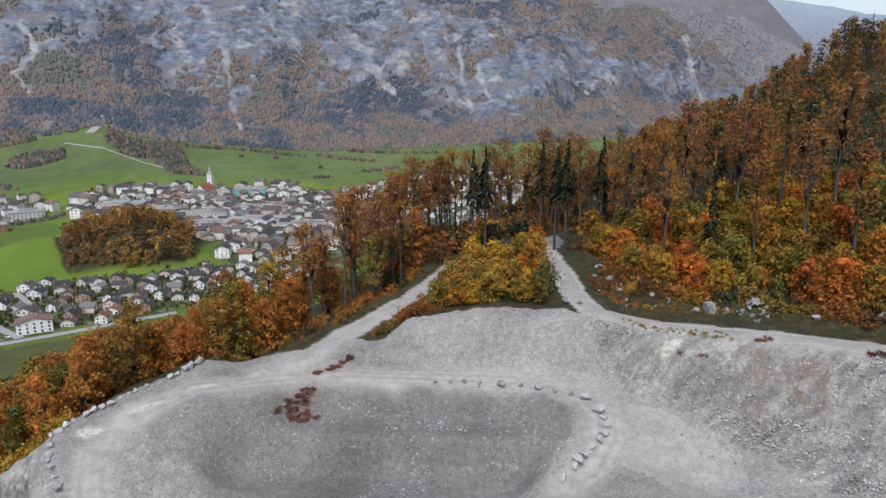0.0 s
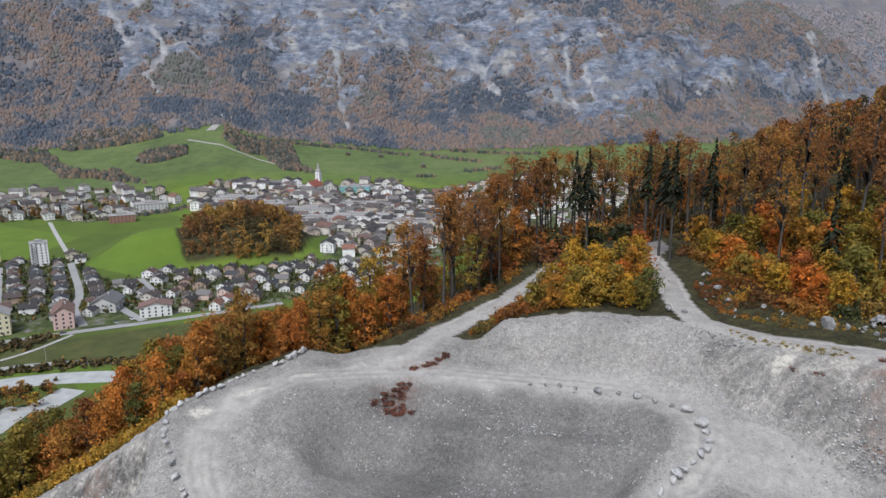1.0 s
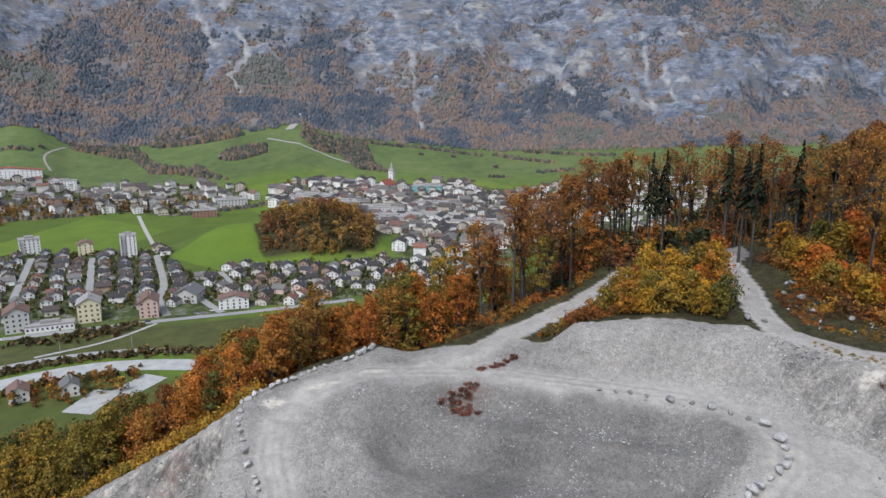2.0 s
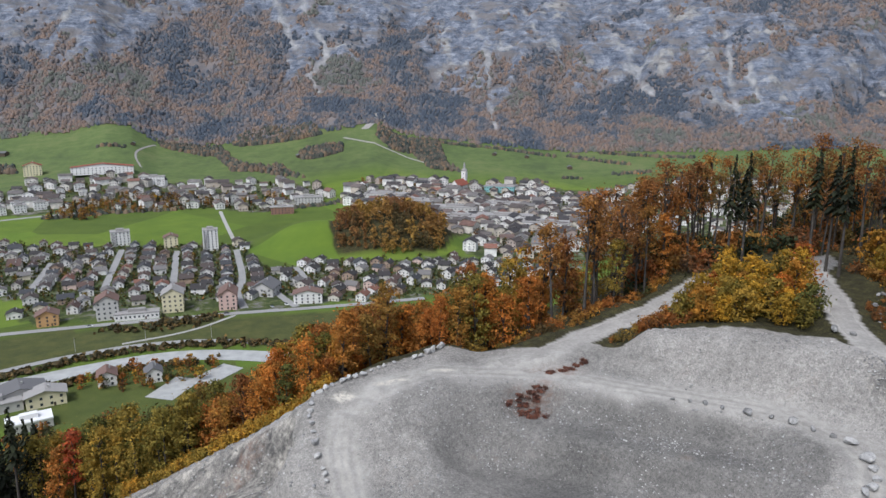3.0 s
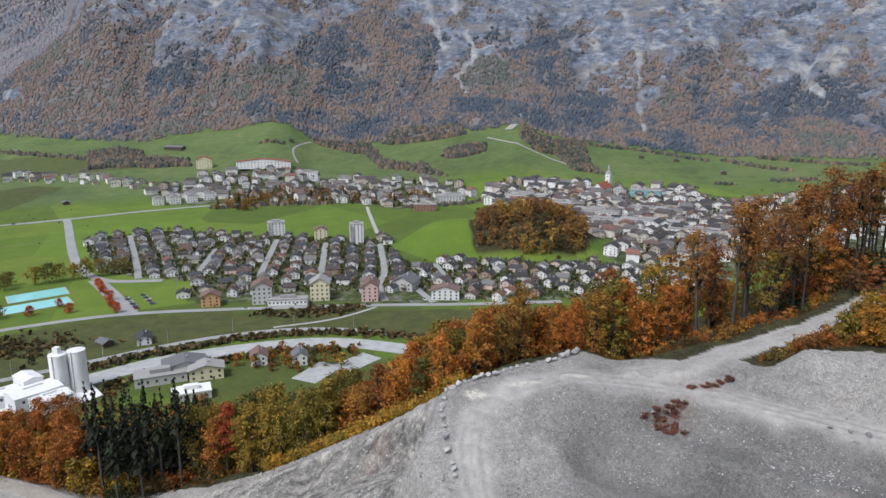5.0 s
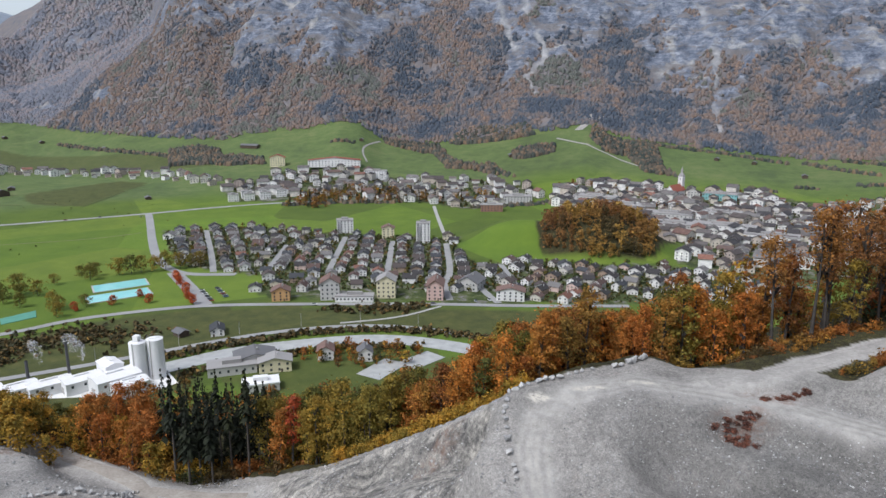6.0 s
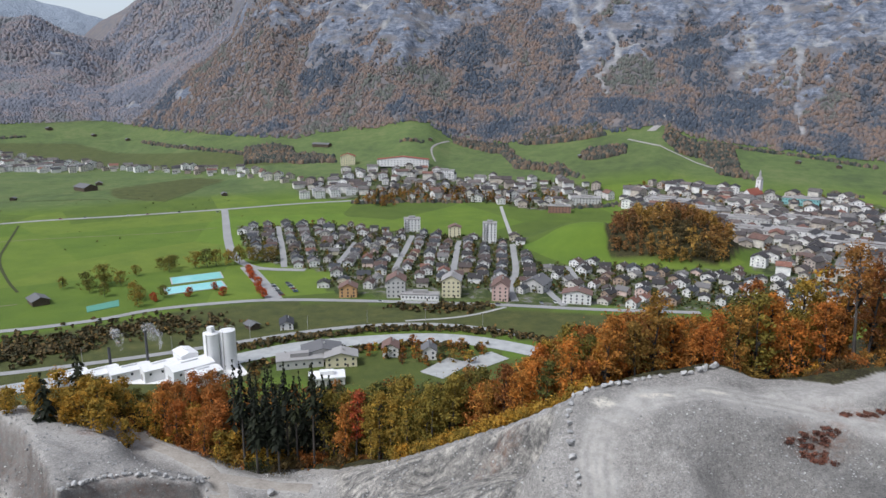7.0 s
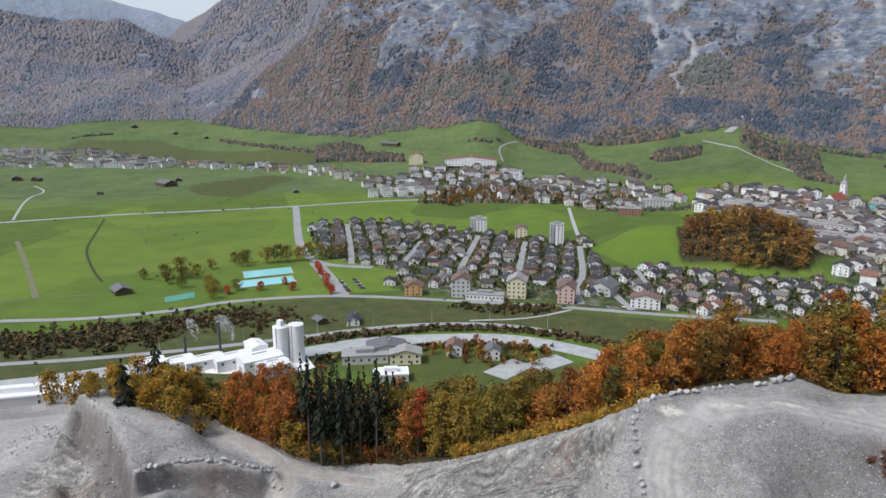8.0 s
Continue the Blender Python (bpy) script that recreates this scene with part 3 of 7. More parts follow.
def far_height(x, y):
    """Valley floor, alluvial fans, the mountain wall and what lies behind it. Also how steep and bare the rock is."""
    r, az = np.hypot(x, y), bearing(x, y)
    foot = np.interp(az, FOOT_AT, FOOT_FAR)
    high = 165 + foot * np.tan(np.radians(np.interp(az, *FOOT_DIP)))
    fan = np.clip((r - foot + 520) / 520, 0, 1)
    z = high * fan**1.5 + 4 * smooth(r, 700, 1200) * rough(x, y, 260, 3, 5)
    # spurs and gullies push the wall out and in
    arc = az * 26.0
    lean = arc + 0.22 * (r - foot)
    gully = 1 - 2.4 * np.abs(rough(lean, r * 0.08, 95, 4, 9))
    spur = rough(lean * 0.9, 0.05 * r, 260, 3, 22)
    q = np.maximum(r - foot - 14 * rough(arc, 0 * r, 60, 3, 21) - (34 * gully + 95 * spur) * smooth(r - foot, 0, 200), 0)
    plain = np.degrees(np.arctan2(high + 0.6 * q + 0.2 * np.maximum(q - 150, 0) - 165, r))
    patch = 1.3 * rough(arc + 0.5 * r, 0.45 * r, 90, 5, 40, 0.6) + 0.8 * rough(arc - 0.3 * r, 0.9 * r, 30, 4, 41, 0.6)
    cover = np.clip((plain - np.interp(az, *ROCK_FROM)) / 3.0, -2, 0.75) + 1.9 * patch - 0.22 - 0.3 * smooth(az, 4, 12)
    rock = smooth(cover, -0.2, 0.3) * smooth(q, 30, 80) * (1 - 0.8 * smooth((plain - np.interp(az, *ROCK_TO)) / 2 + 1.3 * patch, -0.2, 0.4))
    ledge = (q + 0.3 * arc) / 34 + 0.9 * rough(x, y, 120, 3, 33)
    bench = (np.floor(ledge) + smooth(ledge % 1.0, 0.3, 0.75) - ledge) * 20
    crag = np.abs(rough(arc + 0.35 * r, 0.35 * r, 75, 4, 12, 0.5)) * 34 + rough(x, y, 22, 2, 13) * 5
    wall = 0.6 * q + 0.32 * np.maximum(q - 150, 0) + rock * (bench * (0.55 + 0.5 * rough(x, y, 200, 2, 14)) + crag)
    top = np.interp(az, *WALL_TOP)
    wall = top * (1 - np.exp(-wall / top)) + np.where(q > 0, 1, 0) * 5 * rough(x, y, 30, 3, 3) * smooth(q, 0, 60)
    z = z + wall
    # nearer forested hills of the side valley
    rise = np.clip((r - 2420) / 900, 0, 1)**0.8
    side = np.interp(az - 2.2 * (r - 3250) / 900 + 0.8 * rough(x, y, 260, 3, 72), *SIDE_HILLS) * rise + (38 * rough(x, y, 330, 4, 70) + 26 * (1 - 2.4 * np.abs(rough(az * 34 + 0.2 * r, 0.1 * r, 120, 3, 71)))) * smooth(r, 2450, 2700) * (1 - 0.6 * rise)
    z = np.where((az > 28) & (az < 100), np.maximum(z, side * smooth(az, 28, 33)), z)
    outcrop = np.exp(-((az - 40.4) / 1.3)**2 - ((q - 130) / 48)**2) + np.exp(-((az - 36.9) / 1.2)**2 - ((q - 185) / 40)**2)
    return z, np.maximum(rock, smooth(outcrop + 0.5 * rough(x, y, 40, 3, 62), 0.5, 0.8)) * (r < 3000), q


SCREES = [[(4.14, -0.55), (4.72, 0.8), (3.5, 2.05), (3.3, 2.9), (4.35, 4.9), (5.0, 6.8)], [(5.6, 3.0), (6.7, 5.1), (7.1, 6.8)], [(-10.2, -3.35), (-9.65, -2.0), (-9.3, 0.2), (-9.5, 2.35), (-8.6, 4.1), (-7.95, 5.8)],
          [(-21.7, -0.2), (-20.7, 1.4), (-20.3, 2.7)], [(-28.4, -1.75), (-27.8, 0.3), (-26.9, 4.0)], [(-29.8, -0.9), (-28.9, 1.6)], [(-46.1, -0.95), (-45.3, 0.7), (-44.5, 3.6)], [(-22.3, -0.45), (-21.0, 0.7), (-20.1, 1.5)]]


def screes(x, y):
    """Pale runs of scree and washed-out gullies down the mountain wall."""
    az, r = bearing(x, y), np.hypot(x, y)
    el = np.degrees(np.arctan2(far_height(x, y)[0] - 165, r))
    az = az + 0.45 * rough(x, y, 45, 4, 95)
    best = np.full(np.shape(x), 9.0)
    for line in SCREES:
        for (a, b), (c, d) in zip(line, line[1:]):
            t = np.clip(((az - a) * (c - a) + (el - b) * (d - b)) / ((c - a)**2 + (d - b)**2), 0, 1)
            best = np.minimum(best, np.hypot(az - a - t * (c - a), el - b - t * (d - b)))
    return (1 - smooth(best + 0.34 * rough(x, y, 26, 4, 96), 0.02, 0.3)) * (0.8 + 0.4 * rough(x, y, 60, 3, 97))


def near_share(x, y):
    """1 on the near hill, 0 down in the valley."""
    r, az = np.hypot(x, y), bearing(x, y)
    inner = np.interp(az, [-180, -90, -58, -50, -40, -30, -20, -8, 42, 48, 62, 90, 130, 180], [700, 700, 620, 560, 480, 400, 350, 290, 255, 320, 340, 340, 500, 700])
    return 1 - smooth(r, inner, inner * 1.35)


KNOLL = (20.0, 735.0)


def knoll(x, y):
    """The wooded knoll and the grass mound beside it."""
    wood = 34 * np.exp(-(((x - KNOLL[0]) / 64)**2 + ((y - KNOLL[1]) / np.where(y < KNOLL[1], 38, 60))**2)**1.6)
    mound = 25 * np.exp(-(((x + 66) / 50)**2 + ((y - 738) / np.where(y < 738, 36, 62))**2)**1.3)
    return np.maximum(wood, mound) + 0.25 * np.minimum(wood, mound)


def land(x, y):
    """Height of the ground, and its masks."""
    x, y = np.atleast_1d(np.asarray(x, float)), np.atleast_1d(np.asarray(y, float))
    share = near_share(x, y)
    near, far = share > 0, share < 1
    z, cliff, q, hill = np.zeros_like(x), np.zeros_like(x), np.zeros_like(x), np.zeros_like(x)
    if far.any():
        z[far], cliff[far], q[far] = far_height(x[far], y[far])
        z[far] += knoll(x[far], y[far])
    if near.any():
        hill[near] = pit_wall(x[near], y[near], hill_height(x[near], y[near]))[0]
    return z * (1 - share) + hill * share, share, cliff, q


def ground_z(x, y):
    return float(land([x], [y])[0][0])


def inside(x, y, poly):
    """Whether points lie in a polygon."""
    x, y = np.asarray(x, float), np.asarray(y, float)
    hit = np.zeros(x.shape, bool)
    for (ax, ay), (bx, by) in zip(poly, poly[1:] + poly[:1]):
        hit ^= ((ay > y) != (by > y)) & (x < (bx - ax) * (y - ay) / (by - ay + 1e-9) + ax)
    return hit


GRAVEL_EDGE = [(14, 134), (24, 131), (34, 128.5), (44, 127.5), (56, 123.8), (66, 119.2), (81, 109.8), (82, 104), (86, 94), (95, 84), (108, 68),
               (116, 56), (128, 40), (90, -40), (-60, -60), (-290, 30), (-300, 150), (-262, 196), (-236, 196), (-212, 168), (-190, 150), (-172, 142), (-150, 138), (-136, 148),
               (-120, 148), (-104, 147), (-90, 149.5), (-73, 147), (-55, 141), (-39, 134.5), (-28, 129), (-19, 124), (-11, 121), (0, 126), (8, 130)]
GREEN_STRIP = [(44, 127), (52, 131), (66, 142), (80, 152), (94, 150), (100, 140), (90, 122), (82, 111), (68, 120), (56, 124)]


def depth_in(x, y, poly):
    """How far inside a polygon points lie, in metres; negative outside."""
    best = np.full(x.shape, 1e9)
    for (ax, ay), (bx, by) in zip(poly, poly[1:] + poly[:1]):
        t = np.clip(((x - ax) * (bx - ax) + (y - ay) * (by - ay)) / ((bx - ax)**2 + (by - ay)**2), 0, 1)
        best = np.minimum(best, np.hypot(x - ax - t * (bx - ax), y - ay - t * (by - ay)))
    return np.where(inside(x, y, poly), best, -best)


def off_tracks(x, y):
    """Distance to the nearest track or bench."""
    best = np.full(x.shape, 1e9)
    for name in ("loop_bench", "left_track", "low_track", "foot_track", "up_track", "right_track"):
        for (ax, ay, _), (bx, by, _) in zip(QUARRY[name], QUARRY[name][1:]):
            t = np.clip(((x - ax) * (bx - ax) + (y - ay) * (by - ay)) / ((bx - ax)**2 + (by - ay)**2), 0, 1)
            best = np.minimum(best, np.hypot(x - ax - t * (bx - ax), y - ay - t * (by - ay)))
    return best


ROUGH_BANK = [(-520, 260), (-430, 300), (-380, 370), (-330, 435), (-284, 466), (-203, 486), (-103, 506), (40, 520), (40, 440), (-60, 436), (-108, 450), (-150, 447), (-190, 430), (-225, 405), (-262, 372), (-320, 330), (-420, 250)]
YARDS = [[(-480, 725), (-395, 774), (-290, 756), (-130, 750), (-124, 690), (-95, 645), (-45, 670), (20, 660), (80, 678), (118, 645), (176, 613), (160, 545), (40, 538), (-100, 518), (-255, 503), (-272, 560), (-318, 572), (-372, 580), (-420, 640)],
         [(-36, 1100), (40, 1113), (126, 1090), (239, 1090), (330, 1040), (420, 1065), (600, 1065), (695, 960), (560, 815), (420, 690), (330, 700), (246, 670), (176, 600), (118, 645), (92, 690), (115, 760), (60, 830), (-41, 1000)],
         [(-561, 1017), (-522, 1140), (-339, 1155), (-175, 1142), (-79, 1098), (-50, 1025), (-160, 945), (-234, 995), (-365, 970), (-507, 940)]]


def build_ground():
    """One sheet from under the camera to the horizon, finer where the land is near."""
    az = np.radians(np.concatenate([np.arange(-60, 58, 0.27), np.arange(58, 298, 5)]))
    r = np.concatenate([np.linspace(0.01, 84, 14), np.arange(86, 172, 0.55), np.arange(172, 236, 0.75), np.arange(236, 330, 1.8), np.arange(330, 1300, 11),
                        np.arange(1300, 1900, 5.0), np.arange(1900, 2300, 12), np.geomspace(2300, 4850, 55)])
    A, R = np.meshgrid(az, r)
    x, y = (-R * np.sin(A)).ravel(), (R * np.cos(A)).ravel()
    z, share, cliff, q = land(x, y)
    off = np.full(x.shape, 99.0)
    off[share > 0] = off_tracks(x[share > 0], y[share > 0])
    gravel = inside(x + 1.2 * rough(x, y, 6, 3, 2), y + 1.2 * rough(x, y, 6, 3, 4), GRAVEL_EDGE) & ~inside(x, y, GREEN_STRIP)
    gravel |= (off + 0.8 * rough(x, y, 5, 3, 37) < 3.0) | inside(x + rough(x, y, 5, 3, 2), y, [(98, 156), (102, 149), (108, 151), (115, 157), (116, 163), (108, 167), (101, 162)])
    rub = 1.3 * inside(x, y, [(-120, 104), (-147, 119), (-166, 127), (-178, 124), (-160, 100), (-130, 88)]) + 0.6 * inside(x, y, [(81, 104), (90, 90), (101, 78), (114, 60), (120, 40), (86, 40), (84, 76)])
    rub = rub + 0.8 * inside(x + 2 * rough(x, y, 8, 3, 35), y, [(-14, 116), (-32, 127), (-60, 139), (-72, 142), (-60, 120), (-20, 100)])
    rim = share * (np.hypot(x, y) < 420)
    z = z + rim * (0.32 * rough(x, y, 5, 4, 6, 0.6) + 0.5 * rough(x, y, 17, 3, 8)) * np.where(gravel, (0.75 + 1.2 * rub) * (0.1 + 0.9 * smooth(off, 2.5, 6)), 1.6 * (0.1 + 0.9 * smooth(off, 2.5, 6)))
    face = np.zeros_like(x)
    face[share > 0] = pit_wall(x[share > 0], y[share > 0], z[share > 0])[1]
    z = z - face * (2.6 * np.abs(rough(-0.871 * x + 0.491 * y, 0.25 * (0.491 * x + 0.871 * y), 5.0, 4, 49)) + 0.8 * rough(x, y, 2.5, 3, 50))
    rows, cols = R.shape
    i, j = np.meshgrid(np.arange(rows - 1), np.arange(cols), indexing="ij")
    quads = np.stack([i * cols + j, i * cols + (j + 1) % cols, (i + 1) * cols + (j + 1) % cols, (i + 1) * cols + j], -1).reshape(-1, 4)
    data = mesh_from_arrays("ground", np.stack([x, y, z], -1), quads, True)
    wood = np.maximum(share * smooth(np.hypot(x, y), 60, 90), smooth(q, 2, 25))
    wood = np.maximum(wood, smooth(knoll(x, y) * inside(x, y, [(-38, 690), (70, 690), (110, 780), (0, 810), (-50, 760)]), 1, 3))
    shade_and_patches = np.zeros_like(x)
    bowl = depth_in(x, y, [(5.3, 120.6), (14.2, 119.4), (28.5, 117.8), (38.3, 114.2), (50.3, 107.9), (60.5, 101.3), (67.4, 95.2), (68, 89.4), (65.6, 83.9), (59.3, 81.7), (55.2, 80), (44, 78), (21.3, 92), (15.4, 102.5), (8.5, 107.2), (2.0, 109.5), (1.9, 114.5)])
    # bowl face below the bench: the shade on its slope put into the colour
    shade_and_patches = 1.05 * smooth(bowl + 0.8 * rough(x, y, 4, 4, 38), -0.3, 1.3) * (0.7 + 0.3 * smooth(x, 8, 34)) * (0.75 + 0.25 * smooth(y, 84, 100)) * (0.8 + 0.3 * rough(x, y, 9, 3, 18))
    # steep faces, the hollow and random patches are made darker too
    shade_and_patches = np.maximum(shade_and_patches, 0.95 * face)
    shade_and_patches = np.maximum(shade_and_patches, 0.4 * smooth(rough(x, y, 4, 3, 43) + depth_in(x, y, [(-117, 112), (-108, 121), (-100, 126.5), (-95, 122), (-104, 108), (-112, 102)]), 0, 3))
    shade_and_patches = np.maximum(shade_and_patches, smooth(rough(x, y, 30, 4, 19), 0.2, 0.6) * 0.4)
    worn = (1 - smooth(off + 1.3 * rough(x, y, 4, 3, 26), 1.5, 5.5)) * (0.8 + 0.3 * rough(x, y, 8, 3, 27))
    terrace = inside(x + rough(x, y, 5, 2, 28), y, [(72, 92), (78, 84), (84, 72), (80, 62), (70, 62), (66, 74)])
    worn = np.maximum(worn, terrace * (0.55 + 0.3 * rough(x, y, 6, 3, 29)))
    for floor in ([(-126, 129), (-146, 121), (-168, 129), (-150, 139), (-132, 138)], [(-174, 120), (-200, 112), (-235, 150), (-215, 168), (-190, 142)], [(-125, 98), (-118, 112), (-107, 121), (-92, 116), (-100, 92)]):
        worn = np.maximum(worn, smooth(depth_in(x, y, floor), -1, 4) * (0.65 + 0.5 * rough(x, y, 9, 3, 51)))
    rubble = inside(x + 1.5 * rough(x, y, 6, 3, 30), y, [(81, 104), (90, 90), (101, 78), (114, 60), (120, 40), (86, 40), (86, 62), (84, 76), (78, 88)]) * 0.6
    rubble = np.maximum(rubble, inside(x + 2 * rough(x, y, 8, 3, 35), y, [(-14, 117), (-32, 128), (-60, 140), (-72, 144), (-60, 120), (-20, 100)]) * (1.0 + 0.5 * rough(x, y, 6, 3, 36)))
    rubble = np.maximum(rubble, inside(x + 2 * rough(x, y, 8, 3, 35), y, [(-120, 102), (-147, 117), (-164, 126.5), (-178, 124), (-160, 100), (-130, 88)]) * 0.9)
    rut = 0.5 + 0.5 * np.sin(off * 2 * np.pi / 1.7 + 3.0 * rough(x, y, 9, 3, 45)) * (1 - smooth(off, 2.0, 3.6)) * smooth(rough(x, y, 11, 2, 48), -0.4, 0.3)
    spill = np.zeros_like(x)
    for a, b, u, v in ((-6.6, 117.3, 2.4, 1.1), (89.6, 87.6, 1.7, 2.0), (86.2, 85.4, 2.0, 1.0), (2.6, 119.6, 4.0, 0.8), (12.5, 121.5, 3.0, 0.8)):
        spill = np.maximum(spill, 1 - smooth(np.hypot((x - a) / u, (y - b) / v) + 0.5 * rough(x, y, 2.5, 3, 46), 0.5, 1.1))
    stain = np.zeros_like(x)
    for a, b, u, v in ((95.5, 75, 3.5, 3.0), (99, 68, 3.0, 5.0), (28, 115, 6.0, 3.0), (34, 121, 6.0, 1.8), (-26, 121, 7, 2.5), (-148, 112, 14, 6), (-110, 117, 7, 4), (-135, 131, 6, 3), (91, 70, 3, 4)):
        stain = np.maximum(stain, 1 - smooth(np.hypot((x - a) / u, (y - b) / v) + 0.5 * rough(x, y, 4, 3, 47), 0.3, 1.1))
    stain = np.maximum(stain, 0.55 * face)
    yard = np.zeros_like(x)
    for poly in YARDS:
        yard = np.maximum(yard, inside(x, y, poly) * 1.0)
    bank = inside(x + 5 * rough(x, y, 30, 2, 24), y, ROUGH_BANK) * 1.0
    bank = np.maximum(bank, inside(x + 4 * rough(x, y, 20, 2, 24), y, [(-560, 180), (-400, 200), (-330, 240), (-220, 306), (-212, 345), (-262, 372), (-320, 332), (-420, 268), (-560, 230)]) * 1.0)
    bank = np.maximum(bank, smooth(rough(x, y, 420, 2, 25), 0.05, 0.5) * smooth(np.hypot(x, y), 1000, 1300) * 0.3)
    bank = np.maximum(bank, 0.75 * inside(x + 6 * rough(x, y, 40, 2, 23), y, [(-1609, 1293), (-1612, 1384), (-1435, 1464), (-864, 1304), (-660, 1189), (-759, 1184), (-1106, 1205), (-1391, 1270)]))
    bank = np.maximum(bank, 0.9 * inside(x + 4 * rough(x, y, 40, 2, 23), y, [(-852, 931), (-813, 1105), (-739, 1084), (-693, 857), (-781, 858)]))
    bank = np.maximum(bank, 0.7 * inside(x + 5 * rough(x, y, 25, 2, 24), y, [(-172, 392), (-130, 412), (-92, 414), (-70, 400), (-80, 360), (-140, 330), (-200, 340)]))
    far = np.hypot(x, y) > 1250
    pale = np.zeros_like(x)
    pale[far] = screes(x[far], y[far]) * (q[far] > 0)
    for name, values in (("worn", worn), ("rut", rut), ("spill", spill), ("stain", stain), ("rubble", rubble), ("mountain", smooth(q, 0, 20)), ("scree", pale), ("yard", yard), ("hazed_meadow", 0.85 * smooth(np.hypot(x, y) + 60 * rough(x, y, 200, 2, 15), 1060, 1200)), ("bank", bank), ("gravel", gravel * 1.0), ("litter", wood), ("stone", cliff), ("shade_and_patches", shade_and_patches)):
        data.attributes.new(name, "FLOAT", "POINT").data.foreach_set("value", np.asarray(values, np.float32))
    return tagged(part("ground", data, GROUND), "grey gravel quarry, wooded slopes and green valley floor", "ground", kind="structure")


ground = build_ground()


def build_backdrop():
    """The far ranges beyond the side valleys, blue with distance."""
    az = np.arange(-66, 64, 0.25)
    r = np.linspace(3450, 4850, 40)
    A, R = np.meshgrid(np.radians(az), r)
    x, y = (-R * np.sin(A)).ravel(), (R * np.cos(A)).ravel()
    deg = np.degrees(A).ravel()
    crest = np.interp(deg, [-70, -60, -56, -54.2, -50, -45, 30, 36, 38, 40.2, 42.9, 44.5, 46.4, 50, 54, 70], [560, 550, 569, 605, 672, 760, 800, 560, 525, 540, 590, 630, 655, 760, 860, 860])
    z = (crest + 14 * rough(deg * 30, 0 * deg, 45, 4, 80)) * smooth(R.ravel(), 3450, 4600) + 40 * rough(x, y, 300, 5, 81) * smooth(R.ravel(), 3500, 3900) * (1 - smooth(R.ravel(), 4200, 4600)) - 20
    rows, cols = R.shape
    i, j = np.meshgrid(np.arange(rows - 1), np.arange(cols - 1), indexing="ij")
    quads = np.stack([i * cols + j, i * cols + j + 1, (i + 1) * cols + j + 1, (i + 1) * cols + j], -1).reshape(-1, 4)
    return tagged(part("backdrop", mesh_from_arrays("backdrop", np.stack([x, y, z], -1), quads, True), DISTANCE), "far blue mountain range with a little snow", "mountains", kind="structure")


build_backdrop()


# ---- trees ----
def tube(points, radii, sides):
    """Rings of a bent, tapering tube: verts and quads."""
    points, verts, quads = np.array(points, float), [], []
    turn = np.linspace(0, 2 * np.pi, sides, endpoint=False)
    for k, (p, rad) in enumerate(zip(points, radii)):
        d = points[min(k + 1, len(points) - 1)] - points[max(k - 1, 0)]
        d = d / np.linalg.norm(d)
        u = np.cross(d, (0.3, 0.9, 0.1))
        u /= np.linalg.norm(u)
        v = np.cross(d, u)
        verts.append(p + rad * (np.cos(turn)[:, None] * u + np.sin(turn)[:, None] * v))
        if k:
            a = (k - 1) * sides + np.arange(sides)
            b = (k - 1) * sides + (np.arange(sides) + 1) % sides
            quads.append(np.stack([a, b, b + sides, a + sides], -1))
    return np.concatenate(verts), np.concatenate(quads)


def gather(pieces):
    """Several (verts, faces) as one."""
    verts, faces, base = [], [], 0
    for v, f in pieces:
        verts.append(v)
        faces.append(f + base)
        base += len(v)
    return np.concatenate(verts), np.concatenate(faces)


def sprays(centres, spread, count, size, rng, droop=0.0):
    """Small bent leafy quads round the given centres."""
    n = len(centres) * count
    off = rng.normal(0, 1, (n, 3))
    at = np.repeat(centres, count, 0) + off * np.repeat(spread, count, 0)[:, None] * (0.62, 0.62, 0.42)
    w = off * 0.8 + rng.normal(0, 0.55, (n, 3)) + (0, 0, 0.55 - droop)
    w /= np.linalg.norm(w, axis=1)[:, None]
    u = np.cross(w, rng.normal(0, 1, (n, 3)))
    u /= np.linalg.norm(u, axis=1)[:, None]
    v = np.cross(w, u)
    a = (size * rng.uniform(0.55, 1.25, n))[:, None]
    b = a * rng.uniform(0.45, 0.8, n)[:, None]
    verts = np.stack([at - a * u, at - b * v - 0.2 * a * w, at + a * u, at + b * v - 0.2 * a * w], 1).reshape(-1, 3)
    return verts, np.arange(n * 4).reshape(-1, 4)


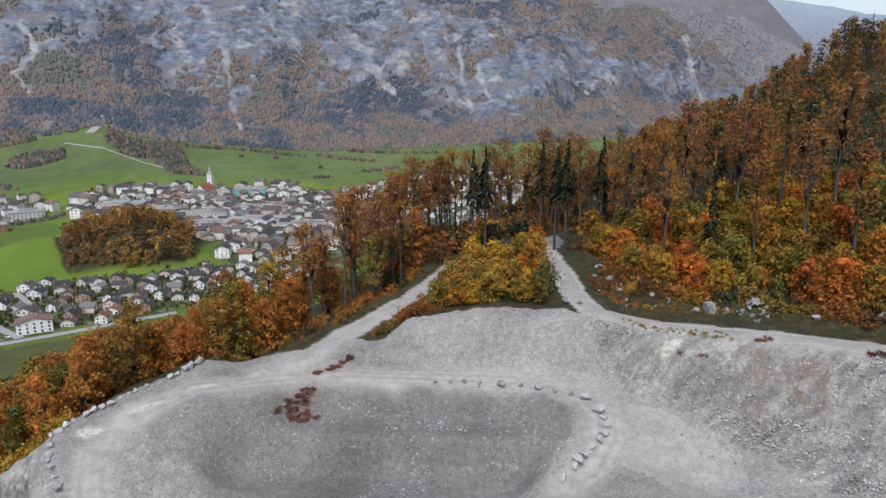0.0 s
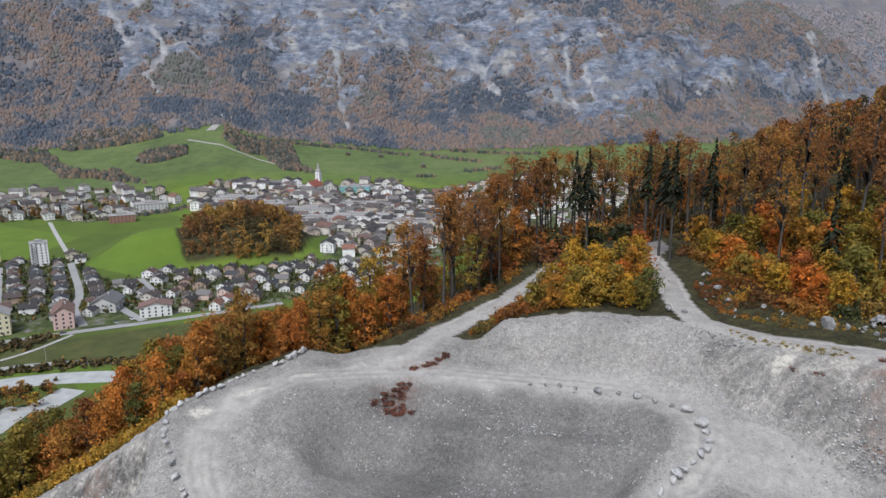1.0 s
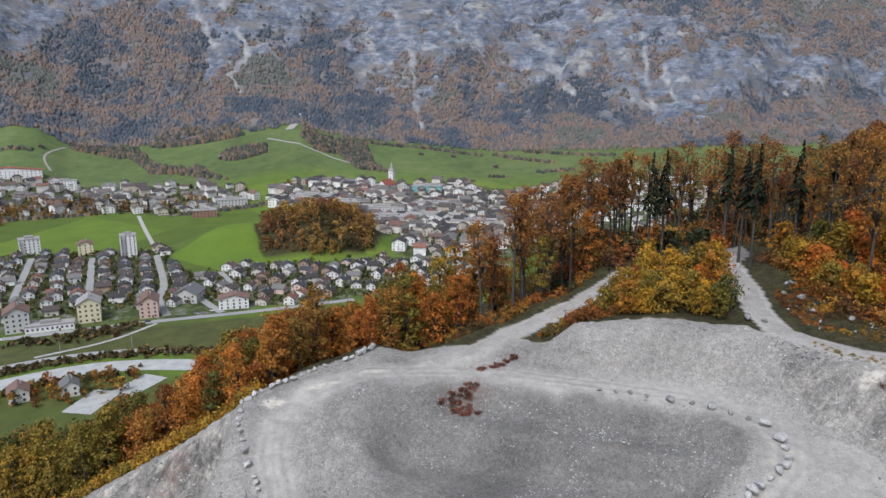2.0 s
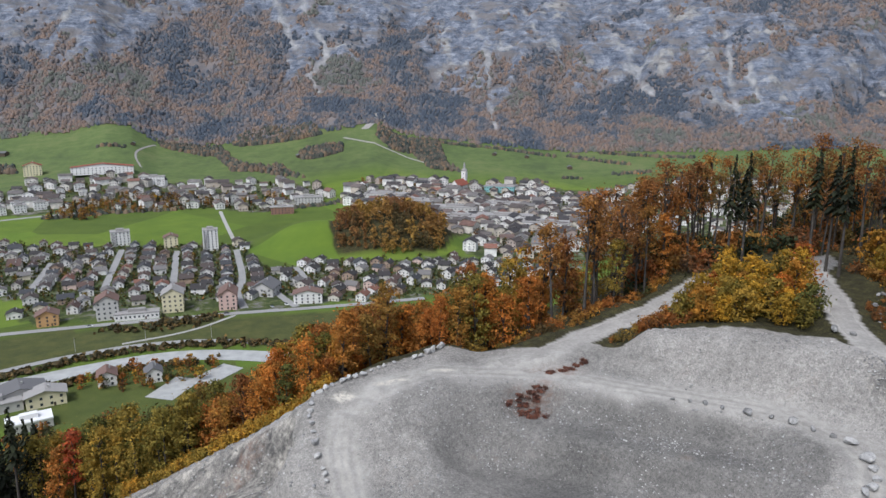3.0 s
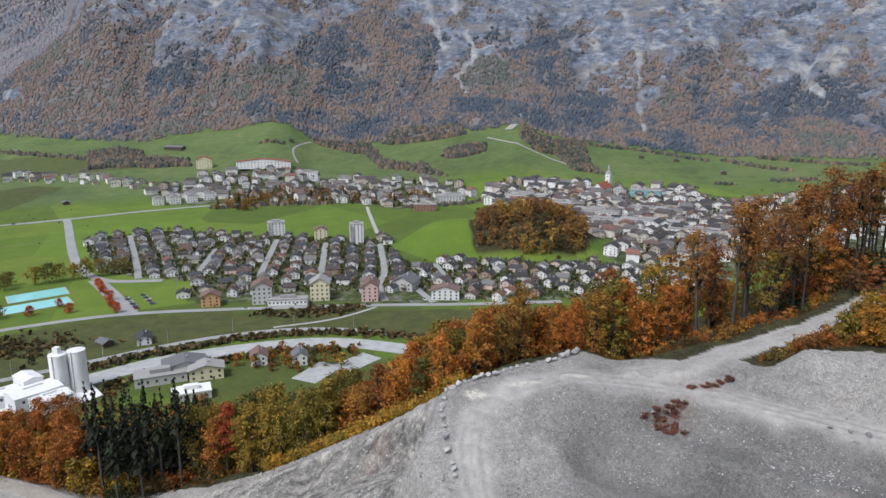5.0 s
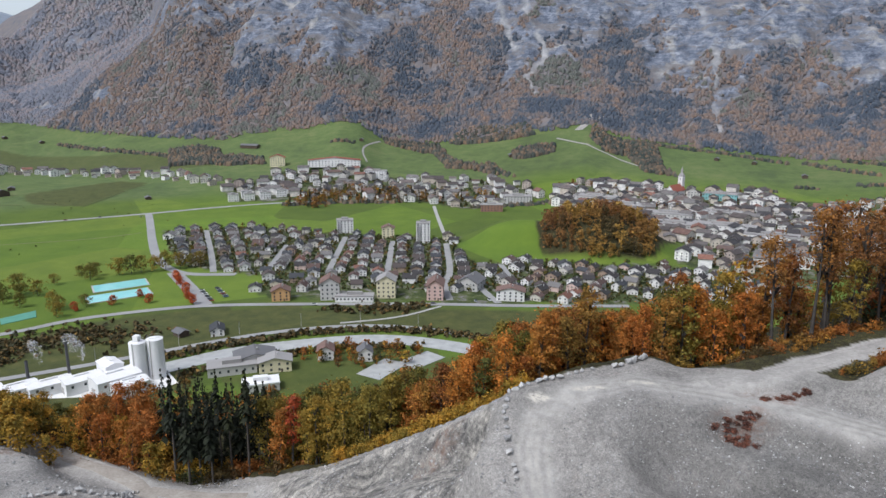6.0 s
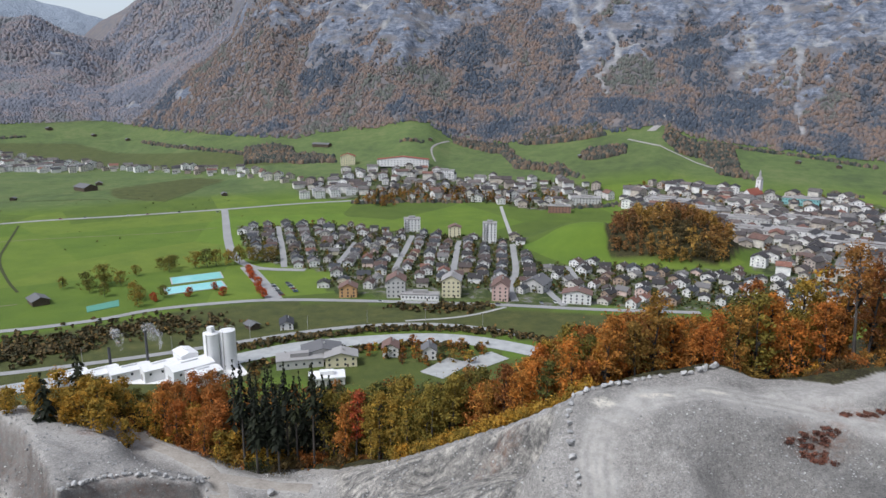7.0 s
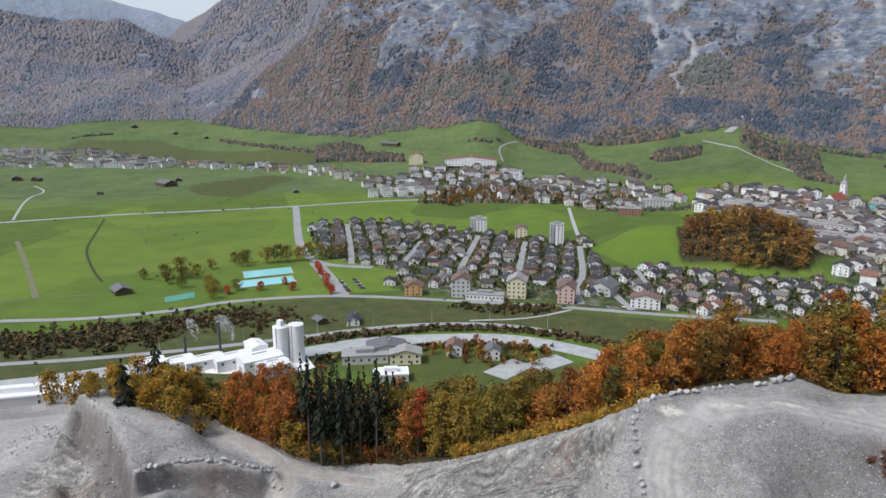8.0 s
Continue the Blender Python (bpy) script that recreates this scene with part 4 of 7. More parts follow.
def broadleaf(seed, height, wide, bare=0.4, clusters=70, count=17, leaf=0.46, limbs=9, rings=8):
    """A forest tree: bent tapered trunk, limbs, and an uneven crown with gaps. Returns wood and crown."""
    rng = np.random.default_rng(seed)
    lean = rng.normal(0, 0.035, 2) * height
    k = np.linspace(0, 1, rings)
    axis = np.stack([lean[0] * k**1.5 + 0.15 * np.sin(5 * k + seed), lean[1] * k**1.5 + 0.15 * np.cos(4 * k + seed), k * height * 0.93], -1)
    thick = 0.012 * height + 0.06
    stem = tube(axis, thick * (1.25 - 1.15 * k**0.8), 6)
    wv, wf = [stem[0]], [stem[1]]
    share = rng.uniform(0, 1, clusters)**0.85
    share[: clusters // 8] = rng.uniform(0.85, 1.0, clusters // 8)
    side = rng.uniform(0, 2 * np.pi, clusters)
    swell = np.sin(np.pi * np.clip(0.1 + 0.86 * share, 0, 1))**0.7 * (1 + 0.28 * np.sin(2 * side + seed) + 0.2 * np.sin(3 * side + 7 * share))
    out = wide * swell * np.sqrt(rng.uniform(0.15, 1.0, clusters))
    z = height * (bare + (1 - bare) * share)
    centre = np.stack([np.interp(z, axis[:, 2], axis[:, 0]) + out * np.cos(side), np.interp(z, axis[:, 2], axis[:, 1]) + out * np.sin(side), z], -1)
    for c in centre[rng.choice(clusters, min(limbs, clusters), replace=False)]:
        z0 = max(c[2] - 0.12 * height - 0.5 * math.hypot(c[0], c[1]) * 0.6, bare * height * 0.7)
        ring = min(rings - 2, max(0, int(z0 / (height * 0.93) * (rings - 1))))
        a = int(math.atan2(c[1], c[0]) / (math.pi / 3)) % 6
        foot = [ring * 6 + a, ring * 6 + (a + 1) % 6, ring * 6 + 6 + a]
        base, root = sum(len(v) for v in wv), stem[0][foot].mean(0)
        lv, lf = tube([(root + c) / 2 + (0, 0, -0.2), c], [thick * 0.22, 0.03], 3)
        wv.append(lv)
        wf += [lf + base, np.array([[foot[k], foot[(k + 1) % 3], base + (k + 1) % 3, base + k] for k in range(3)])]
    spread = rng.uniform(0.9, 1.7, clusters) * (0.4 + 0.19 * wide)
    return (np.concatenate(wv), np.concatenate(wf)), sprays(centre, spread, count, leaf, rng, 0.2)


def spruce(seed, height, wide, bare=0.35, whorls=26, arms=8):
    """A spruce: straight stem, dead lower twigs, drooping tiers of branches."""
    rng = np.random.default_rng(seed)
    k = np.linspace(0, 1, 6)
    axis = np.stack([0.1 * np.sin(3 * k + seed), 0.1 * np.cos(2 * k), k * height], -1)
    wood = [tube(axis, (0.011 * height + 0.05) * (1.1 - 1.07 * k), 6)]
    for _ in range(10):
        z, a = rng.uniform(0.1, max(bare, 0.2)) * height, rng.uniform(0, 6.28)
        tip = np.array([math.cos(a), math.sin(a), -0.15]) * rng.uniform(0.6, 1.6)
        wood.append(tube([(0, 0, z), tip + (0, 0, z)], [0.05, 0.015], 3))
    verts = []
    for w in range(whorls):
        s = w / (whorls - 1)
        reach = wide * (1 - s)**0.75 * (0.55 + 0.45 * min(1, s * 6 + 0.4)) + 0.15
        for a in rng.uniform(0, 6.28, max(3, int(arms * (1 - 0.4 * s) * rng.uniform(0.45, 1.1)))):
            z, long = height * (bare + (1 - bare) * s) + rng.uniform(-0.6, 0.6), reach * rng.uniform(0.4, 1.3)
            d, t = np.array([math.cos(a), math.sin(a), 0]), np.array([-math.sin(a), math.cos(a), 0])
            p0, p1, p2 = np.array([0, 0, z]), d * long * 0.55 + (0, 0, z - 0.12 * long), d * long + (0, 0, z - 0.5 * long - 0.1)
            half = 0.16 * long + 0.18
            verts += [p0 - 0.05 * t, p0 + 0.05 * t, p1 + half * t - (0, 0, 0.15), p1 - half * t - (0, 0, 0.15)]
            verts += [p1 - half * t - (0, 0, 0.15), p1 + half * t - (0, 0, 0.15), p2 + 0.3 * half * t, p2 - 0.3 * half * t]
            verts += [p1 + 0.3 * t, p1 - 0.3 * d - 0.3 * t, p1 - (0.1, 0, 0.75 + 0.2 * half), p2 - (0, 0, 0.45)]
    verts = np.array(verts)
    return gather(wood), (verts, np.arange(len(verts)).reshape(-1, 4))


class Kind:
    """One grown tree, to be planted many times over."""

    def __init__(self, name, grown, leaf, label, category="tree", group=""):
        self.name, self.grown, self.leaf, self.label, self.category, self.group = name, grown, leaf, label, category, group
        self.first = None

    def plant(self, x, y, size, turn, sink=0.4):
        m = Matrix.Translation((x, y, ground_z(x, y) - sink)) @ Matrix.Rotation(turn, 4, "Z")
        if self.first is None:
            (wv, wf), (cv, cf) = self.grown
            self.first = tagged(new(self.name), self.label, self.category, self.group)
            part("trunk", mesh_from_arrays("trunk", wv, wf, True), BARK, self.first)
            part("crown", mesh_from_arrays("crown", cv, cf), self.leaf, self.first)
            self.first.matrix_world, self.first.scale = m, (size, size, size)
            return self.first
        ob = copy_thing(self.first, m)
        ob.scale = (size, size, size)
        return ob


def scatter(poly, apart, count, rng, keep=None, tries=30):
    """Places inside a polygon, no nearer to one another than that."""
    px, py = [p[0] for p in poly], [p[1] for p in poly]
    found, cells = [], {}
    x, y = rng.uniform(min(px), max(px), count * tries), rng.uniform(min(py), max(py), count * tries)
    good = inside(x, y, poly)
    for a, b in zip(x[good], y[good]):
        i, j = int(a // apart), int(b // apart)
        close = [p for u in (i - 1, i, i + 1) for v in (j - 1, j, j + 1) for p in cells.get((u, v), ())]
        if all((a - c)**2 + (b - d)**2 > apart * apart for c, d in close) and (keep is None or keep(a, b)):
            found.append((a, b))
            cells.setdefault((i, j), []).append((a, b))
            if len(found) >= count:
                break
    return found


grow = np.random.default_rng(11)
EDGE, STAND, SCRUB = "autumn trees along the quarry edge", "tall trees on the col", "young trees beside the tracks"
BEECHES = [Kind("beech", broadleaf(20 + k, h, w, b, 62, 26, 0.38), BEECH, "rust-brown autumn beech on the steep slope", group=EDGE)
           for k, (h, w, b) in enumerate([(21, 3.9, 0.2), (23, 3.5, 0.26), (19, 4.1, 0.16), (22, 3.4, 0.22)])]
TURNING = [Kind("hornbeam", broadleaf(30 + k, h, w, b, 58, 25, 0.38), GREEN, "slender tree with yellow-green turning leaves", group=EDGE)
           for k, (h, w, b) in enumerate([(22, 3.4, 0.13), (20, 3.1, 0.1), (24, 3.2, 0.18)])]
TALL = [Kind("tall_beech", broadleaf(40 + k, h, w, b, 44, 17, 0.38, 12), COPPER, "tall thin-crowned beech with a long bare trunk", group=STAND)
        for k, (h, w, b) in enumerate([(31, 3.6, 0.5), (29, 3.2, 0.45), (33, 3.9, 0.55)])]
MAPLES = [Kind("maple", broadleaf(50 + k, h, w, b, 60, 14, 0.42), MAPLE, "young maple in yellow and orange leaf", group=SCRUB)
          for k, (h, w, b) in enumerate([(9, 3.0, 0.12), (8, 2.8, 0.08), (11, 3.0, 0.15)])]
YOUNG = [Kind("young_beech", broadleaf(60 + k, h, w, b, 56, 14, 0.42), GREEN, "young green-gold tree beside the gravel track", group=SCRUB)
         for k, (h, w, b) in enumerate([(8, 2.8, 0.1), (10, 2.8, 0.12)])]
GOLDEN = [Kind("golden_maple", broadleaf(66 + k, h, w, 0.12, 56, 14, 0.42), GOLD, "golden-yellow maple at the plateau edge", group="golden maples of the plateau") for k, (h, w) in enumerate([(9, 2.9), (11, 2.7)])]
EMBER = [Kind("copper_beech", broadleaf(26 + k, h, w, b, 80, 17, 0.38), EMBERS, "glowing copper-orange beech above the lime works", group=EDGE) for k, (h, w, b) in enumerate([(15.5, 3.8, 0.04), (17, 3.5, 0.06)])]
SPRUCES = [Kind("spruce", spruce(70 + k, h, w, b), NEEDLES, "dark green spruce with a bare lower stem", group="spruces at the quarry edge")
           for k, (h, w, b) in enumerate([(29, 2.5, 0.5), (27, 2.3, 0.55), (25, 2.8, 0.35)])]
FLAME = Kind("cherry", broadleaf(80, 21, 1.9, 0.3, 50, 16, 0.4), RED, "narrow flame-red cherry tree among the spruces")


def polar(az, r):
    return -r * math.sin(radians(az)), r * math.cos(radians(az))


def plant_all(places, kinds, low=0.85, high=1.15):
    for x, y in places:
        kinds[int(grow.integers(len(kinds)))].plant(x, y, grow.uniform(low, high), grow.uniform(0, 6.28))


# the belt behind the crest
plant_all(scatter([(22, 139), (12, 138), (0, 133), (-12, 128), (-24, 134), (-38, 143), (-44, 160), (0, 160), (40, 158), (36, 142)], 3.3, 104, grow), BEECHES * 3 + TURNING, 0.6, 0.9)
# along the upper track
plant_all(scatter([(36, 141), (52, 147), (70, 160), (78, 172), (60, 178), (40, 160)], 3.9, 30, grow), BEECHES[:2] + TALL * 2 + TURNING[:1], 0.66, 0.95)
plant_all(scatter([(72, 163), (88, 174), (108, 176), (128, 172), (140, 190), (110, 200), (80, 190), (66, 176)], 4.6, 34, grow), TALL, 0.66, 0.95)
for az, r in ((-28.6, 183), (-29.6, 186), (-35.4, 184), (-36.2, 180), (-34.2, 190), (-39, 192)):
    SPRUCES[int(r) % 3].plant(*polar(az, r), 1.02, r)
# the shaded wood edge above the scrub: bare trunks under high crowns
plant_all(scatter([(113, 168), (122, 152), (132, 138), (146, 122), (162, 112), (176, 128), (160, 152), (146, 172), (124, 182)], 5.0, 64, grow), TALL * 3 + SPRUCES[:2] + BEECHES[:1], 0.6, 0.88)
# below the quarry, before the factory
plant_all(scatter([(-44, 140), (-60, 147), (-78, 153), (-78, 168), (-50, 165), (-36, 150)], 3.2, 34, grow), TURNING * 6 + BEECHES[:2], 0.72, 1.0)
for az, r in ((34.2, 176), (33.2, 171), (32.3, 175), (31.4, 170), (30.6, 176), (29.8, 172), (29.0, 178), (28.3, 171), (27.4, 175), (26.8, 181)):
    SPRUCES[int(az * 10) % 3].plant(*polar(az, r), grow.uniform(0.92, 1.06), az)
stand_places = scatter([polar(35, 178), polar(26.5, 180), polar(26.5, 192), polar(35, 192)], 3.4, 26, grow)
FLAME.plant(*polar(24.6, 168), 1.0, 1.0)
plant_all(scatter([polar(34.8, 175), polar(36.2, 179), polar(38.2, 187), polar(40.5, 195), polar(40.5, 210), polar(36, 208)], 3.3, 26, grow), EMBER * 3 + GOLDEN, 0.7, 0.98)
plant_all(scatter([polar(41, 197), polar(46, 207), polar(46, 222), polar(41, 212)], 3.4, 18, grow), GOLDEN + YOUNG, 0.6, 0.95)
plant_all(scatter([polar(27, 183), polar(21, 172), polar(17, 168), polar(16, 190), polar(27, 205)], 3.5, 30, grow), TURNING, 0.7, 0.95)
plant_all(scatter([polar(43, 188), polar(47, 195), polar(51, 206), polar(51, 224), polar(44, 208)], 4.0, 20, grow), GOLDEN, 0.55, 1.05)
for az, r in ((53.6, 300), (52.0, 296)):
    GOLDEN[0].plant(*polar(az, r), 1.5, az)
BROAD = Kind("fir", spruce(90, 13, 3.6, 0.03, 20, 9), NEEDLES, "broad dark fir at the plateau edge")
BROAD.plant(*polar(48.6, 199), 1.05, 1.0)
BROAD.plant(*polar(46.2, 214), 1.25, 2.0)
# thicket between the two tracks
plant_all(scatter([(60, 126), (72, 119.5), (80.5, 114), (85, 121), (91, 132), (95, 141), (90, 149), (82, 151), (73, 145), (64, 135)], 2.9, 48, grow), MAPLES * 2 + YOUNG, 0.62, 0.95)
# scrub above the upper-side track
plant_all(scatter([(115, 150), (113, 138), (106, 121), (102, 108), (106, 99), (110, 94), (114.5, 87), (118, 79), (121, 69), (126, 56), (170, 80), (160, 112), (128, 132), (122, 148)], 3.5, 150, grow, lambda x, y: math.dist((x, y), (107.5, 87.5)) > 4.5), MAPLES * 3 + YOUNG, 0.6, 1.15)


# old trees that stand out of the scrub and the hillside
for az, r, size in ((-41.5, 176, 0.95), (-44, 164, 0.85), (-45.2, 178, 1.0), (-47.5, 160, 0.9), (-49, 172, 1.0), (-50.6, 158, 0.95), (-52.2, 168, 1.05), (-54, 160, 1.0), (-55.6, 171, 1.05), (-57.2, 158, 1.0)):
    (SPRUCES + TALL)[int(grow.integers(6))].plant(*polar(az, r), size, r)


def stand(name, places, models, material, label, low=0.8, high=1.15, lod=1.0):
    """A joined stand of trees: trunks and crowns."""
    woods, crowns = [], []
    levels = land([p[0] for p in places], [p[1] for p in places])[0]
    for (x, y), level in zip(places, levels):
        (wv, wf), (cv, cf) = models[int(grow.integers(len(models)))]
        a, s = grow.uniform(0, 6.28), grow.uniform(low, high)
        turn = np.array([[math.cos(a), -math.sin(a), 0], [math.sin(a), math.cos(a), 0], [0, 0, 1]]) * s
        at = np.array([x, y, level - 0.4])
        woods.append((wv @ turn.T + at, wf))
        crowns.append((cv @ turn.T + at, cf))
    top = tagged(part(name, mesh_from_arrays(name, *gather(crowns)), material), label, "forest", kind="stuff")
    part("trunks", mesh_from_arrays("trunks", *gather(woods), True), BARK, top)
    return top


LIGHT_MODELS = [broadleaf(100 + k, h, 4.2, b, 44, 9, 0.62, 3, 5) for k, (h, b) in enumerate([(21, 0.25), (24, 0.3), (19, 0.2), (23, 0.35)])]
SPRUCE_MODELS = [spruce(110 + k, h, 3.0, 0.2, 18, 6) for k, h in enumerate([24, 28])]
hill_wood = [(150, 176), (164, 152), (178, 124), (162, 104), (176, 78), (240, 60), (400, 130), (420, 260), (300, 310), (235, 285), (170, 225), (150, 190)]
stand("hillside_forest", scatter(hill_wood, 5.4, 430, grow), LIGHT_MODELS * 3 + SPRUCE_MODELS[:1], HILL, "steep hillside forest in rust, gold and green", 0.6, 0.92)
stand("hill_crest_forest", scatter([(320, 120), (380, 110), (600, 150), (600, 330), (430, 400), (310, 330)], 8.0, 170, grow), LIGHT_MODELS[:2], HILL, "rust and gold forest along the hill crest", 0.65, 0.95)
stand("spruce_stand", stand_places, SPRUCE_MODELS, NEEDLES, "dark spruce stand behind the quarry edge", 0.85, 1.0)
back_wood = [(112, 196), (128, 194), (146, 192), (160, 215), (130, 225)]
stand("col_forest", scatter(back_wood, 4.0, 50, grow), SPRUCE_MODELS + LIGHT_MODELS[:2], HILL, "dark mixed forest behind the col", 0.55, 0.8)
slope_wood = [(40, 172), (30, 160), (-30, 162), (-60, 168), (-100, 190), (-165, 195), (-180, 200), (-185, 222), (-100, 262), (0, 280), (45, 270), (50, 215)]
stand("slope_forest", scatter(slope_wood, 6.8, 230, grow, lambda x, y: math.hypot(x, y) > 166), LIGHT_MODELS, MIXED, "autumn forest falling to the valley below the quarry", 0.75, 1.0)
KNOLL_MODELS = [broadleaf(120 + k, 15, 4.6, 0.15, 34, 6, 1.0, 2, 4) for k in range(3)]
stand("knoll_wood", scatter([(-36, 700), (20, 682), (66, 690), (80, 740), (60, 790), (0, 795), (-38, 760)], 6.4, 210, grow), KNOLL_MODELS, KNOLL_LEAF, "rust-brown wood covering a round knoll", 0.5, 1.2)


# ---- roads and water in the valley ----
def along(points, apart):
    """Even steps along a line, rounded at its bends: places and headings."""
    p = np.array(points, float)[:, :2]
    for _ in range(2):
        q = [p[0]]
        for a, b in zip(p, p[1:]):
            q += [a * 0.75 + b * 0.25, a * 0.25 + b * 0.75]
        p = np.array(q + [p[-1]])
    seg = np.hypot(*np.diff(p, axis=0).T)
    at = np.concatenate([[0], np.cumsum(seg)])
    s = np.linspace(0, at[-1], max(2, int(at[-1] / apart) + 1))
    x, y = np.interp(s, at, p[:, 0]), np.interp(s, at, p[:, 1])
    d = np.stack([np.gradient(x), np.gradient(y)], -1)
    return np.stack([x, y], -1), d / np.linalg.norm(d, axis=1)[:, None]


def strip(name, points, width, material, label, lift=0.2, apart=6.0, category="road", across=3, wobble=0.0, camber=0.0):
    """A ribbon laid on the ground, with a thin edge."""
    p, d = along(points, apart)
    side = np.stack([d[:, 1], -d[:, 0]], -1)
    u = np.linspace(-0.5, 0.5, across)
    half = width * (1 + wobble * rough(p[:, 0], p[:, 1], 7, 2, 90))
    xy = p[:, None, :] + side[:, None, :] * (u[None, :, None] * half[:, None, None])
    z = land(xy[..., 0].ravel(), xy[..., 1].ravel())[0].reshape(xy.shape[:2]) + lift
    z[:, 0] -= 2 * lift * (across > 3)
    z[:, -1] -= 2 * lift * (across > 3)
    verts = np.concatenate([xy, z[..., None]], -1).reshape(-1, 3)
    i, j = np.meshgrid(np.arange(len(p) - 1), np.arange(across - 1), indexing="ij")
    quads = np.stack([i * across + j, i * across + j + 1, (i + 1) * across + j + 1, (i + 1) * across + j], -1).reshape(-1, 4)
    return tagged(part(name, mesh_from_arrays(name, verts, quads, True), material), label, category, kind="structure")


STREETS = [[(-434, 740), (-357, 616), (-328, 566)], [(-308, 686), (-283, 585)], [(-260, 737), (-226, 592)], [(-202, 726), (-172, 600)],
           [(-141, 722), (-112, 600), (-115, 572), (-99, 523)], [(-90, 585), (-73, 547), (-60, 523)], [(-73, 646), (-56, 591)]]
MAIN_ROAD = [(-900, 520), (-840, 583), (-734, 690), (-563, 822), (-492, 898), (-432, 947), (-380, 965)]
strip("road", MAIN_ROAD, 9.5, ASPHALT, "grey two-lane valley road between the meadows")
strip("road", [(-563, 820), (-540, 788), (-445, 650), (-397, 588), (-363, 560), (-342, 554), (-304, 563)], 9, ASPHALT, "grey side road bending towards the houses", 0.25)
strip("road", [(-363, 558), (-321, 514), (-284, 473)], 13, ASPHALT, "asphalt car park lane lined with red trees", 0.3)
strip("road", [(-480, 322), (-424, 350), (-378, 391), (-363, 419), (-329, 446), (-284, 473), (-203, 492), (-103, 512), (-46, 518), (40, 535)], 7, ASPHALT, "grey road in front of the apartment blocks", 0.35)
strip("road", [(-259, 378), (-223, 413), (-187, 437), (-150, 452), (-108, 455), (-70, 445)], 6, ASPHALT, "grey riverside road", 0.3)
strip("road", [(-500, 200), (-410, 262), (-356, 296), (-300, 340), (-259, 378)], 6, ASPHALT, "grey road along the river bank", 0.25)
strip("path", [(-166, 453), (-127, 473), (-103, 506)], 3, CONCRETE, "narrow pale footpath across the grass bank", 0.3)
strip("path", [(-206, 964), (-175, 850), (-141, 731)], 4.5, CONCRETE, "straight pale lane across the meadow", 0.3)
strip("path", [(-840, 600), (-987, 730), (-1022, 796), (-1104, 835)], 3.2, CONCRETE, "pale farm lane in the meadow", 0.35)
DITCH = speckled("rank_grass", [(0.3, (0.035, 0.045, 0.015)), (0.7, (0.07, 0.08, 0.028))], 1.0, 0.1)
strip("path", [(-741, 511), (-699, 548), (-672, 586), (-590, 634), (-530, 672), (-500, 712)], 2.2, GRASS_PATH, "thin grassy farm track", 0.25)
strip("path", [(-719, 515), (-592, 431), (-508, 373)], 5.0, GRASS_PATH, "broad worn strip across the meadow", 0.25)
strip("path", [(-560, 330), (-497, 378), (-469, 402)], 2.0, GRASS_PATH, "thin pale path through the meadow", 0.25)
for line in ([(-1124, 650), (-1024, 716), (-921, 779), (-784, 849)], [(-737, 649), (-660, 563), (-612, 510), (-536, 453), (-497, 428)], [(-687, 849), (-714, 972), (-730, 1061)], [(-980, 800), (-900, 870), (-850, 925)]):
    strip("ditch", line, 2.6, DITCH, "dark overgrown ditch between two meadows", 0.3, category="ditch")
strip("path", [(-411, 1401), (-417, 1307), (-405, 1256), (-382, 1211)], 3.6, TRACK, "pale lane climbing the meadow", 0.6)
strip("path", [(-52, 1379), (5, 1310), (57, 1275), (103, 1222)], 5, TRACK, "pale straight track up the fan", 0.7)
strip("path", [(35, 1474), (8, 1452), (0, 1436), (-12, 1410)], 17, TRACK, "pale gravel torrent bed above the fields", 0.8)
for line in STREETS:
    strip("road", line, 6.0, ASPHALT, "narrow grey residential street", 0.3)
strip("river", [(-480, 160), (-372, 245), (-352, 263), (-330, 286), (-303, 306), (-267, 328), (-236, 361), (-217, 385), (-181, 407), (-141, 426), (-107, 430), (-60, 420), (-10, 400)], 17, WATER, "pale grey-green river between bushy banks", 0.15, category="river")
strip("pond", [(-118, 365), (-108, 392)], 17, WATER, "pale grey settling pond", 0.22, category="pond")
strip("pond", [(-101, 384), (-86, 408)], 16, WATER, "pale grey settling pond", 0.24, category="pond")


def slab(name, corners, z0, z1, material, parent=None, label=""):
    """A flat plate with straight edges over a polygon."""
    n = len(corners)
    verts = [(x, y, z0) for x, y in corners] + [(x, y, z1) for x, y in corners]
    faces = [tuple(range(n, 2 * n)), tuple(range(n - 1, -1, -1))] + [(i, (i + 1) % n, n + (i + 1) % n, n + i) for i in range(n)]
    return part(name, mesh_of(name, verts, faces), material, parent, label)


def pool(name, corners, label):
    top = tagged(new(name), label, "swimming pool")
    cx, cy = np.mean(corners, 0)
    slab("rim", [(cx + (x - cx) * 1.06, cy + (y - cy) * 1.06) for x, y in corners], -0.2, 0.45, CONCRETE, top, "pale paved rim")
    slab("water", corners, 0.3, 0.55, POOL, top, "bright turquoise water")
    return top


pool("swimming_pool", [(-405, 503), (-376, 533), (-361, 516), (-390, 486)], "large turquoise outdoor swimming pool with paved rim")
pool("swimming_pool", [(-389, 474), (-357, 507), (-342, 492), (-374, 459)], "turquoise outdoor pool beside the larger one")
tagged(slab("sports_court", [(-413, 413), (-402, 435), (-390, 422), (-402, 402)], -0.2, 0.4, speckled("court", [(0.3, (0.08, 0.25, 0.19)), (0.7, (0.13, 0.32, 0.25))])), "green-surfaced sports court in the meadow", "sports court")


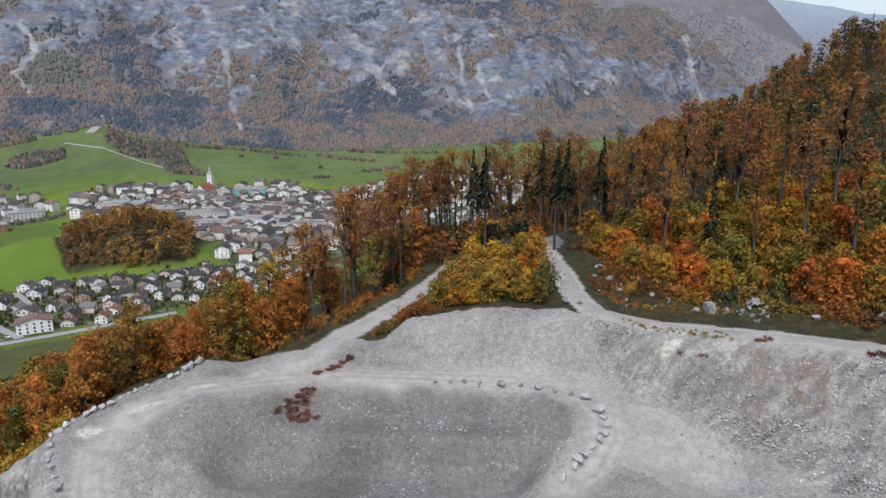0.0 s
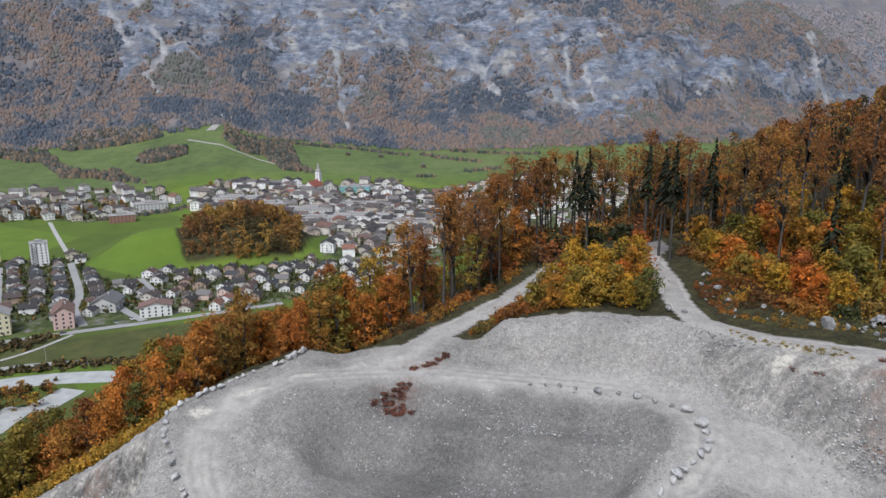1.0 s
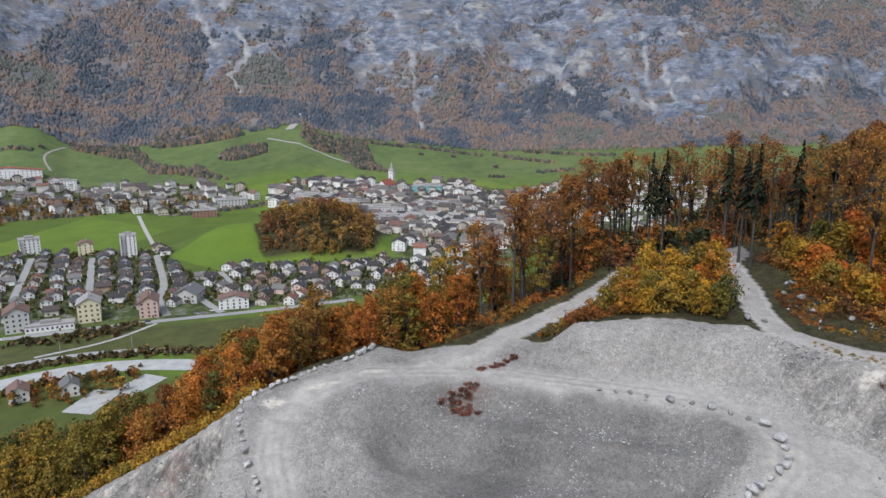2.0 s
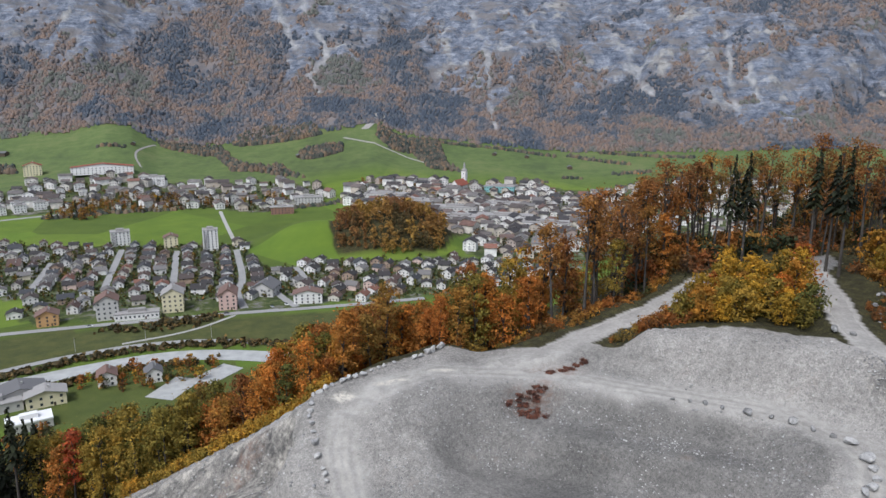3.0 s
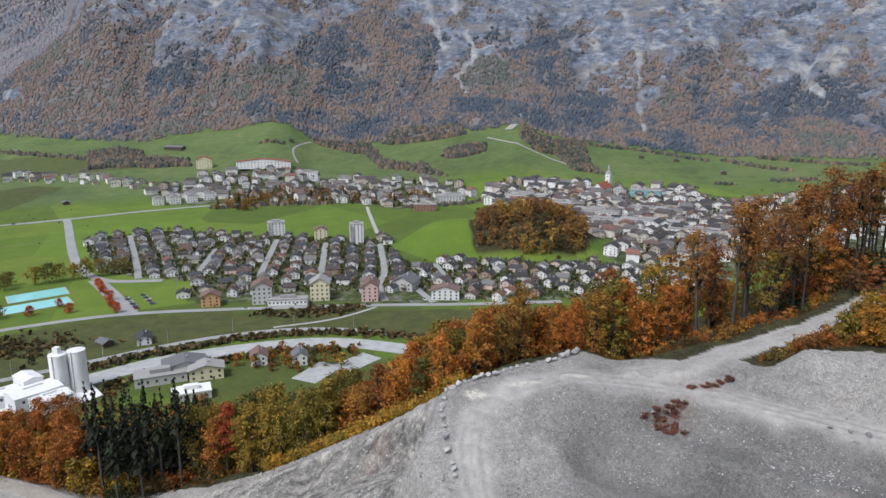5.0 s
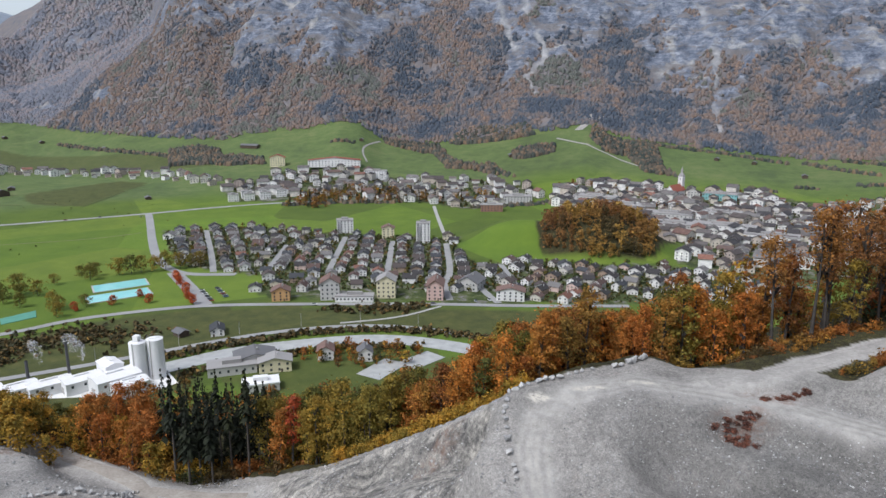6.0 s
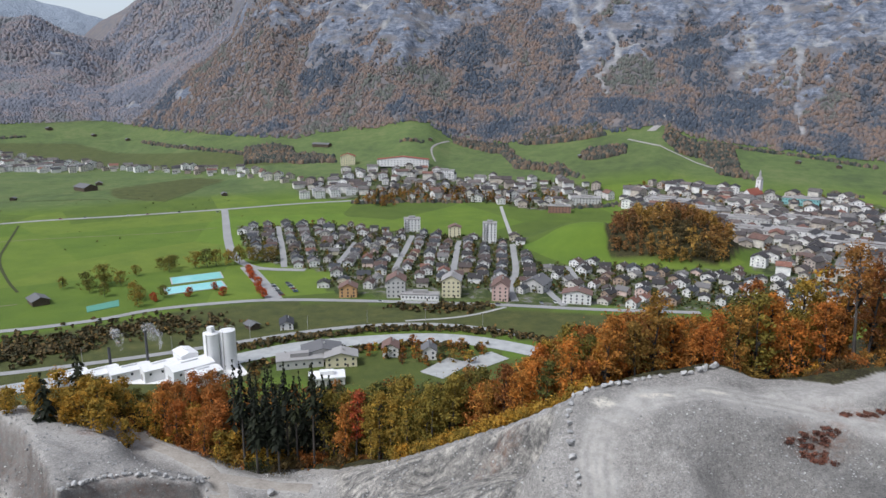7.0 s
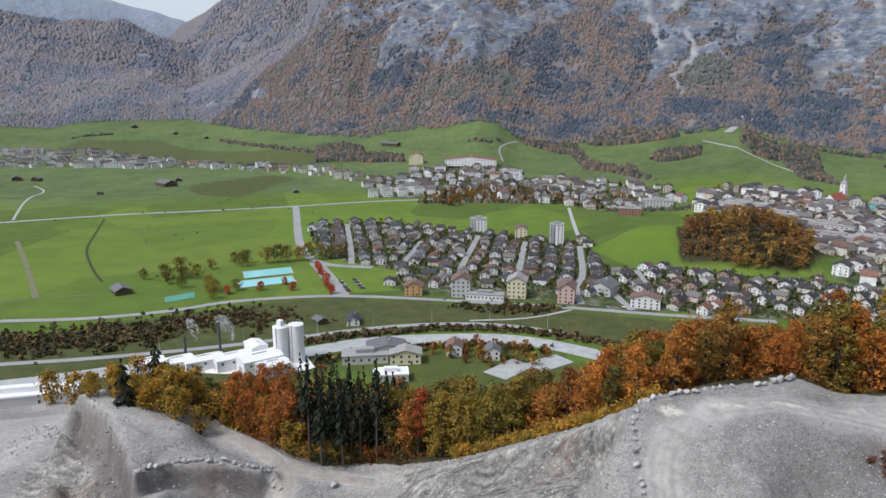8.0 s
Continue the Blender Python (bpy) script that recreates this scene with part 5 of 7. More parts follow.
# ---- houses ----
def box_faces(verts, x0, x1, y0, y1, z0, z1):
    b = len(verts)
    verts += [(x0, y0, z0), (x1, y0, z0), (x1, y1, z0), (x0, y1, z0), (x0, y0, z1), (x1, y0, z1), (x1, y1, z1), (x0, y1, z1)]
    return [tuple(b + i for i in f) for f in ((0, 3, 2, 1), (4, 5, 6, 7), (0, 1, 5, 4), (1, 2, 6, 5), (2, 3, 7, 6), (3, 0, 4, 7))]


def block_mesh(name, x0, x1, y0, y1, z0, z1):
    verts = []
    faces = box_faces(verts, x0, x1, y0, y1, z0, z1)
    return mesh_of(name, verts, faces)


def gable_shape(w, l, h, rise):
    """Walls with gables to the front and back."""
    a, b = w / 2, l / 2
    verts = [(-a, -b, -1), (a, -b, -1), (a, b, -1), (-a, b, -1), (-a, -b, h), (a, -b, h), (a, b, h), (-a, b, h), (0, -b, h + rise), (0, b, h + rise)]
    faces = [(0, 1, 5, 8, 4), (1, 2, 6, 5), (2, 3, 7, 9, 6), (3, 0, 4, 7), (5, 6, 9, 8), (4, 8, 9, 7)]
    return verts, faces


def roof_shape(w, l, h, rise, over=0.7, thick=0.3):
    a, b = w / 2 + over, l / 2 + over
    drop = over * rise / (w / 2)
    e, r = h - drop + 0.05, h + rise + 0.05
    verts = [(-a, -b, e), (0, -b, r), (a, -b, e), (-a, b, e), (0, b, r), (a, b, e)]
    verts += [(x, y, z + thick) for x, y, z in verts]
    faces = [(6, 7, 10, 9), (7, 8, 11, 10), (0, 3, 4, 1), (1, 4, 5, 2), (0, 1, 7, 6), (1, 2, 8, 7), (3, 9, 10, 4), (4, 10, 11, 5), (0, 6, 9, 3), (2, 5, 11, 8)]
    return verts, faces


WINDOW = block_mesh("window", -0.65, 0.65, -0.06, 0.06, -0.75, 0.75)
DOOR = block_mesh("door", -0.55, 0.55, -0.07, 0.07, 0, 2.1)
WINDOW.materials.append(GLASS)
DOOR.materials.append(WOOD)


def opening(name, mesh, parent, x, y, z, turn=0.0):
    ob = new(name, mesh)
    ob.parent = parent
    ob.matrix_local = pose(x, y, z, 0, 0, turn)
    return ob


def house(w, l, h, rise, label, wall=None, roof=None, group="", columns=2, storeys=2, chimney=True):
    """A gabled house with roof slabs, chimney, door and windows."""
    top = tagged(new("house"), label, "house", group)
    part("wall", mesh_of("wall", *gable_shape(w, l, h, rise)), wall or PLASTER, top)
    part("roof", mesh_of("roof", *roof_shape(w, l, h, rise)), roof or TILES, top)
    if chimney:
        part("chimney", block_mesh("chimney", w * 0.12, w * 0.12 + 0.8, l * 0.1, l * 0.1 + 0.8, h + rise * 0.5, h + rise + 1.1), CONCRETE, top)
    opening("door", DOOR, top, -w * 0.28, -l / 2, 0)
    for s in range(storeys):
        z = 1.6 + s * h / storeys
        for c in range(columns):
            x = (c + 0.5) / columns * w - w / 2
            if s or c:
                opening("window", WINDOW, top, x, -l / 2, z)
        opening("window", WINDOW, top, w / 2, -l * 0.2, z, 90)
        opening("window", WINDOW, top, -w / 2, l * 0.2, z, 90)
    return top


def block(w, l, h, rise, storeys, columns, label, wall, roof, flat=False, balconies=0, category="apartment block"):
    """A block of flats with rows of windows."""
    top = tagged(new("apartment_block"), label, category)
    if flat:
        part("wall", block_mesh("wall", -w / 2, w / 2, -l / 2, l / 2, -1, h), wall, top)
        part("roof", block_mesh("roof", -w / 2 - 0.3, w / 2 + 0.3, -l / 2 - 0.3, l / 2 + 0.3, h + 0.004, h + 0.8), roof, top)
        part("lift_house", block_mesh("lift_house", -w * 0.2, w * 0.2, -l * 0.2, l * 0.15, h + 0.8, h + 3.2), roof, top)
    else:
        part("wall", mesh_of("wall", *gable_shape(w, l, h, rise)), wall, top)
        part("roof", mesh_of("roof", *roof_shape(w, l, h, rise, 0.9, 0.4)), roof, top)
        part("chimney", block_mesh("chimney", 1, 2, -1, 0.2, h + rise * 0.6, h + rise + 1.4), CONCRETE, top)
    for s in range(storeys):
        z = h / storeys * (s + 0.55)
        for c in range(columns):
            opening("window", WINDOW, top, (c + 0.5) / columns * w - w / 2, -l / 2, z)
        for c in range(3 if columns else 0):
            opening("window", WINDOW, top, w / 2, (c + 0.5) / 3 * l - l / 2, z, 90)
        if balconies:
            b = part("balcony", block_mesh("balcony", -w / 2 + 0.5, -w / 2 + 4.5, -l / 2 - 1.3, -l / 2 - 0.01, z - 1.3, z - 0.3), CONCRETE, top)
    opening("door", DOOR, top, 0.2 * w, -l / 2 - 0.02, 0)
    return top


def put(top, x, y, turn, lift=0.0):
    top.matrix_world = pose(x, y, ground_z(x, y) + lift, 0, 0, turn)
    return top


def paint(name, colour, rough_=0.9):
    r, g, b = colour
    return speckled(name, [(0.3, (r * 0.88, g * 0.88, b * 0.88)), (0.7, colour)], 1.5, 0.15, rough_, 0.1)


DARK_ROOF, RED_ROOF, BROWN_ROOF, GREY_ROOF = paint("slate_roof", (0.16, 0.16, 0.165)), paint("red_roof", (0.3, 0.1, 0.07)), paint("brown_roof", (0.2, 0.13, 0.11)), paint("grey_roof", (0.34, 0.33, 0.32))
CREAM, PINK, OCHRE, LIGHT = paint("cream_wall", (0.74, 0.68, 0.47)), paint("pink_wall", (0.66, 0.47, 0.42)), paint("ochre_wall", (0.6, 0.36, 0.17)), paint("white_wall", (0.8, 0.79, 0.77))
GREYWALL, BRICK = paint("grey_wall", (0.55, 0.54, 0.52)), paint("brown_wall", (0.3, 0.17, 0.13))

put(block(15, 13, 21.5, 0, 8, 4, "white eight-storey tower block with flat roof", LIGHT, GREY_ROOF, True, 1, "tower block"), -168, 730, 12)
put(block(19, 14, 15, 0, 5, 5, "white five-storey flat-roofed tower block", LIGHT, GREY_ROOF, True, 1, "tower block"), -269, 762, 20)
put(block(14, 12, 11, 3, 4, 3, "cream four-storey house with brown roof", CREAM, BROWN_ROOF), -213, 748, 15)
put(block(15, 16, 14, 4.5, 4, 4, "grey apartment block with brown tiled gable roof", GREYWALL, BROWN_ROOF), -195, 512, 18)
put(block(15, 16, 14, 4.5, 4, 4, "cream apartment block with grey gable roof", CREAM, GREY_ROOF), -152, 526, 12)
put(block(13, 20, 12, 4.5, 4, 3, "pink apartment block with brown gable roof", PINK, BROWN_ROOF), -112, 530, 8)
put(block(18, 20, 7, 5, 2, 3, "grey hall with wide dark gable roof", GREYWALL, DARK_ROOF), -88, 562, -12)
put(block(14, 12, 8, 3.5, 3, 3, "ochre timber house with dark roof", OCHRE, BROWN_ROOF), -232, 500, 20)
put(block(22, 12, 8, 3, 3, 5, "white terrace of flats with brown roof", LIGHT, BROWN_ROOF), -52, 536, 3)
put(block(30, 9, 4.5, 0, 1, 10, "long low white garage row with dark bays", LIGHT, GREY_ROOF, True, 0, "garage row"), -173, 508, 12)
put(block(26, 16, 16, 5, 5, 6, "cream five-storey mansion with red roof above the village", CREAM, RED_ROOF, category="mansion"), -540, 1180, 20)
put(block(90, 18, 11, 5, 3, 16, "long white school wing with red roof", LIGHT, RED_ROOF, category="school"), -425, 1160, 14)
put(block(34, 16, 13, 0, 4, 8, "white hospital wing with flat roof", LIGHT, GREY_ROOF, True), -340, 1130, 10)
put(block(30, 14, 9, 0, 3, 7, "brown brick school building with flat roof", BRICK, GREY_ROOF, True, category="school"), -120, 940, 8)
put(block(40, 20, 9, 0, 3, 9, "grey concrete office building with flat roof", GREYWALL, GREY_ROOF, True, category="office"), -90, 1000, 8)
for x, y, turn in ((-506, 945, 32), (-487, 958, 32), (-468, 972, 32), (-500, 975, 32), (-478, 988, 32), (-450, 990, 30)):
    put(block(15, 12, 10, 0, 3, 4, "white cube-shaped block of flats beside the road", LIGHT, GREY_ROOF, True), x, y, turn)
for x, y, w, l, mat, label in ((62, 880, 50, 22, paint("blue_hall", (0.3, 0.45, 0.62)), "pale blue industrial hall with flat roof"),
                               (110, 850, 60, 24, GREYWALL, "grey industrial hall with flat roof"), (165, 850, 70, 20, LIGHT, "long white industrial hall"),
                               (205, 800, 55, 22, LIGHT, "white industrial hall beside the railway"), (110, 915, 60, 22, GREYWALL, "long grey works building"),
                               (175, 930, 50, 26, LIGHT, "white works building in the town"), (60, 960, 55, 25, GREYWALL, "grey works hall in the town"),
                               (20, 1000, 60, 24, GREYWALL, "grey flat-roofed works hall"), (194, 1045, 46, 16, paint("teal_hall", (0.25, 0.5, 0.5)), "teal-clad hall with flat roof")):
    put(block(w, l, 9, 0, 2, 12, label, mat, GREY_ROOF, True, category="industrial hall"), x, y, -18)


def church():
    top = tagged(new("church"), "white village church with red roof and onion-topped tower", "church")
    part("nave", mesh_of("nave", *gable_shape(15, 32, 11, 8)), LIGHT, top)
    part("roof", mesh_of("roof", *roof_shape(15, 32, 11, 8, 0.7, 0.4)), RED_ROOF, top)
    part("tower", block_mesh("tower", -3.5, 3.5, 13, 20, -1, 30), LIGHT, top)
    rings, faces = [], []
    for k, (z, rad) in enumerate(((30, 4.6), (32, 4.2), (34, 2.2), (36, 1.4), (38.5, 1.9), (40, 1.2), (44, 0.1))):
        rings += [(rad * math.cos(a * math.pi / 4 + 0.39), 16.5 + rad * math.sin(a * math.pi / 4 + 0.39), z) for a in range(8)]
        if k:
            faces += [(8 * k - 8 + a, 8 * k - 8 + (a + 1) % 8, 8 * k + (a + 1) % 8, 8 * k + a) for a in range(8)]
    part("spire", mesh_of("spire", rings, faces, True), GREY_ROOF, top)
    for z in (14, 20, 26):
        opening("window", WINDOW, top, 0, 12.99, z)
    for k in range(4):
        opening("window", WINDOW, top, 7.5, -11 + 7 * k, 6, 90)
        opening("window", WINDOW, top, -7.5, -11 + 7 * k, 6, 90)
    return top


put(church(), 132, 1046, -35)

HOMES = "houses of the residential quarter"
town = np.random.default_rng(5)
MODELS = [house(w, l, h, r, label, None, None, HOMES, c, s) for w, l, h, r, c, s, label in (
    (9.5, 11, 5.2, 2.6, 2, 2, "plastered two-storey house with shallow dark gable roof"), (11, 10, 4.4, 2.4, 3, 1, "low plastered bungalow with wide tiled roof"),
    (9, 12.5, 5.4, 3.2, 2, 2, "pale gabled family house with tiled roof and chimney"), (12, 11.5, 5.6, 3.0, 3, 2, "broad plastered house with brown tiled roof"))]
taken = []


def free(x, y, gap):
    return all((x - a)**2 + (y - b)**2 > gap * gap for a, b in taken)


RESERVED = [(-168, 730), (-269, 762), (-213, 748), (-195, 512), (-152, 526), (-112, 530), (-88, 562), (-232, 500), (-52, 536), (-173, 508), (-165, 512), (-181, 505)]
taken += RESERVED
first_use = set()


def place_house(x, y, turn):
    k = int(town.integers(len(MODELS)))
    m = pose(x, y, ground_z(x, y), 0, 0, turn)
    if k not in first_use:
        first_use.add(k)
        MODELS[k].matrix_world = m
    else:
        copy = copy_thing(MODELS[k], m)
        copy.scale = [town.uniform(0.78, 0.96)] * 3
    taken.append((x, y))


QUARTER = [(-475, 722), (-395, 770), (-290, 752), (-130, 745), (-128, 690), (-95, 640), (-45, 665), (20, 655), (80, 672), (118, 640), (171, 613), (155, 549), (40, 545), (-30, 530), (-60, 552), (-130, 548),
           (-255, 520), (-262, 512), (-272, 560), (-318, 572), (-372, 580), (-420, 640)]
road_samples = np.concatenate([along(s, 4)[0] for s in STREETS])
count = 0
for line in STREETS[:5]:
    p, d = along([(x, y) for x, y in line], 16.5)
    for (x, y), (dx, dy) in zip(p, d):
        for off in (-12, 12, -27.5, 27.5):
            hx, hy = x + dy * off + town.normal(0, 1.6), y - dx * off + town.normal(0, 1.8)
            if inside(np.array([hx]), np.array([hy]), QUARTER)[0] and free(hx, hy, 13.4) and np.min(np.hypot(*(road_samples - (hx, hy)).T)) > 8.5:
                place_house(hx, hy, math.degrees(math.atan2(dy, dx)) + (90 if town.random() < 0.6 else 0) + town.normal(0, 4))
                count += 1
for hx, hy in scatter(QUARTER, 14.2, 320, town):
    if count < 262 and free(hx, hy, 15) and np.min(np.hypot(*(road_samples - (hx, hy)).T)) > 8.5:
        place_house(hx, hy, (18 if hx < -100 else -22) + town.normal(0, 6) + 90 * (town.random() < 0.25))
        count += 1


for line in ([(-60, 566), (40, 575), (150, 565)], [(-70, 592), (40, 600), (160, 590)], [(-78, 618), (30, 626), (160, 612)], [(-85, 640), (20, 645), (110, 640)]):
    p, d = along(line, 15.0)
    for (x, y), (dx, dy) in zip(p, d):
        hx, hy = x + town.normal(0, 1.5), y + town.normal(0, 1.5)
        if free(hx, hy, 11.0) and np.min(np.hypot(*(road_samples - (hx, hy)).T)) > 7:
            place_house(hx, hy, math.degrees(math.atan2(dy, dx)) + 90 * (town.random() < 0.35) + town.normal(0, 5))


def house_stuff(name, places, label, turn, low=0.65, high=1.7):
    """Far houses, joined: walls, roofs and window rows."""
    walls, roofs, panes = ([], []), ([], []), ([], [])
    levels = land([p[0] for p in places], [p[1] for p in places])[0]
    for (x, y), level in zip(places, levels):
        w, l, h, r = town.uniform(9, 14), town.uniform(10, 18), town.uniform(5, 9.5), town.uniform(2.0, 3.4)
        m = pose(x, y, level, 0, 0, turn + town.normal(0, 12) + 90 * (town.random() < 0.4))
        m = m @ Matrix.Scale(town.uniform(low, high) ** 0.7 * 0.9, 4)
        pane = []
        pf = []
        for s in range(int(h // 2.7)):
            for c in range(3):
                x0 = (c + 0.5) / 3 * w - w / 2
                pf += box_faces(pane, x0 - 0.6, x0 + 0.6, -l / 2 - 0.06, -l / 2 + 0.06, 1.0 + 2.7 * s, 2.3 + 2.7 * s)
        for (vs, fs), (v, f) in ((walls, gable_shape(w, l, h, r)), (roofs, roof_shape(w, l, h, r)), (panes, (pane, pf))):
            fs += [tuple(len(vs) + i for i in q) for q in f]
            vs += [tuple(m @ Vector(q)) for q in v]
    top = tagged(part(name, mesh_of(name, *walls), FAR_PLASTER), label, "houses", kind="stuff")
    part("roofs", mesh_of("roofs", *roofs), FAR_TILES, top)
    part("windows", mesh_of("windows", *panes), GLASS, top)


FAR_PLASTER = island_tint("far_plaster", [(0.0, (0.82, 0.81, 0.8)), (0.5, (0.72, 0.7, 0.67)), (0.8, (0.58, 0.53, 0.46)), (1.0, (0.42, 0.34, 0.3))]).mat
FAR_TILES = island_tint("far_tiles", [(0.0, (0.055, 0.055, 0.06)), (0.4, (0.09, 0.075, 0.072)), (0.7, (0.18, 0.172, 0.168)), (0.85, (0.13, 0.09, 0.08)), (1.0, (0.24, 0.12, 0.09))]).mat
CENTRE = [(-36, 1097), (40, 1110), (126, 1085), (239, 1085), (310, 1010), (350, 955), (330, 800), (246, 690), (150, 650), (95, 690), (115, 760), (60, 830), (-41, 1000)]
UPPER = [(-561, 1017), (-522, 1133), (-339, 1150), (-175, 1139), (-79, 1095), (-60, 1025), (-160, 950), (-234, 1000), (-365, 975), (-507, 1000)]
house_stuff("town_centre_houses", scatter(CENTRE, 15.5, 330, town), "dense pale houses of the town centre", -20)
house_stuff("eastern_town_houses", scatter([(335, 800), (420, 700), (560, 820), (690, 960), (600, 1060), (420, 1060), (330, 1020), (355, 955)], 17, 250, town), "pale houses of the eastern town beyond the wood", -30, 0.4, 1.0)
house_stuff("upper_village_houses", scatter(UPPER, 18, 130, town), "white and cream houses of the upper village", 18)
for x, y, w, l, turn in ((-1601, 1192, 90, 26, 50), (-1250, 1075, 46, 16, 45), (-1190, 1100, 44, 16, 45), (-1157, 1125, 36, 16, 45), (-1123, 1150, 40, 16, 45), (-1480, 1150, 60, 20, 50)):
    put(block(w, l, 10, 0, 3, 8, "long white hall of the far village", LIGHT, GREY_ROOF, True, category="industrial hall"), x, y, turn)
house_stuff("far_village_houses", scatter([(-1684, 1196), (-1472, 1290), (-1144, 1215), (-1074, 1120), (-1420, 1002), (-1560, 1080)], 22, 110, town), "white houses of a far village", 45, 1.0, 1.8)
house_stuff("roadside_houses", scatter([(-1118, 1160), (-865, 1140), (-722, 1104), (-589, 1040), (-580, 1075), (-720, 1150), (-865, 1190), (-1118, 1215)], 20, 52, town), "scattered roadside houses at the village edge", 40)


def barn(w, l, h, r, label):
    top = tagged(new("barn"), label, "barn")
    part("wall", mesh_of("wall", *gable_shape(w, l, h, r)), WOOD, top)
    part("roof", mesh_of("roof", *roof_shape(w, l, h, r, 1.0, 0.3)), DARK_ROOF, top)
    part("gate", block_mesh("gate", -1.5, 1.5, -l / 2 - 0.08, -l / 2 + 0.05, 0, 3.0), WOOD, top)
    return top


for x, y, w, l, h, turn in ((-456, 410, 12, 16, 4, 60), (-884, 912, 22, 34, 6, 70), (-911, 970, 10, 14, 4, 40), (-638, 932, 8, 12, 3.5, 40), (-264, 408, 7, 9, 3.2, 60), (-1190, 868, 14, 20, 5, 50),
                            (-1154, 880, 12, 18, 5, 30), (-915, 803, 7, 9, 3.5, 30), (-657, 1310, 12, 40, 5, 80), (-1614, 1559, 14, 22, 5, 60), (-1460, 1556, 10, 16, 4, 60), (-1331, 1533, 10, 16, 4, 50),
                            (-1053, 1398, 10, 18, 4, 50), (-430, 1330, 7, 10, 3.5, 10), (-130, 1290, 8, 12, 4, 20), (350, 1210, 8, 12, 4, -10), (290, 1290, 7, 11, 3.5, -20), (230, 1300, 7, 11, 3.5, -20)):
    put(barn(w, l, h, w * 0.22, "weathered dark timber barn in the meadow"), x, y, turn)
put(house(9, 14, 4, 2.4, "small white house beside the riverside road"), -242, 417, 30)
put(block(19, 11, 6.5, 2.6, 2, 4, "cream two-storey house with grey hipped roof by the river", CREAM, GREY_ROOF, category="house"), -176, 366, 25)
put(house(10, 12, 6, 3, "white house with red-brown roof in the river bend", LIGHT, BROWN_ROOF), -153, 390, 20)
put(house(9, 10, 6, 3, "white house with dark roof in the river bend", LIGHT, DARK_ROOF), -128, 392, 20)
put(block(28, 14, 5, 0, 1, 6, "low grey workshop with grey flat roof", GREYWALL, GREY_ROOF, True, category="workshop"), -200, 358, 30)
put(block(20, 11, 4.5, 0, 1, 4, "low white-roofed workshop beside the factory", GREYWALL, WHITE_METAL, True, category="workshop"), -172, 338, 28)
put(block(24, 16, 6, 3, 2, 4, "grey workshop with dark pitched roof", GREYWALL, DARK_ROOF, category="workshop"), -192, 372, 30)


def utility_pole():
    top = tagged(new("utility_pole"), "slim grey utility pole beside the riverside road", "pole", "poles along the riverside road")
    part("mast", mesh_of("mast", *tube([(0, 0, -0.5), (0, 0, 5), (0, 0, 9.5)], [0.17, 0.14, 0.1], 8)), CONCRETE, top)
    part("crossarm", block_mesh("crossarm", -1.0, 1.0, -0.07, 0.07, 8.7, 8.9), WOOD, top)
    for x in (-0.85, 0.85):
        part("insulator", mesh_of("insulator", *tube([(x, 0, 8.9), (x, 0, 9.2)], [0.08, 0.05], 6)), GLASS, top)
    return top


first_pole = put(utility_pole(), -254, 389, 40)
for x, y, turn in ((-226, 418, 35), (-191, 442, 25), (-152, 457, 10), (-110, 460, 0), (-290, 355, 45), (-330, 322, 45)):
    copy_thing(first_pole, pose(x, y, ground_z(x, y), 0, 0, turn))


# ---- the lime works below the quarry ----
def drum(rad, z0, z1, cap, sides=28):
    ring = [(rad * math.cos(2 * math.pi * k / sides), rad * math.sin(2 * math.pi * k / sides)) for k in range(sides)]
    verts = [(x, y, z0) for x, y in ring] + [(x, y, z1) for x, y in ring] + [(x * 0.35, y * 0.35, z1 + cap) for x, y in ring]
    faces = [(i + s * sides, (i + 1) % sides + s * sides, (i + 1) % sides + (s + 1) * sides, i + (s + 1) * sides) for s in (0, 1) for i in range(sides)]
    return verts, faces + [tuple(range(2 * sides, 3 * sides))]


def silo(label, head):
    top = tagged(new("silo"), label, "silo", "white silos of the lime works")
    part("shell", mesh_of("shell", *drum(4.7, -1, 23, 0.8)), WHITE_METAL, top)
    for z in (8, 15.5, 22.9):
        part("hoop", mesh_of("hoop", *drum(4.76, z, z + 0.2, 0.01)), WHITE_METAL, top)
    part("ladder", block_mesh("ladder", -0.3, 0.3, -4.95, -4.8, 0, 23.5), CONCRETE, top)
    part("rail", mesh_of("rail", *tube([(4 * math.cos(a), 4 * math.sin(a), 24.6) for a in np.linspace(0, 6.28, 17)], [0.06] * 17, 4)), CONCRETE, top)
    if head:
        part("filter_house", block_mesh("filter_house", -1.6, 1.6, -1.6, 1.6, 23.7, 27), WHITE_METAL, top)
    return top


put(silo("tall white cylindrical silo with filter house on top", True), -246, 336, 0)
put(silo("tall white cylindrical silo beside its twin", False), -238.6, 341.6, 0, 0.6)


def works_hall(w, l, h, rise, label, wall=None):
    top = tagged(new("works_hall"), label, "factory hall")
    part("wall", mesh_of("wall", *gable_shape(w, l, h, rise)), wall or WHITE_METAL, top)
    part("roof", mesh_of("roof", *roof_shape(w, l, h, rise, 0.4, 0.25)), WHITE_METAL, top)
    part("gate", block_mesh("gate", -2, 2, -l / 2 - 0.08, -l / 2 + 0.04, 0, 4), CONCRETE, top)
    for k in range(3):
        opening("window", WINDOW, top, w / 2, -l / 3 + k * l / 3, h * 0.7, 90)
    part("vent", block_mesh("vent", -0.6, 0.6, -l * 0.2, l * 0.2, h + rise * 0.9, h + rise + 1.0), WHITE_METAL, top)
    return top


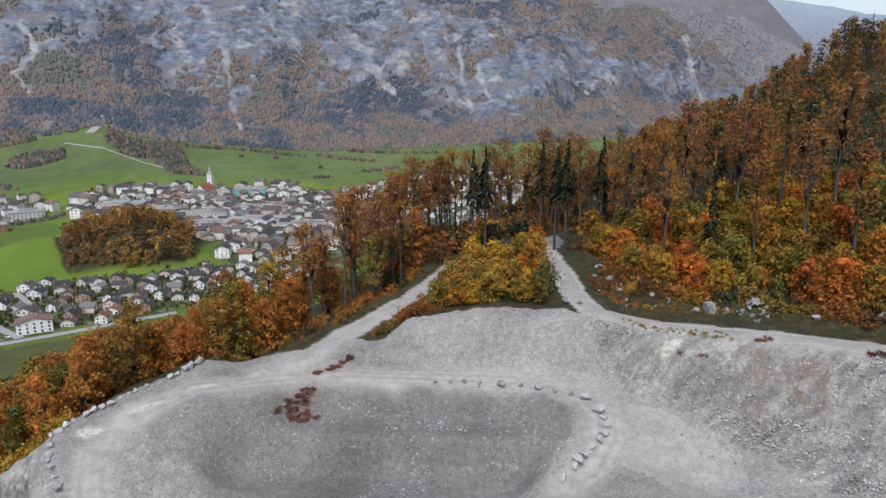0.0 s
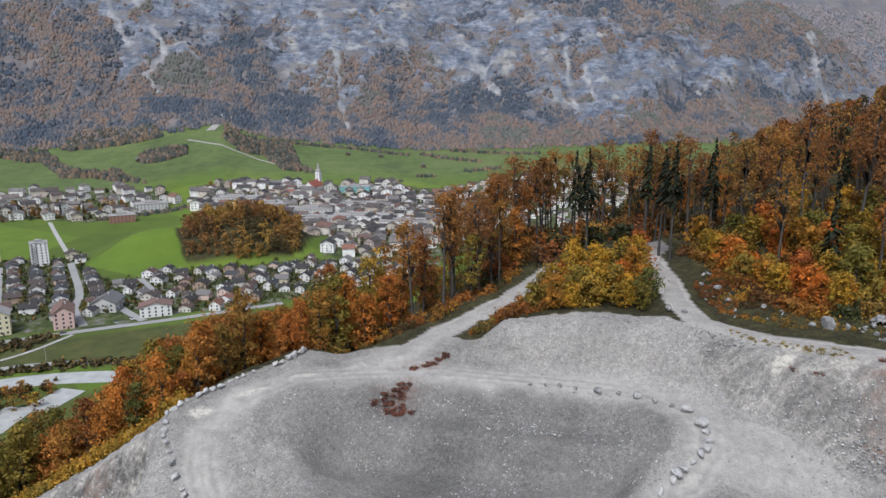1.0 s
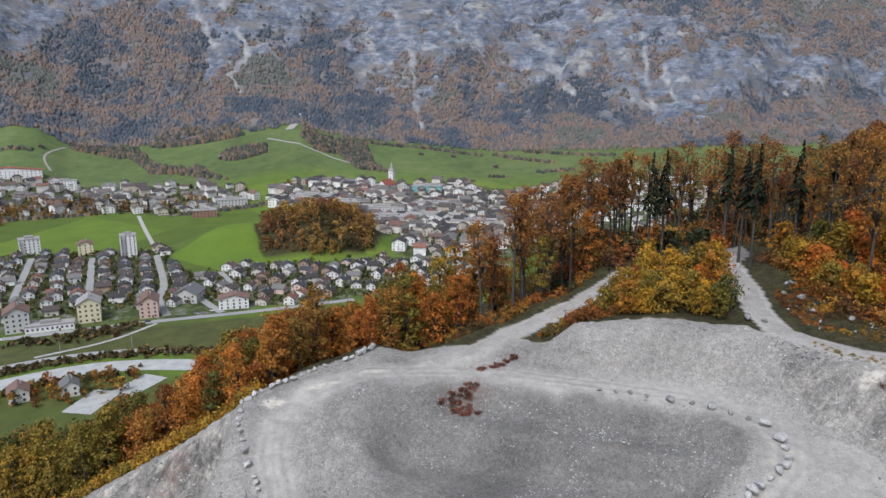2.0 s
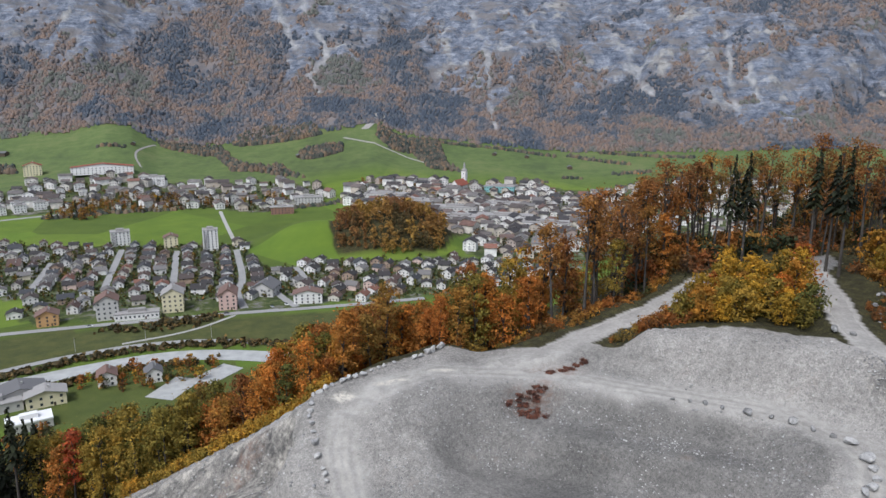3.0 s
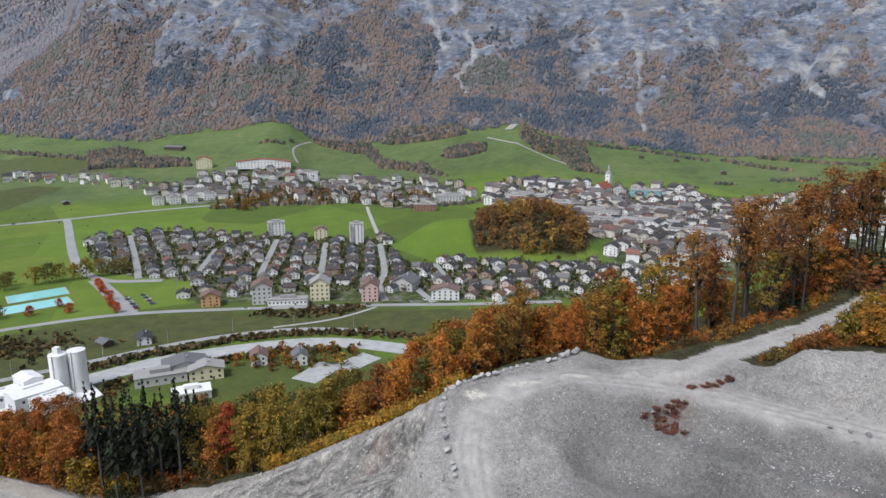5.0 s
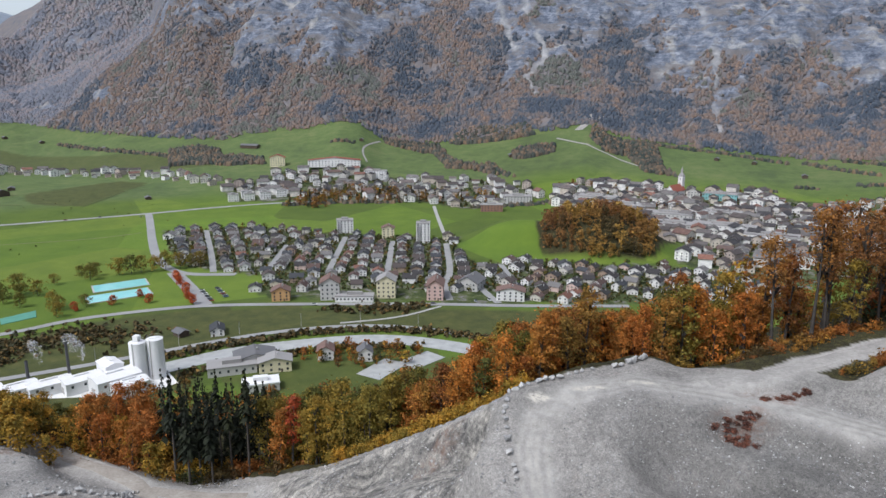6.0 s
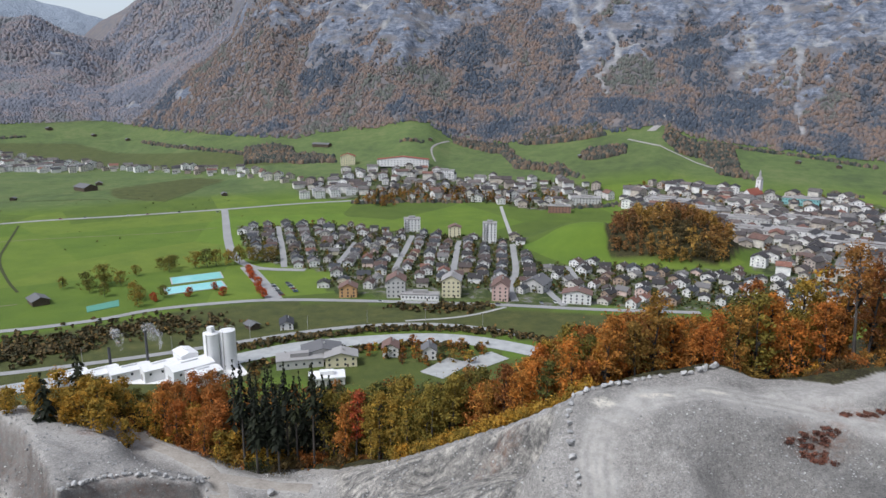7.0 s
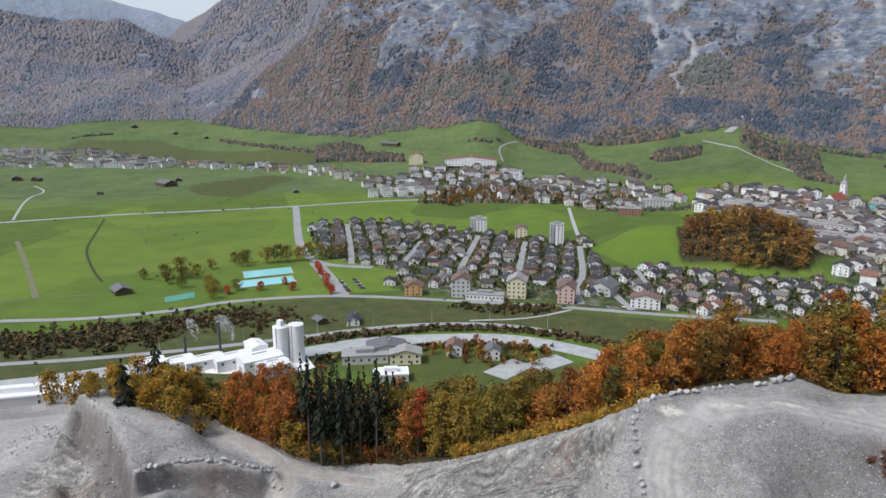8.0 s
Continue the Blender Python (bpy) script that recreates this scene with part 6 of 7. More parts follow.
tagged(slab("works_yard", [(-318, 276), (-312, 290), (-290, 300), (-232, 318), (-222, 336), (-240, 352), (-290, 330), (-322, 308), (-330, 290)], -0.5, 0.12, LIGHT), "pale dusty yard of the lime works", "yard", kind="structure")
for x, y, w, l, h, turn in ((-252, 322, 15, 24, 8.5, -32), (-270, 318, 12, 20, 7, -34), (-285, 311, 11, 22, 6, -36), (-262, 332, 10, 14, 11, 58), (-300, 304, 12, 20, 5, -34), (-314, 296, 10, 18, 5, -34), (-240, 318, 12, 18, 7, -32)):
    put(works_hall(w, l, h, 1.3, "white dust-covered lime works hall"), x, y, turn)
stack = tagged(new("chimney_stack"), "slender dark steel chimney of the lime works", "chimney")
part("pipe", mesh_of("pipe", *tube([(0, 0, -1), (0, 0, 14), (0, 0, 27)], [0.9, 0.8, 0.7], 14)), paint("dark_steel", (0.08, 0.08, 0.085), 0.6), stack)
part("collar", mesh_of("collar", *drum(1.1, 26, 26.6, 0.1, 14)), CONCRETE, stack)
put(stack, -281, 322, 0)
stack = tagged(new("chimney_stack"), "short dark roof chimney of the lime works", "chimney")
part("pipe", mesh_of("pipe", *tube([(0, 0, -1), (0, 0, 9), (0, 0, 14)], [0.9, 0.9, 0.8], 14)), paint("dark_sheet", (0.08, 0.08, 0.085), 0.6), stack)
put(stack, -305, 318, 0)
put(block(46, 11, 4, 0, 1, 0, "long low crushing shed with pale sheet roof", GREYWALL, WHITE_METAL, True, category="shed"), -272, 186, 36)
put(block(8, 7, 9, 0, 2, 2, "blue crusher tower at the quarry foot", paint("blue_sheet", (0.22, 0.3, 0.45), 0.6), GREY_ROOF, True, category="crusher"), -236, 192, 38)


# ---- cars ----
CAR_PAINT = object_tint("car_paint", [(0.0, (0.75, 0.75, 0.75)), (0.3, (0.08, 0.08, 0.09)), (0.55, (0.35, 0.36, 0.38)), (0.75, (0.3, 0.03, 0.03)), (0.88, (0.05, 0.1, 0.25))], 0.35, 1.0)


def car():
    top = tagged(new("car"), "small car on the valley road", "car", "cars in the valley")
    verts = [(x, y, z) for y in (-0.85, 0.85) for x, z in ((-2.1, 0.35), (2.1, 0.35), (2.15, 0.75), (1.2, 0.95), (-2.0, 1.0))]
    part("body", mesh_of("body", verts, [(0, 1, 2, 3, 4), (9, 8, 7, 6, 5)] + [(i, i + 5, (i + 1) % 5 + 5, (i + 1) % 5) for i in range(5)]), CAR_PAINT, top)
    verts = [(x, y * s, z) for y in (-1, 1) for x, z, s in ((-1.9, 1.0, 0.8), (1.1, 0.95, 0.8), (0.4, 1.45, 0.65), (-1.5, 1.45, 0.65))]
    part("cabin", mesh_of("cabin", verts, [(0, 1, 2, 3), (7, 6, 5, 4)] + [(i, i + 4, (i + 1) % 4 + 4, (i + 1) % 4) for i in range(4)]), GLASS, top)
    for x in (-1.35, 1.35):
        for y in (-0.85, 0.85):
            part("wheel", mesh_of("wheel", *tube([(x, y - 0.1, 0.32), (x, y + 0.1, 0.32)], [0.32, 0.32], 10)), GREY_ROOF, top)
    return top


first_car = put(car(), -700, 716, 36, 0.2)
for x, y, turn in ((-722, 698, 38), (-660, 747, 36), (-640, 760, 36), (-610, 786, 37), (-560, 800, 55), (-110, 511, 10), (-118, 509, 10), (-150, 503, 10), (-200, 490, 12), (-78, 523, -60), (-68, 528, -60),
                   *[(-306 + 3.2 * k, 508 - 3.5 * k, 40) for k in range(8)], *[(-297 + 3.2 * k, 517 - 3.5 * k, 40) for k in range(7)]):
    copy_thing(first_car, pose(x, y, ground_z(x, y) + 0.35, 0, 0, turn))


# ---- hedges, garden shrubs, valley trees and far woods ----
def ball(sub):
    bm = bmesh.new()
    bmesh.ops.create_icosphere(bm, subdivisions=sub, radius=1.0)
    v = np.array([p.co[:] for p in bm.verts])
    f = np.array([[p.index for p in q.verts] for q in bm.faces])
    bm.free()
    return v, f


ROUND, COARSE = ball(2), ball(1)


def clumps(name, x, y, size, material, label, tall=0.9, shape=COARSE, seed=1, category="shrubs", sink=0.25, parent=None):
    """Many lumpy crowns of uneven outline in one mesh."""
    rng = np.random.default_rng(seed)
    x, y = np.asarray(x, float), np.asarray(y, float)
    n = len(x)
    v, f = shape
    z = land(x, y)[0]
    s = size if np.ndim(size) else np.full(n, size)
    a = rng.uniform(0, 6.28, n)
    bump = 1 + rng.uniform(-0.38, 0.38, (n, len(v)))
    p = v[None] * bump[..., None]
    p = np.stack([p[..., 0] * np.cos(a)[:, None] - p[..., 1] * np.sin(a)[:, None], p[..., 0] * np.sin(a)[:, None] + p[..., 1] * np.cos(a)[:, None], p[..., 2]], -1)
    high = tall * rng.uniform(0.75, 1.35, n)
    p = p * np.stack([s, s, s * high], -1)[:, None, :]
    p = p + np.stack([x, y, z + s * high * (1 - sink)], -1)[:, None, :]
    faces = (f[None] + (np.arange(n) * len(v))[:, None, None]).reshape(-1, 3)
    return tagged(part(name, mesh_from_arrays(name, p.reshape(-1, 3), faces, shape is COARSE), material, parent), label, category, kind="stuff")


def thicket(name, x, y, size, material, label, tall=0.9, count=8, seed=1, category="shrubs", level=0.0):
    """Many ragged crowns of small leafy sprays in one mesh."""
    rng = np.random.default_rng(seed)
    x, y = np.asarray(x, float), np.asarray(y, float)
    s = size if np.ndim(size) else np.full(len(x), size)
    n = len(x) * count
    z = land(x, y)[0]
    own = np.repeat(s, count)
    way = rng.normal(0, 1, (n, 3))
    way /= np.linalg.norm(way, axis=1)[:, None]
    way[:, 2] = np.abs(way[:, 2]) * 1.2 - 0.15
    at = np.stack([np.repeat(x, count), np.repeat(y, count), np.repeat(z + 0.45 * s * tall, count)], -1)
    at += way * own[:, None] * (0.75, 0.75, 0.8 * tall) * rng.uniform(0.55, 1.1, (n, 1))
    flat = way * (1 - level) + rng.normal(0, 0.55, (n, 3)) + (0, 0, 1.6 * level)
    flat /= np.linalg.norm(flat, axis=1)[:, None]
    u = np.cross(flat, rng.normal(0, 1, (n, 3)))
    u /= np.linalg.norm(u, axis=1)[:, None]
    v = np.cross(flat, u)
    a = (own * rng.uniform(0.42, 0.72, n))[:, None]
    b = a * rng.uniform(0.6, 0.95, (n, 1))
    verts = np.stack([at - a * u, at - b * v - 0.2 * a * flat, at + a * u, at + b * v - 0.2 * a * flat], 1).reshape(-1, 3)
    return tagged(part(name, mesh_from_arrays(name, verts, np.arange(n * 4).reshape(-1, 4)), material), label, category, kind="stuff")


def along_line(points, apart, wide, rng):
    p, d = along(points, apart)
    return p + rng.normal(0, wide, p.shape)


gr = np.random.default_rng(77)
ALL_TAKEN = np.array(taken)
gx, gy = np.array(scatter(QUARTER, 4.2, 1900, gr, lambda x, y: np.min(np.hypot(*(road_samples - (x, y)).T)) > 4 and np.min((ALL_TAKEN[:, 0] - x)**2 + (ALL_TAKEN[:, 1] - y)**2) > 42)).T
thicket("garden_shrubs", gx, gy, gr.uniform(0.9, 2.4, len(gx)), SHRUB, "dark hedges and autumn shrubs in the gardens", 0.9, 8, 2)
cx, cy = np.array(scatter(CENTRE, 8, 420, gr) + scatter(UPPER, 7, 420, gr)).T
thicket("village_shrubs", cx, cy, gr.uniform(1.4, 3.6, len(cx)), SHRUB, "trees and shrubs between the village houses", 1.2, 9, 3)
bank = [along_line([(-500, 240), (-431, 290), (-390, 322), (-350, 376), (-325, 400), (-290, 400)], 0.34, 13.0, gr), along_line([(-253, 366), (-230, 392), (-190, 422), (-146, 443), (-100, 447), (-50, 440)], 0.7, 2.4, gr),
        along_line([(-500, 240), (-425, 290), (-380, 318), (-345, 345)], 0.36, 10.0, gr), along_line([(-228, 340), (-205, 372), (-170, 392), (-135, 412), (-100, 416)], 1.2, 2.4, gr),
        along_line([(-185, 478), (-150, 486), (-115, 498)], 1.0, 5.0, gr), along_line([(-160, 492), (-115, 503)], 1.0, 3.0, gr)]
bx, by = np.concatenate(bank).T
thicket("riverbank_bushes", bx, by, gr.uniform(1.2, 3.0, len(bx)), BANK, "brown and dark green bushes along the river bank", 1.0, 10, 4)
HEDGE_LINES = [[(61, 1397), (128, 1394), (182, 1374), (275, 1344), (342, 1308)], [(378, 1323), (412, 1260), (456, 1213)], [(445, 1332), (497, 1272), (585, 1219)], [(410, 1136), (464, 1135)], [(-1265, 1510), (-1136, 1440), (-988, 1354), (-825, 1288)],
               [(-1662, 1392), (-1602, 1470)], [(-477, 1304), (-435, 1303)], [(-168, 1255), (-140, 1188), (-118, 1156)], [(318, 1136), (342, 1123)], [(249, 1115), (282, 1102)], [(-420, 930), (-340, 960), (-260, 985)], [(-150, 960), (-90, 975), (-40, 990)]]
hx, hy = np.concatenate([along_line(h, 1.5, 3.4, gr) for h in HEDGE_LINES]).T
HEDGES = (hx, hy, gr.uniform(1.8, 4.6, len(hx)))
mx, my = gr.uniform(-850, -450, 60), gr.uniform(560, 900, 60)
pick = (np.abs(my - np.interp(mx, [-840, -734, -563, -492], [583, 690, 822, 898])) > 8)
thicket("meadow_bushes", mx[pick], my[pick], gr.uniform(0.5, 1.4, pick.sum()), SHRUB, "single small bushes in the meadows", 1.0, 8, 6)

VALLEY_TREES = Kind("lime_tree", broadleaf(150, 11, 4.8, 0.15, 40, 14, 0.55, 4), GREEN, "round yellow-green tree beside the pool lawn", group="trees round the pool")
RED_TREES = Kind("red_maple", broadleaf(151, 7.5, 3.0, 0.2, 40, 14, 0.5, 4), RED, "round red-leaved maple along the car park", group="red maples of the car park")
for x, y, s in ((-430, 470, 0.9), (-440, 462, 0.8), (-420, 520, 1.0), (-406, 540, 1.1), (-392, 552, 1.1), (-382, 558, 1.0), (-365, 572, 1.1), (-352, 585, 1.0), (-440, 500, 0.7), (-395, 445, 0.9), (-385, 440, 0.8), (-372, 452, 0.7), (-420, 440, 0.8), (-375, 425, 0.8), (-440, 445, 0.8), (-452, 455, 1.0), (-447, 470, 1.2), (-470, 448, 0.7), (-398, 546, 1.2), (-376, 566, 1.2), (-358, 580, 0.9), (-425, 532, 0.9), (-433, 525, 0.8)):
    VALLEY_TREES.plant(x, y, 1.3 * s, x)
for x, y in ((-350, 540), (-341, 530), (-333, 520), (-318, 503), (-310, 492), (-302, 482), (-294, 474), (-345, 482), (-330, 470), (-355, 460), (-372, 440)):
    RED_TREES.plant(x, y, gr.uniform(0.85, 1.1), x)
for x, y, s in ((-390, 1000, 0.9), (-300, 1010, 0.8), (-250, 1010, 0.9), (-200, 1000, 0.7), (-410, 970, 0.8), (-398, 975, 0.7), (-385, 980, 0.8), (-170, 985, 0.8), (-350, 1020, 0.6)):
    SPRUCES[2].plant(x, y, s, x)
vt = scatter([(-430, 955), (-350, 950), (-230, 990), (-120, 1000), (-130, 1060), (-300, 1050), (-420, 1000)], 9, 80, gr) + scatter(CENTRE, 16, 120, gr)
qt = [(x, y) for x, y in scatter(QUARTER, 13, 150, gr, lambda x, y: np.min((ALL_TAKEN[:, 0] - x)**2 + (ALL_TAKEN[:, 1] - y)**2) > 60 and np.min(np.hypot(*(road_samples - (x, y)).T)) > 5)]
SMALL = [broadleaf(164 + k, 8, 3.0, 0.05, 24, 6, 0.75, 2, 4) for k in range(3)]
stand("garden_trees", qt, SMALL, GARDEN, "green and yellow garden trees between the houses", 0.55, 1.0)
bend = scatter([(-165, 378), (-130, 375), (-85, 395), (-100, 412), (-140, 408), (-172, 390)], 7, 26, gr, lambda x, y: all(math.dist((x, y), p) > 9 for p in ((-153, 390), (-128, 392), (-110, 378), (-94, 396))))
stand("river_bend_trees", bend, SMALL, MIXED, "orange and green trees in the river bend gardens", 0.6, 1.1)
stand("village_trees", vt, [broadleaf(160 + k, 10, 3.6, 0.1, 26, 6, 0.8, 2, 4) for k in range(3)], MIXED, "yellow and brown autumn trees in the village", 0.6, 1.0)


village_wood = scatter([(-414, 915), (-365, 908), (-330, 985), (-225, 975), (-215, 1030), (-300, 1062), (-400, 1000)], 6.5, 90, gr, lambda x, y: np.min((ALL_TAKEN[:, 0] - x)**2 + (ALL_TAKEN[:, 1] - y)**2) > 50)
stand("village_wood", village_wood[::3], [spruce(190, 17, 3.2, 0.05, 14, 6)], NEEDLES, "dark conifers in the park of the upper village", 0.7, 1.15)
stand("village_park_trees", [p for k, p in enumerate(village_wood) if k % 3], [broadleaf(167 + k, 12, 4.0, 0.08, 26, 7, 0.85, 2, 4) for k in range(2)], MIXED, "orange and brown park trees of the upper village", 0.7, 1.2)


def canopy(name, x, y, size, material, label, seed=1, tall=1.0):
    """Many rounded, uneven crowns, close together, in one mesh."""
    rng = np.random.default_rng(seed)
    n, sides = len(x), 5
    z = land(x, y)[0]
    turn = rng.uniform(0, 6.28, n)[:, None] + np.arange(sides) * 2 * np.pi / sides
    rings = []
    for wide, low, high in ((1.0, -0.5, 0.1), (0.78, 0.65, 1.05)):
        far = wide * size[:, None] * rng.uniform(0.7, 1.25, (n, sides))
        lift = size[:, None] * rng.uniform(low, high, (n, sides)) * (tall if low > 0 else 1.0)
        rings.append(np.stack([x[:, None] + far * np.cos(turn), y[:, None] + far * np.sin(turn), z[:, None] + lift], -1))
    tip = np.stack([x + rng.normal(0, 0.2, n) * size, y + rng.normal(0, 0.2, n) * size, z + tall * size * rng.uniform(1.15, 1.75, n)], -1)
    verts = np.concatenate([*rings, tip[:, None]], 1).reshape(-1, 3)
    k = np.arange(sides)
    after = (k + 1) % sides
    faces = np.concatenate([np.stack([k, after, k + sides], -1), np.stack([after, after + sides, k + sides], -1), np.stack([k + sides, after + sides, np.full(sides, 2 * sides)], -1)])
    faces = (faces[None] + (np.arange(n) * (2 * sides + 1))[:, None, None]).reshape(-1, 3)
    return tagged(part(name, mesh_from_arrays(name, verts, faces, True), material), label, "forest", kind="stuff")


tagged(canopy("field_hedges", *HEDGES, HEDGE, "brown hedgerow trees between the fields", 5), "brown hedgerow trees between the fields", "hedge", kind="stuff")


# small woods on the fans above the town
FAN_WOODS = [[(-277, 1438), (-264, 1466), (-196, 1481), (-112, 1466), (-98, 1429), (-165, 1412), (-210, 1414), (-256, 1415)],
             [(-412, 1424), (-329, 1437), (-289, 1407), (-231, 1267), (-165, 1233), (-137, 1160), (-192, 1213), (-239, 1229), (-288, 1350), (-398, 1396)],
             [(-132, 1311), (-114, 1343), (-54, 1339), (-52, 1291), (-97, 1266), (-123, 1270)],
             [(17, 1430), (72, 1384), (133, 1382), (132, 1207), (157, 1174), (101, 1196), (78, 1288), (36, 1298), (11, 1362)],
             [(-814, 1282), (-730, 1246), (-691, 1266), (-595, 1236), (-573, 1198), (-705, 1200), (-782, 1228)], [(-849, 1328), (-801, 1343), (-726, 1308), (-661, 1214), (-773, 1206)]]
fan = np.concatenate([np.array(scatter(poly, 4.6, 420, gr)) for poly in FAN_WOODS])
canopy("fan_woods", fan[:, 0], fan[:, 1], gr.uniform(2.8, 5.6, len(fan)), FAN_WOOD, "small dark brown woods on the meadow slopes", 12, 1.2)


def mountain_wood():
    """Crowns over the mountain slopes, leaving the cliffs bare."""
    rng = np.random.default_rng(9)
    n = 104000
    az = np.radians(rng.uniform(-58, 58, n))
    r = np.interp(np.degrees(az), FOOT_AT, FOOT_FAR) - 60 + 600 * rng.random(n)**1.05
    away = rng.random(n) < 0.18
    r = np.where(away, rng.uniform(2250, 3400, n), r)
    az = np.where(away, np.radians(rng.uniform(33, 58, n)), az)
    x, y = -r * np.sin(az), r * np.cos(az)
    z, cliff, q = far_height(x, y)
    keep = (q > 3) & (rng.random(n) > cliff * 1.02) & (screes(x, y) < 0.3) & (rough(x, y, 90, 3, 55) > -0.75 + 0.3 * rng.random(n))
    x, y, r = x[keep], y[keep], r[keep]
    return x, y, rng.uniform(2.2, 5.0, len(x)) * np.where(r > 2420, 1.8, 1.0)


wx, wy, ws = mountain_wood()
beyond = np.hypot(wx, wy) > 2200
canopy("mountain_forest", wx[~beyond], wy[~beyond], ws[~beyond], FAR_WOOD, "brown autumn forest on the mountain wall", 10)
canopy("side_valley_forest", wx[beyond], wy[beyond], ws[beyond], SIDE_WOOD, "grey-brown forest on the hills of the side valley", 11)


# ---- the quarry: tracks, boulders, loose stones, scrub ----
for name, width, label in (("up_track", 4.0, "pale gravel haul track climbing to the col"), ("right_track", 4.4, "grey gravel track along the wood edge"), ("low_track", 5.0, "brownish gravel track at the foot of the scree"), ("foot_track", 4.5, "brownish gravel spur below the scree")):
    strip("track", QUARRY[name], width, BROWN_TRACK if "brown" in label else TRACK, label, 0.1, 1.5, "gravel track", 7, 0.3)


def boulder_mesh(seed, flat, stone=ROCK):
    """A broken block of limestone with blunt edges."""
    rng = np.random.default_rng(seed)
    bm = bmesh.new()
    bmesh.ops.create_icosphere(bm, subdivisions=2, radius=0.56)
    cuts = rng.normal(0, 1, (9, 3))
    cuts /= np.linalg.norm(cuts, axis=1)[:, None]
    reach = rng.uniform(0.26, 0.44, 9)
    for v in bm.verts:
        p = np.array(v.co)
        for c, d in zip(cuts, reach):
            p = p - max(0.0, p @ c - d) * c
        v.co = Vector(p * (1.25, 1.0, flat) * (1 + rng.normal(0, 0.015)))
    data = bpy.data.meshes.new("boulder")
    bm.to_mesh(data)
    bm.free()
    data.materials.append(stone)
    return data


BOULDERS = [boulder_mesh(200 + k, f) for k, f in enumerate((1.0, 1.15, 0.9, 1.05, 0.95, 1.2))]
GREYS = [boulder_mesh(210 + k, f, GREY_ROCK) for k, f in enumerate((1.0, 0.85, 1.1, 0.95))]
rk = np.random.default_rng(31)


def boulder(x, y, size, label, group=""):
    models = GREYS if any(word in label for word in ("heap", "weeds", "wood edge", "lower floor", "bench")) else BOULDERS
    ob = tagged(new("boulder", models[int(rk.integers(len(models)))]), label, "boulder", group)
    ob.matrix_world = pose(x, y, ground_z(x, y) + 0.4 * size, rk.uniform(-12, 12), rk.uniform(-12, 12), rk.uniform(0, 360))
    ob.scale = (size * rk.uniform(0.85, 1.2), size * rk.uniform(0.85, 1.15), size * rk.uniform(0.8, 1.1))
    return ob


def boulder_row(points, apart, low, high, label, group, wander=0.25):
    p, d = along(points, apart)
    for x, y in p:
        if rk.random() < 0.96:
            boulder(x + rk.normal(0, wander), y + rk.normal(0, wander), rk.uniform(low, high), label, group)


for x, y, size in ((51.2, 108.0, 0.8), (53.8, 106.7, 0.8), (56.0, 105.6, 1.1), (58.2, 103.8, 0.9), (61.4, 101.4, 1.7), (64.4, 99.5, 1.0), (66.8, 97.3, 1.7), (68.6, 94.8, 1.1), (70.2, 92.3, 1.1)):
    boulder(x, y, size * 0.88, "grey limestone block at the edge of the bench", "blocks along the bowl edge")
for x, y, size in ((71.6, 90.0, 1.6), (71.2, 85.8, 2.2), (70.6, 83.7, 1.3), (69.8, 81.8, 1.2), (68.1, 80.6, 1.5), (66.7, 79.8, 1.5), (65.3, 79.7, 1.2), (63.4, 79.3, 1.7), (62.0, 79.1, 2.1), (61.2, 78.5, 1.4), (59.3, 78.7, 1.3)):
    boulder(x, y, size * 0.9, "large pale limestone block along the bend", "blocks along the bowl edge")
boulder_row([(13.5, 133.2), (7.6, 128.2), (0.2, 124.6), (-5.2, 122.4), (-10.6, 119.2)], 1.5, 0.65, 1.35, "pale limestone block on the quarry rim", "blocks along the rim")
boulder_row([(-11.2, 118.4), (-11.8, 112.6), (-10.3, 107), (-7.8, 99.9)], 1.4, 0.75, 1.25, "pale limestone block beside the rim track", "blocks along the rim")
boulder_row([(-119.8, 106), (-118.2, 113.6), (-113, 119.5), (-108.6, 122.4), (-99.2, 129)], 1.25, 0.75, 1.3, "pale block on the rim of the hollow", "blocks round the hollow", 0.35)
boulder_row([(-101.5, 134), (-104, 131), (-100, 127.5), (-95.5, 127.5)], 1.5, 0.7, 1.2, "pale block beside the lower track", "blocks round the hollow", 0.35)
boulder_row([(-178, 133), (-190, 140), (-205, 148)], 3.0, 0.8, 1.5, "grey block on the lower quarry floor", "blocks on the lower floor", 0.5)
for x, y, size in ((102.5, 92.5, 2.6), (101, 94.6, 1.2), (104.5, 90.2, 1.3), (120.8, 70.8, 2.2), (113.8, 78.4, 1.6), (98.4, 104, 1.1), (97, 112, 1.0), (99, 118, 1.3), (94.5, 107, 0.9), (82.9, 112.3, 1.5), (84.6, 109.6, 1.0), (117.6, 76.2, 1.2), (99.6, 124, 0.9)):
    boulder(x, y, size, "pale limestone block in the weeds beside the track")
for k in range(70):
    a, d = rk.uniform(0, 6.28), abs(rk.normal(0, 1.4))
    ob = boulder(108.5 + 1.5 * d * math.cos(a), 87.3 + d * math.sin(a), rk.uniform(0.4, 0.95), "broken grey rock in a heap beside the track", "heap of broken rock")
    ob.location.z += max(0.0, 1.7 - 0.8 * d)
for k in range(40):
    x, y = 112 + rk.normal(0, 3.4), 129 + rk.normal(0, 1.5)
    boulder(x, y, rk.uniform(0.4, 1.0), "grey rock lying at the wood edge", "rocks at the wood edge")
boulder(-84, 133, 1.7, "white limestone block beside the lower track")


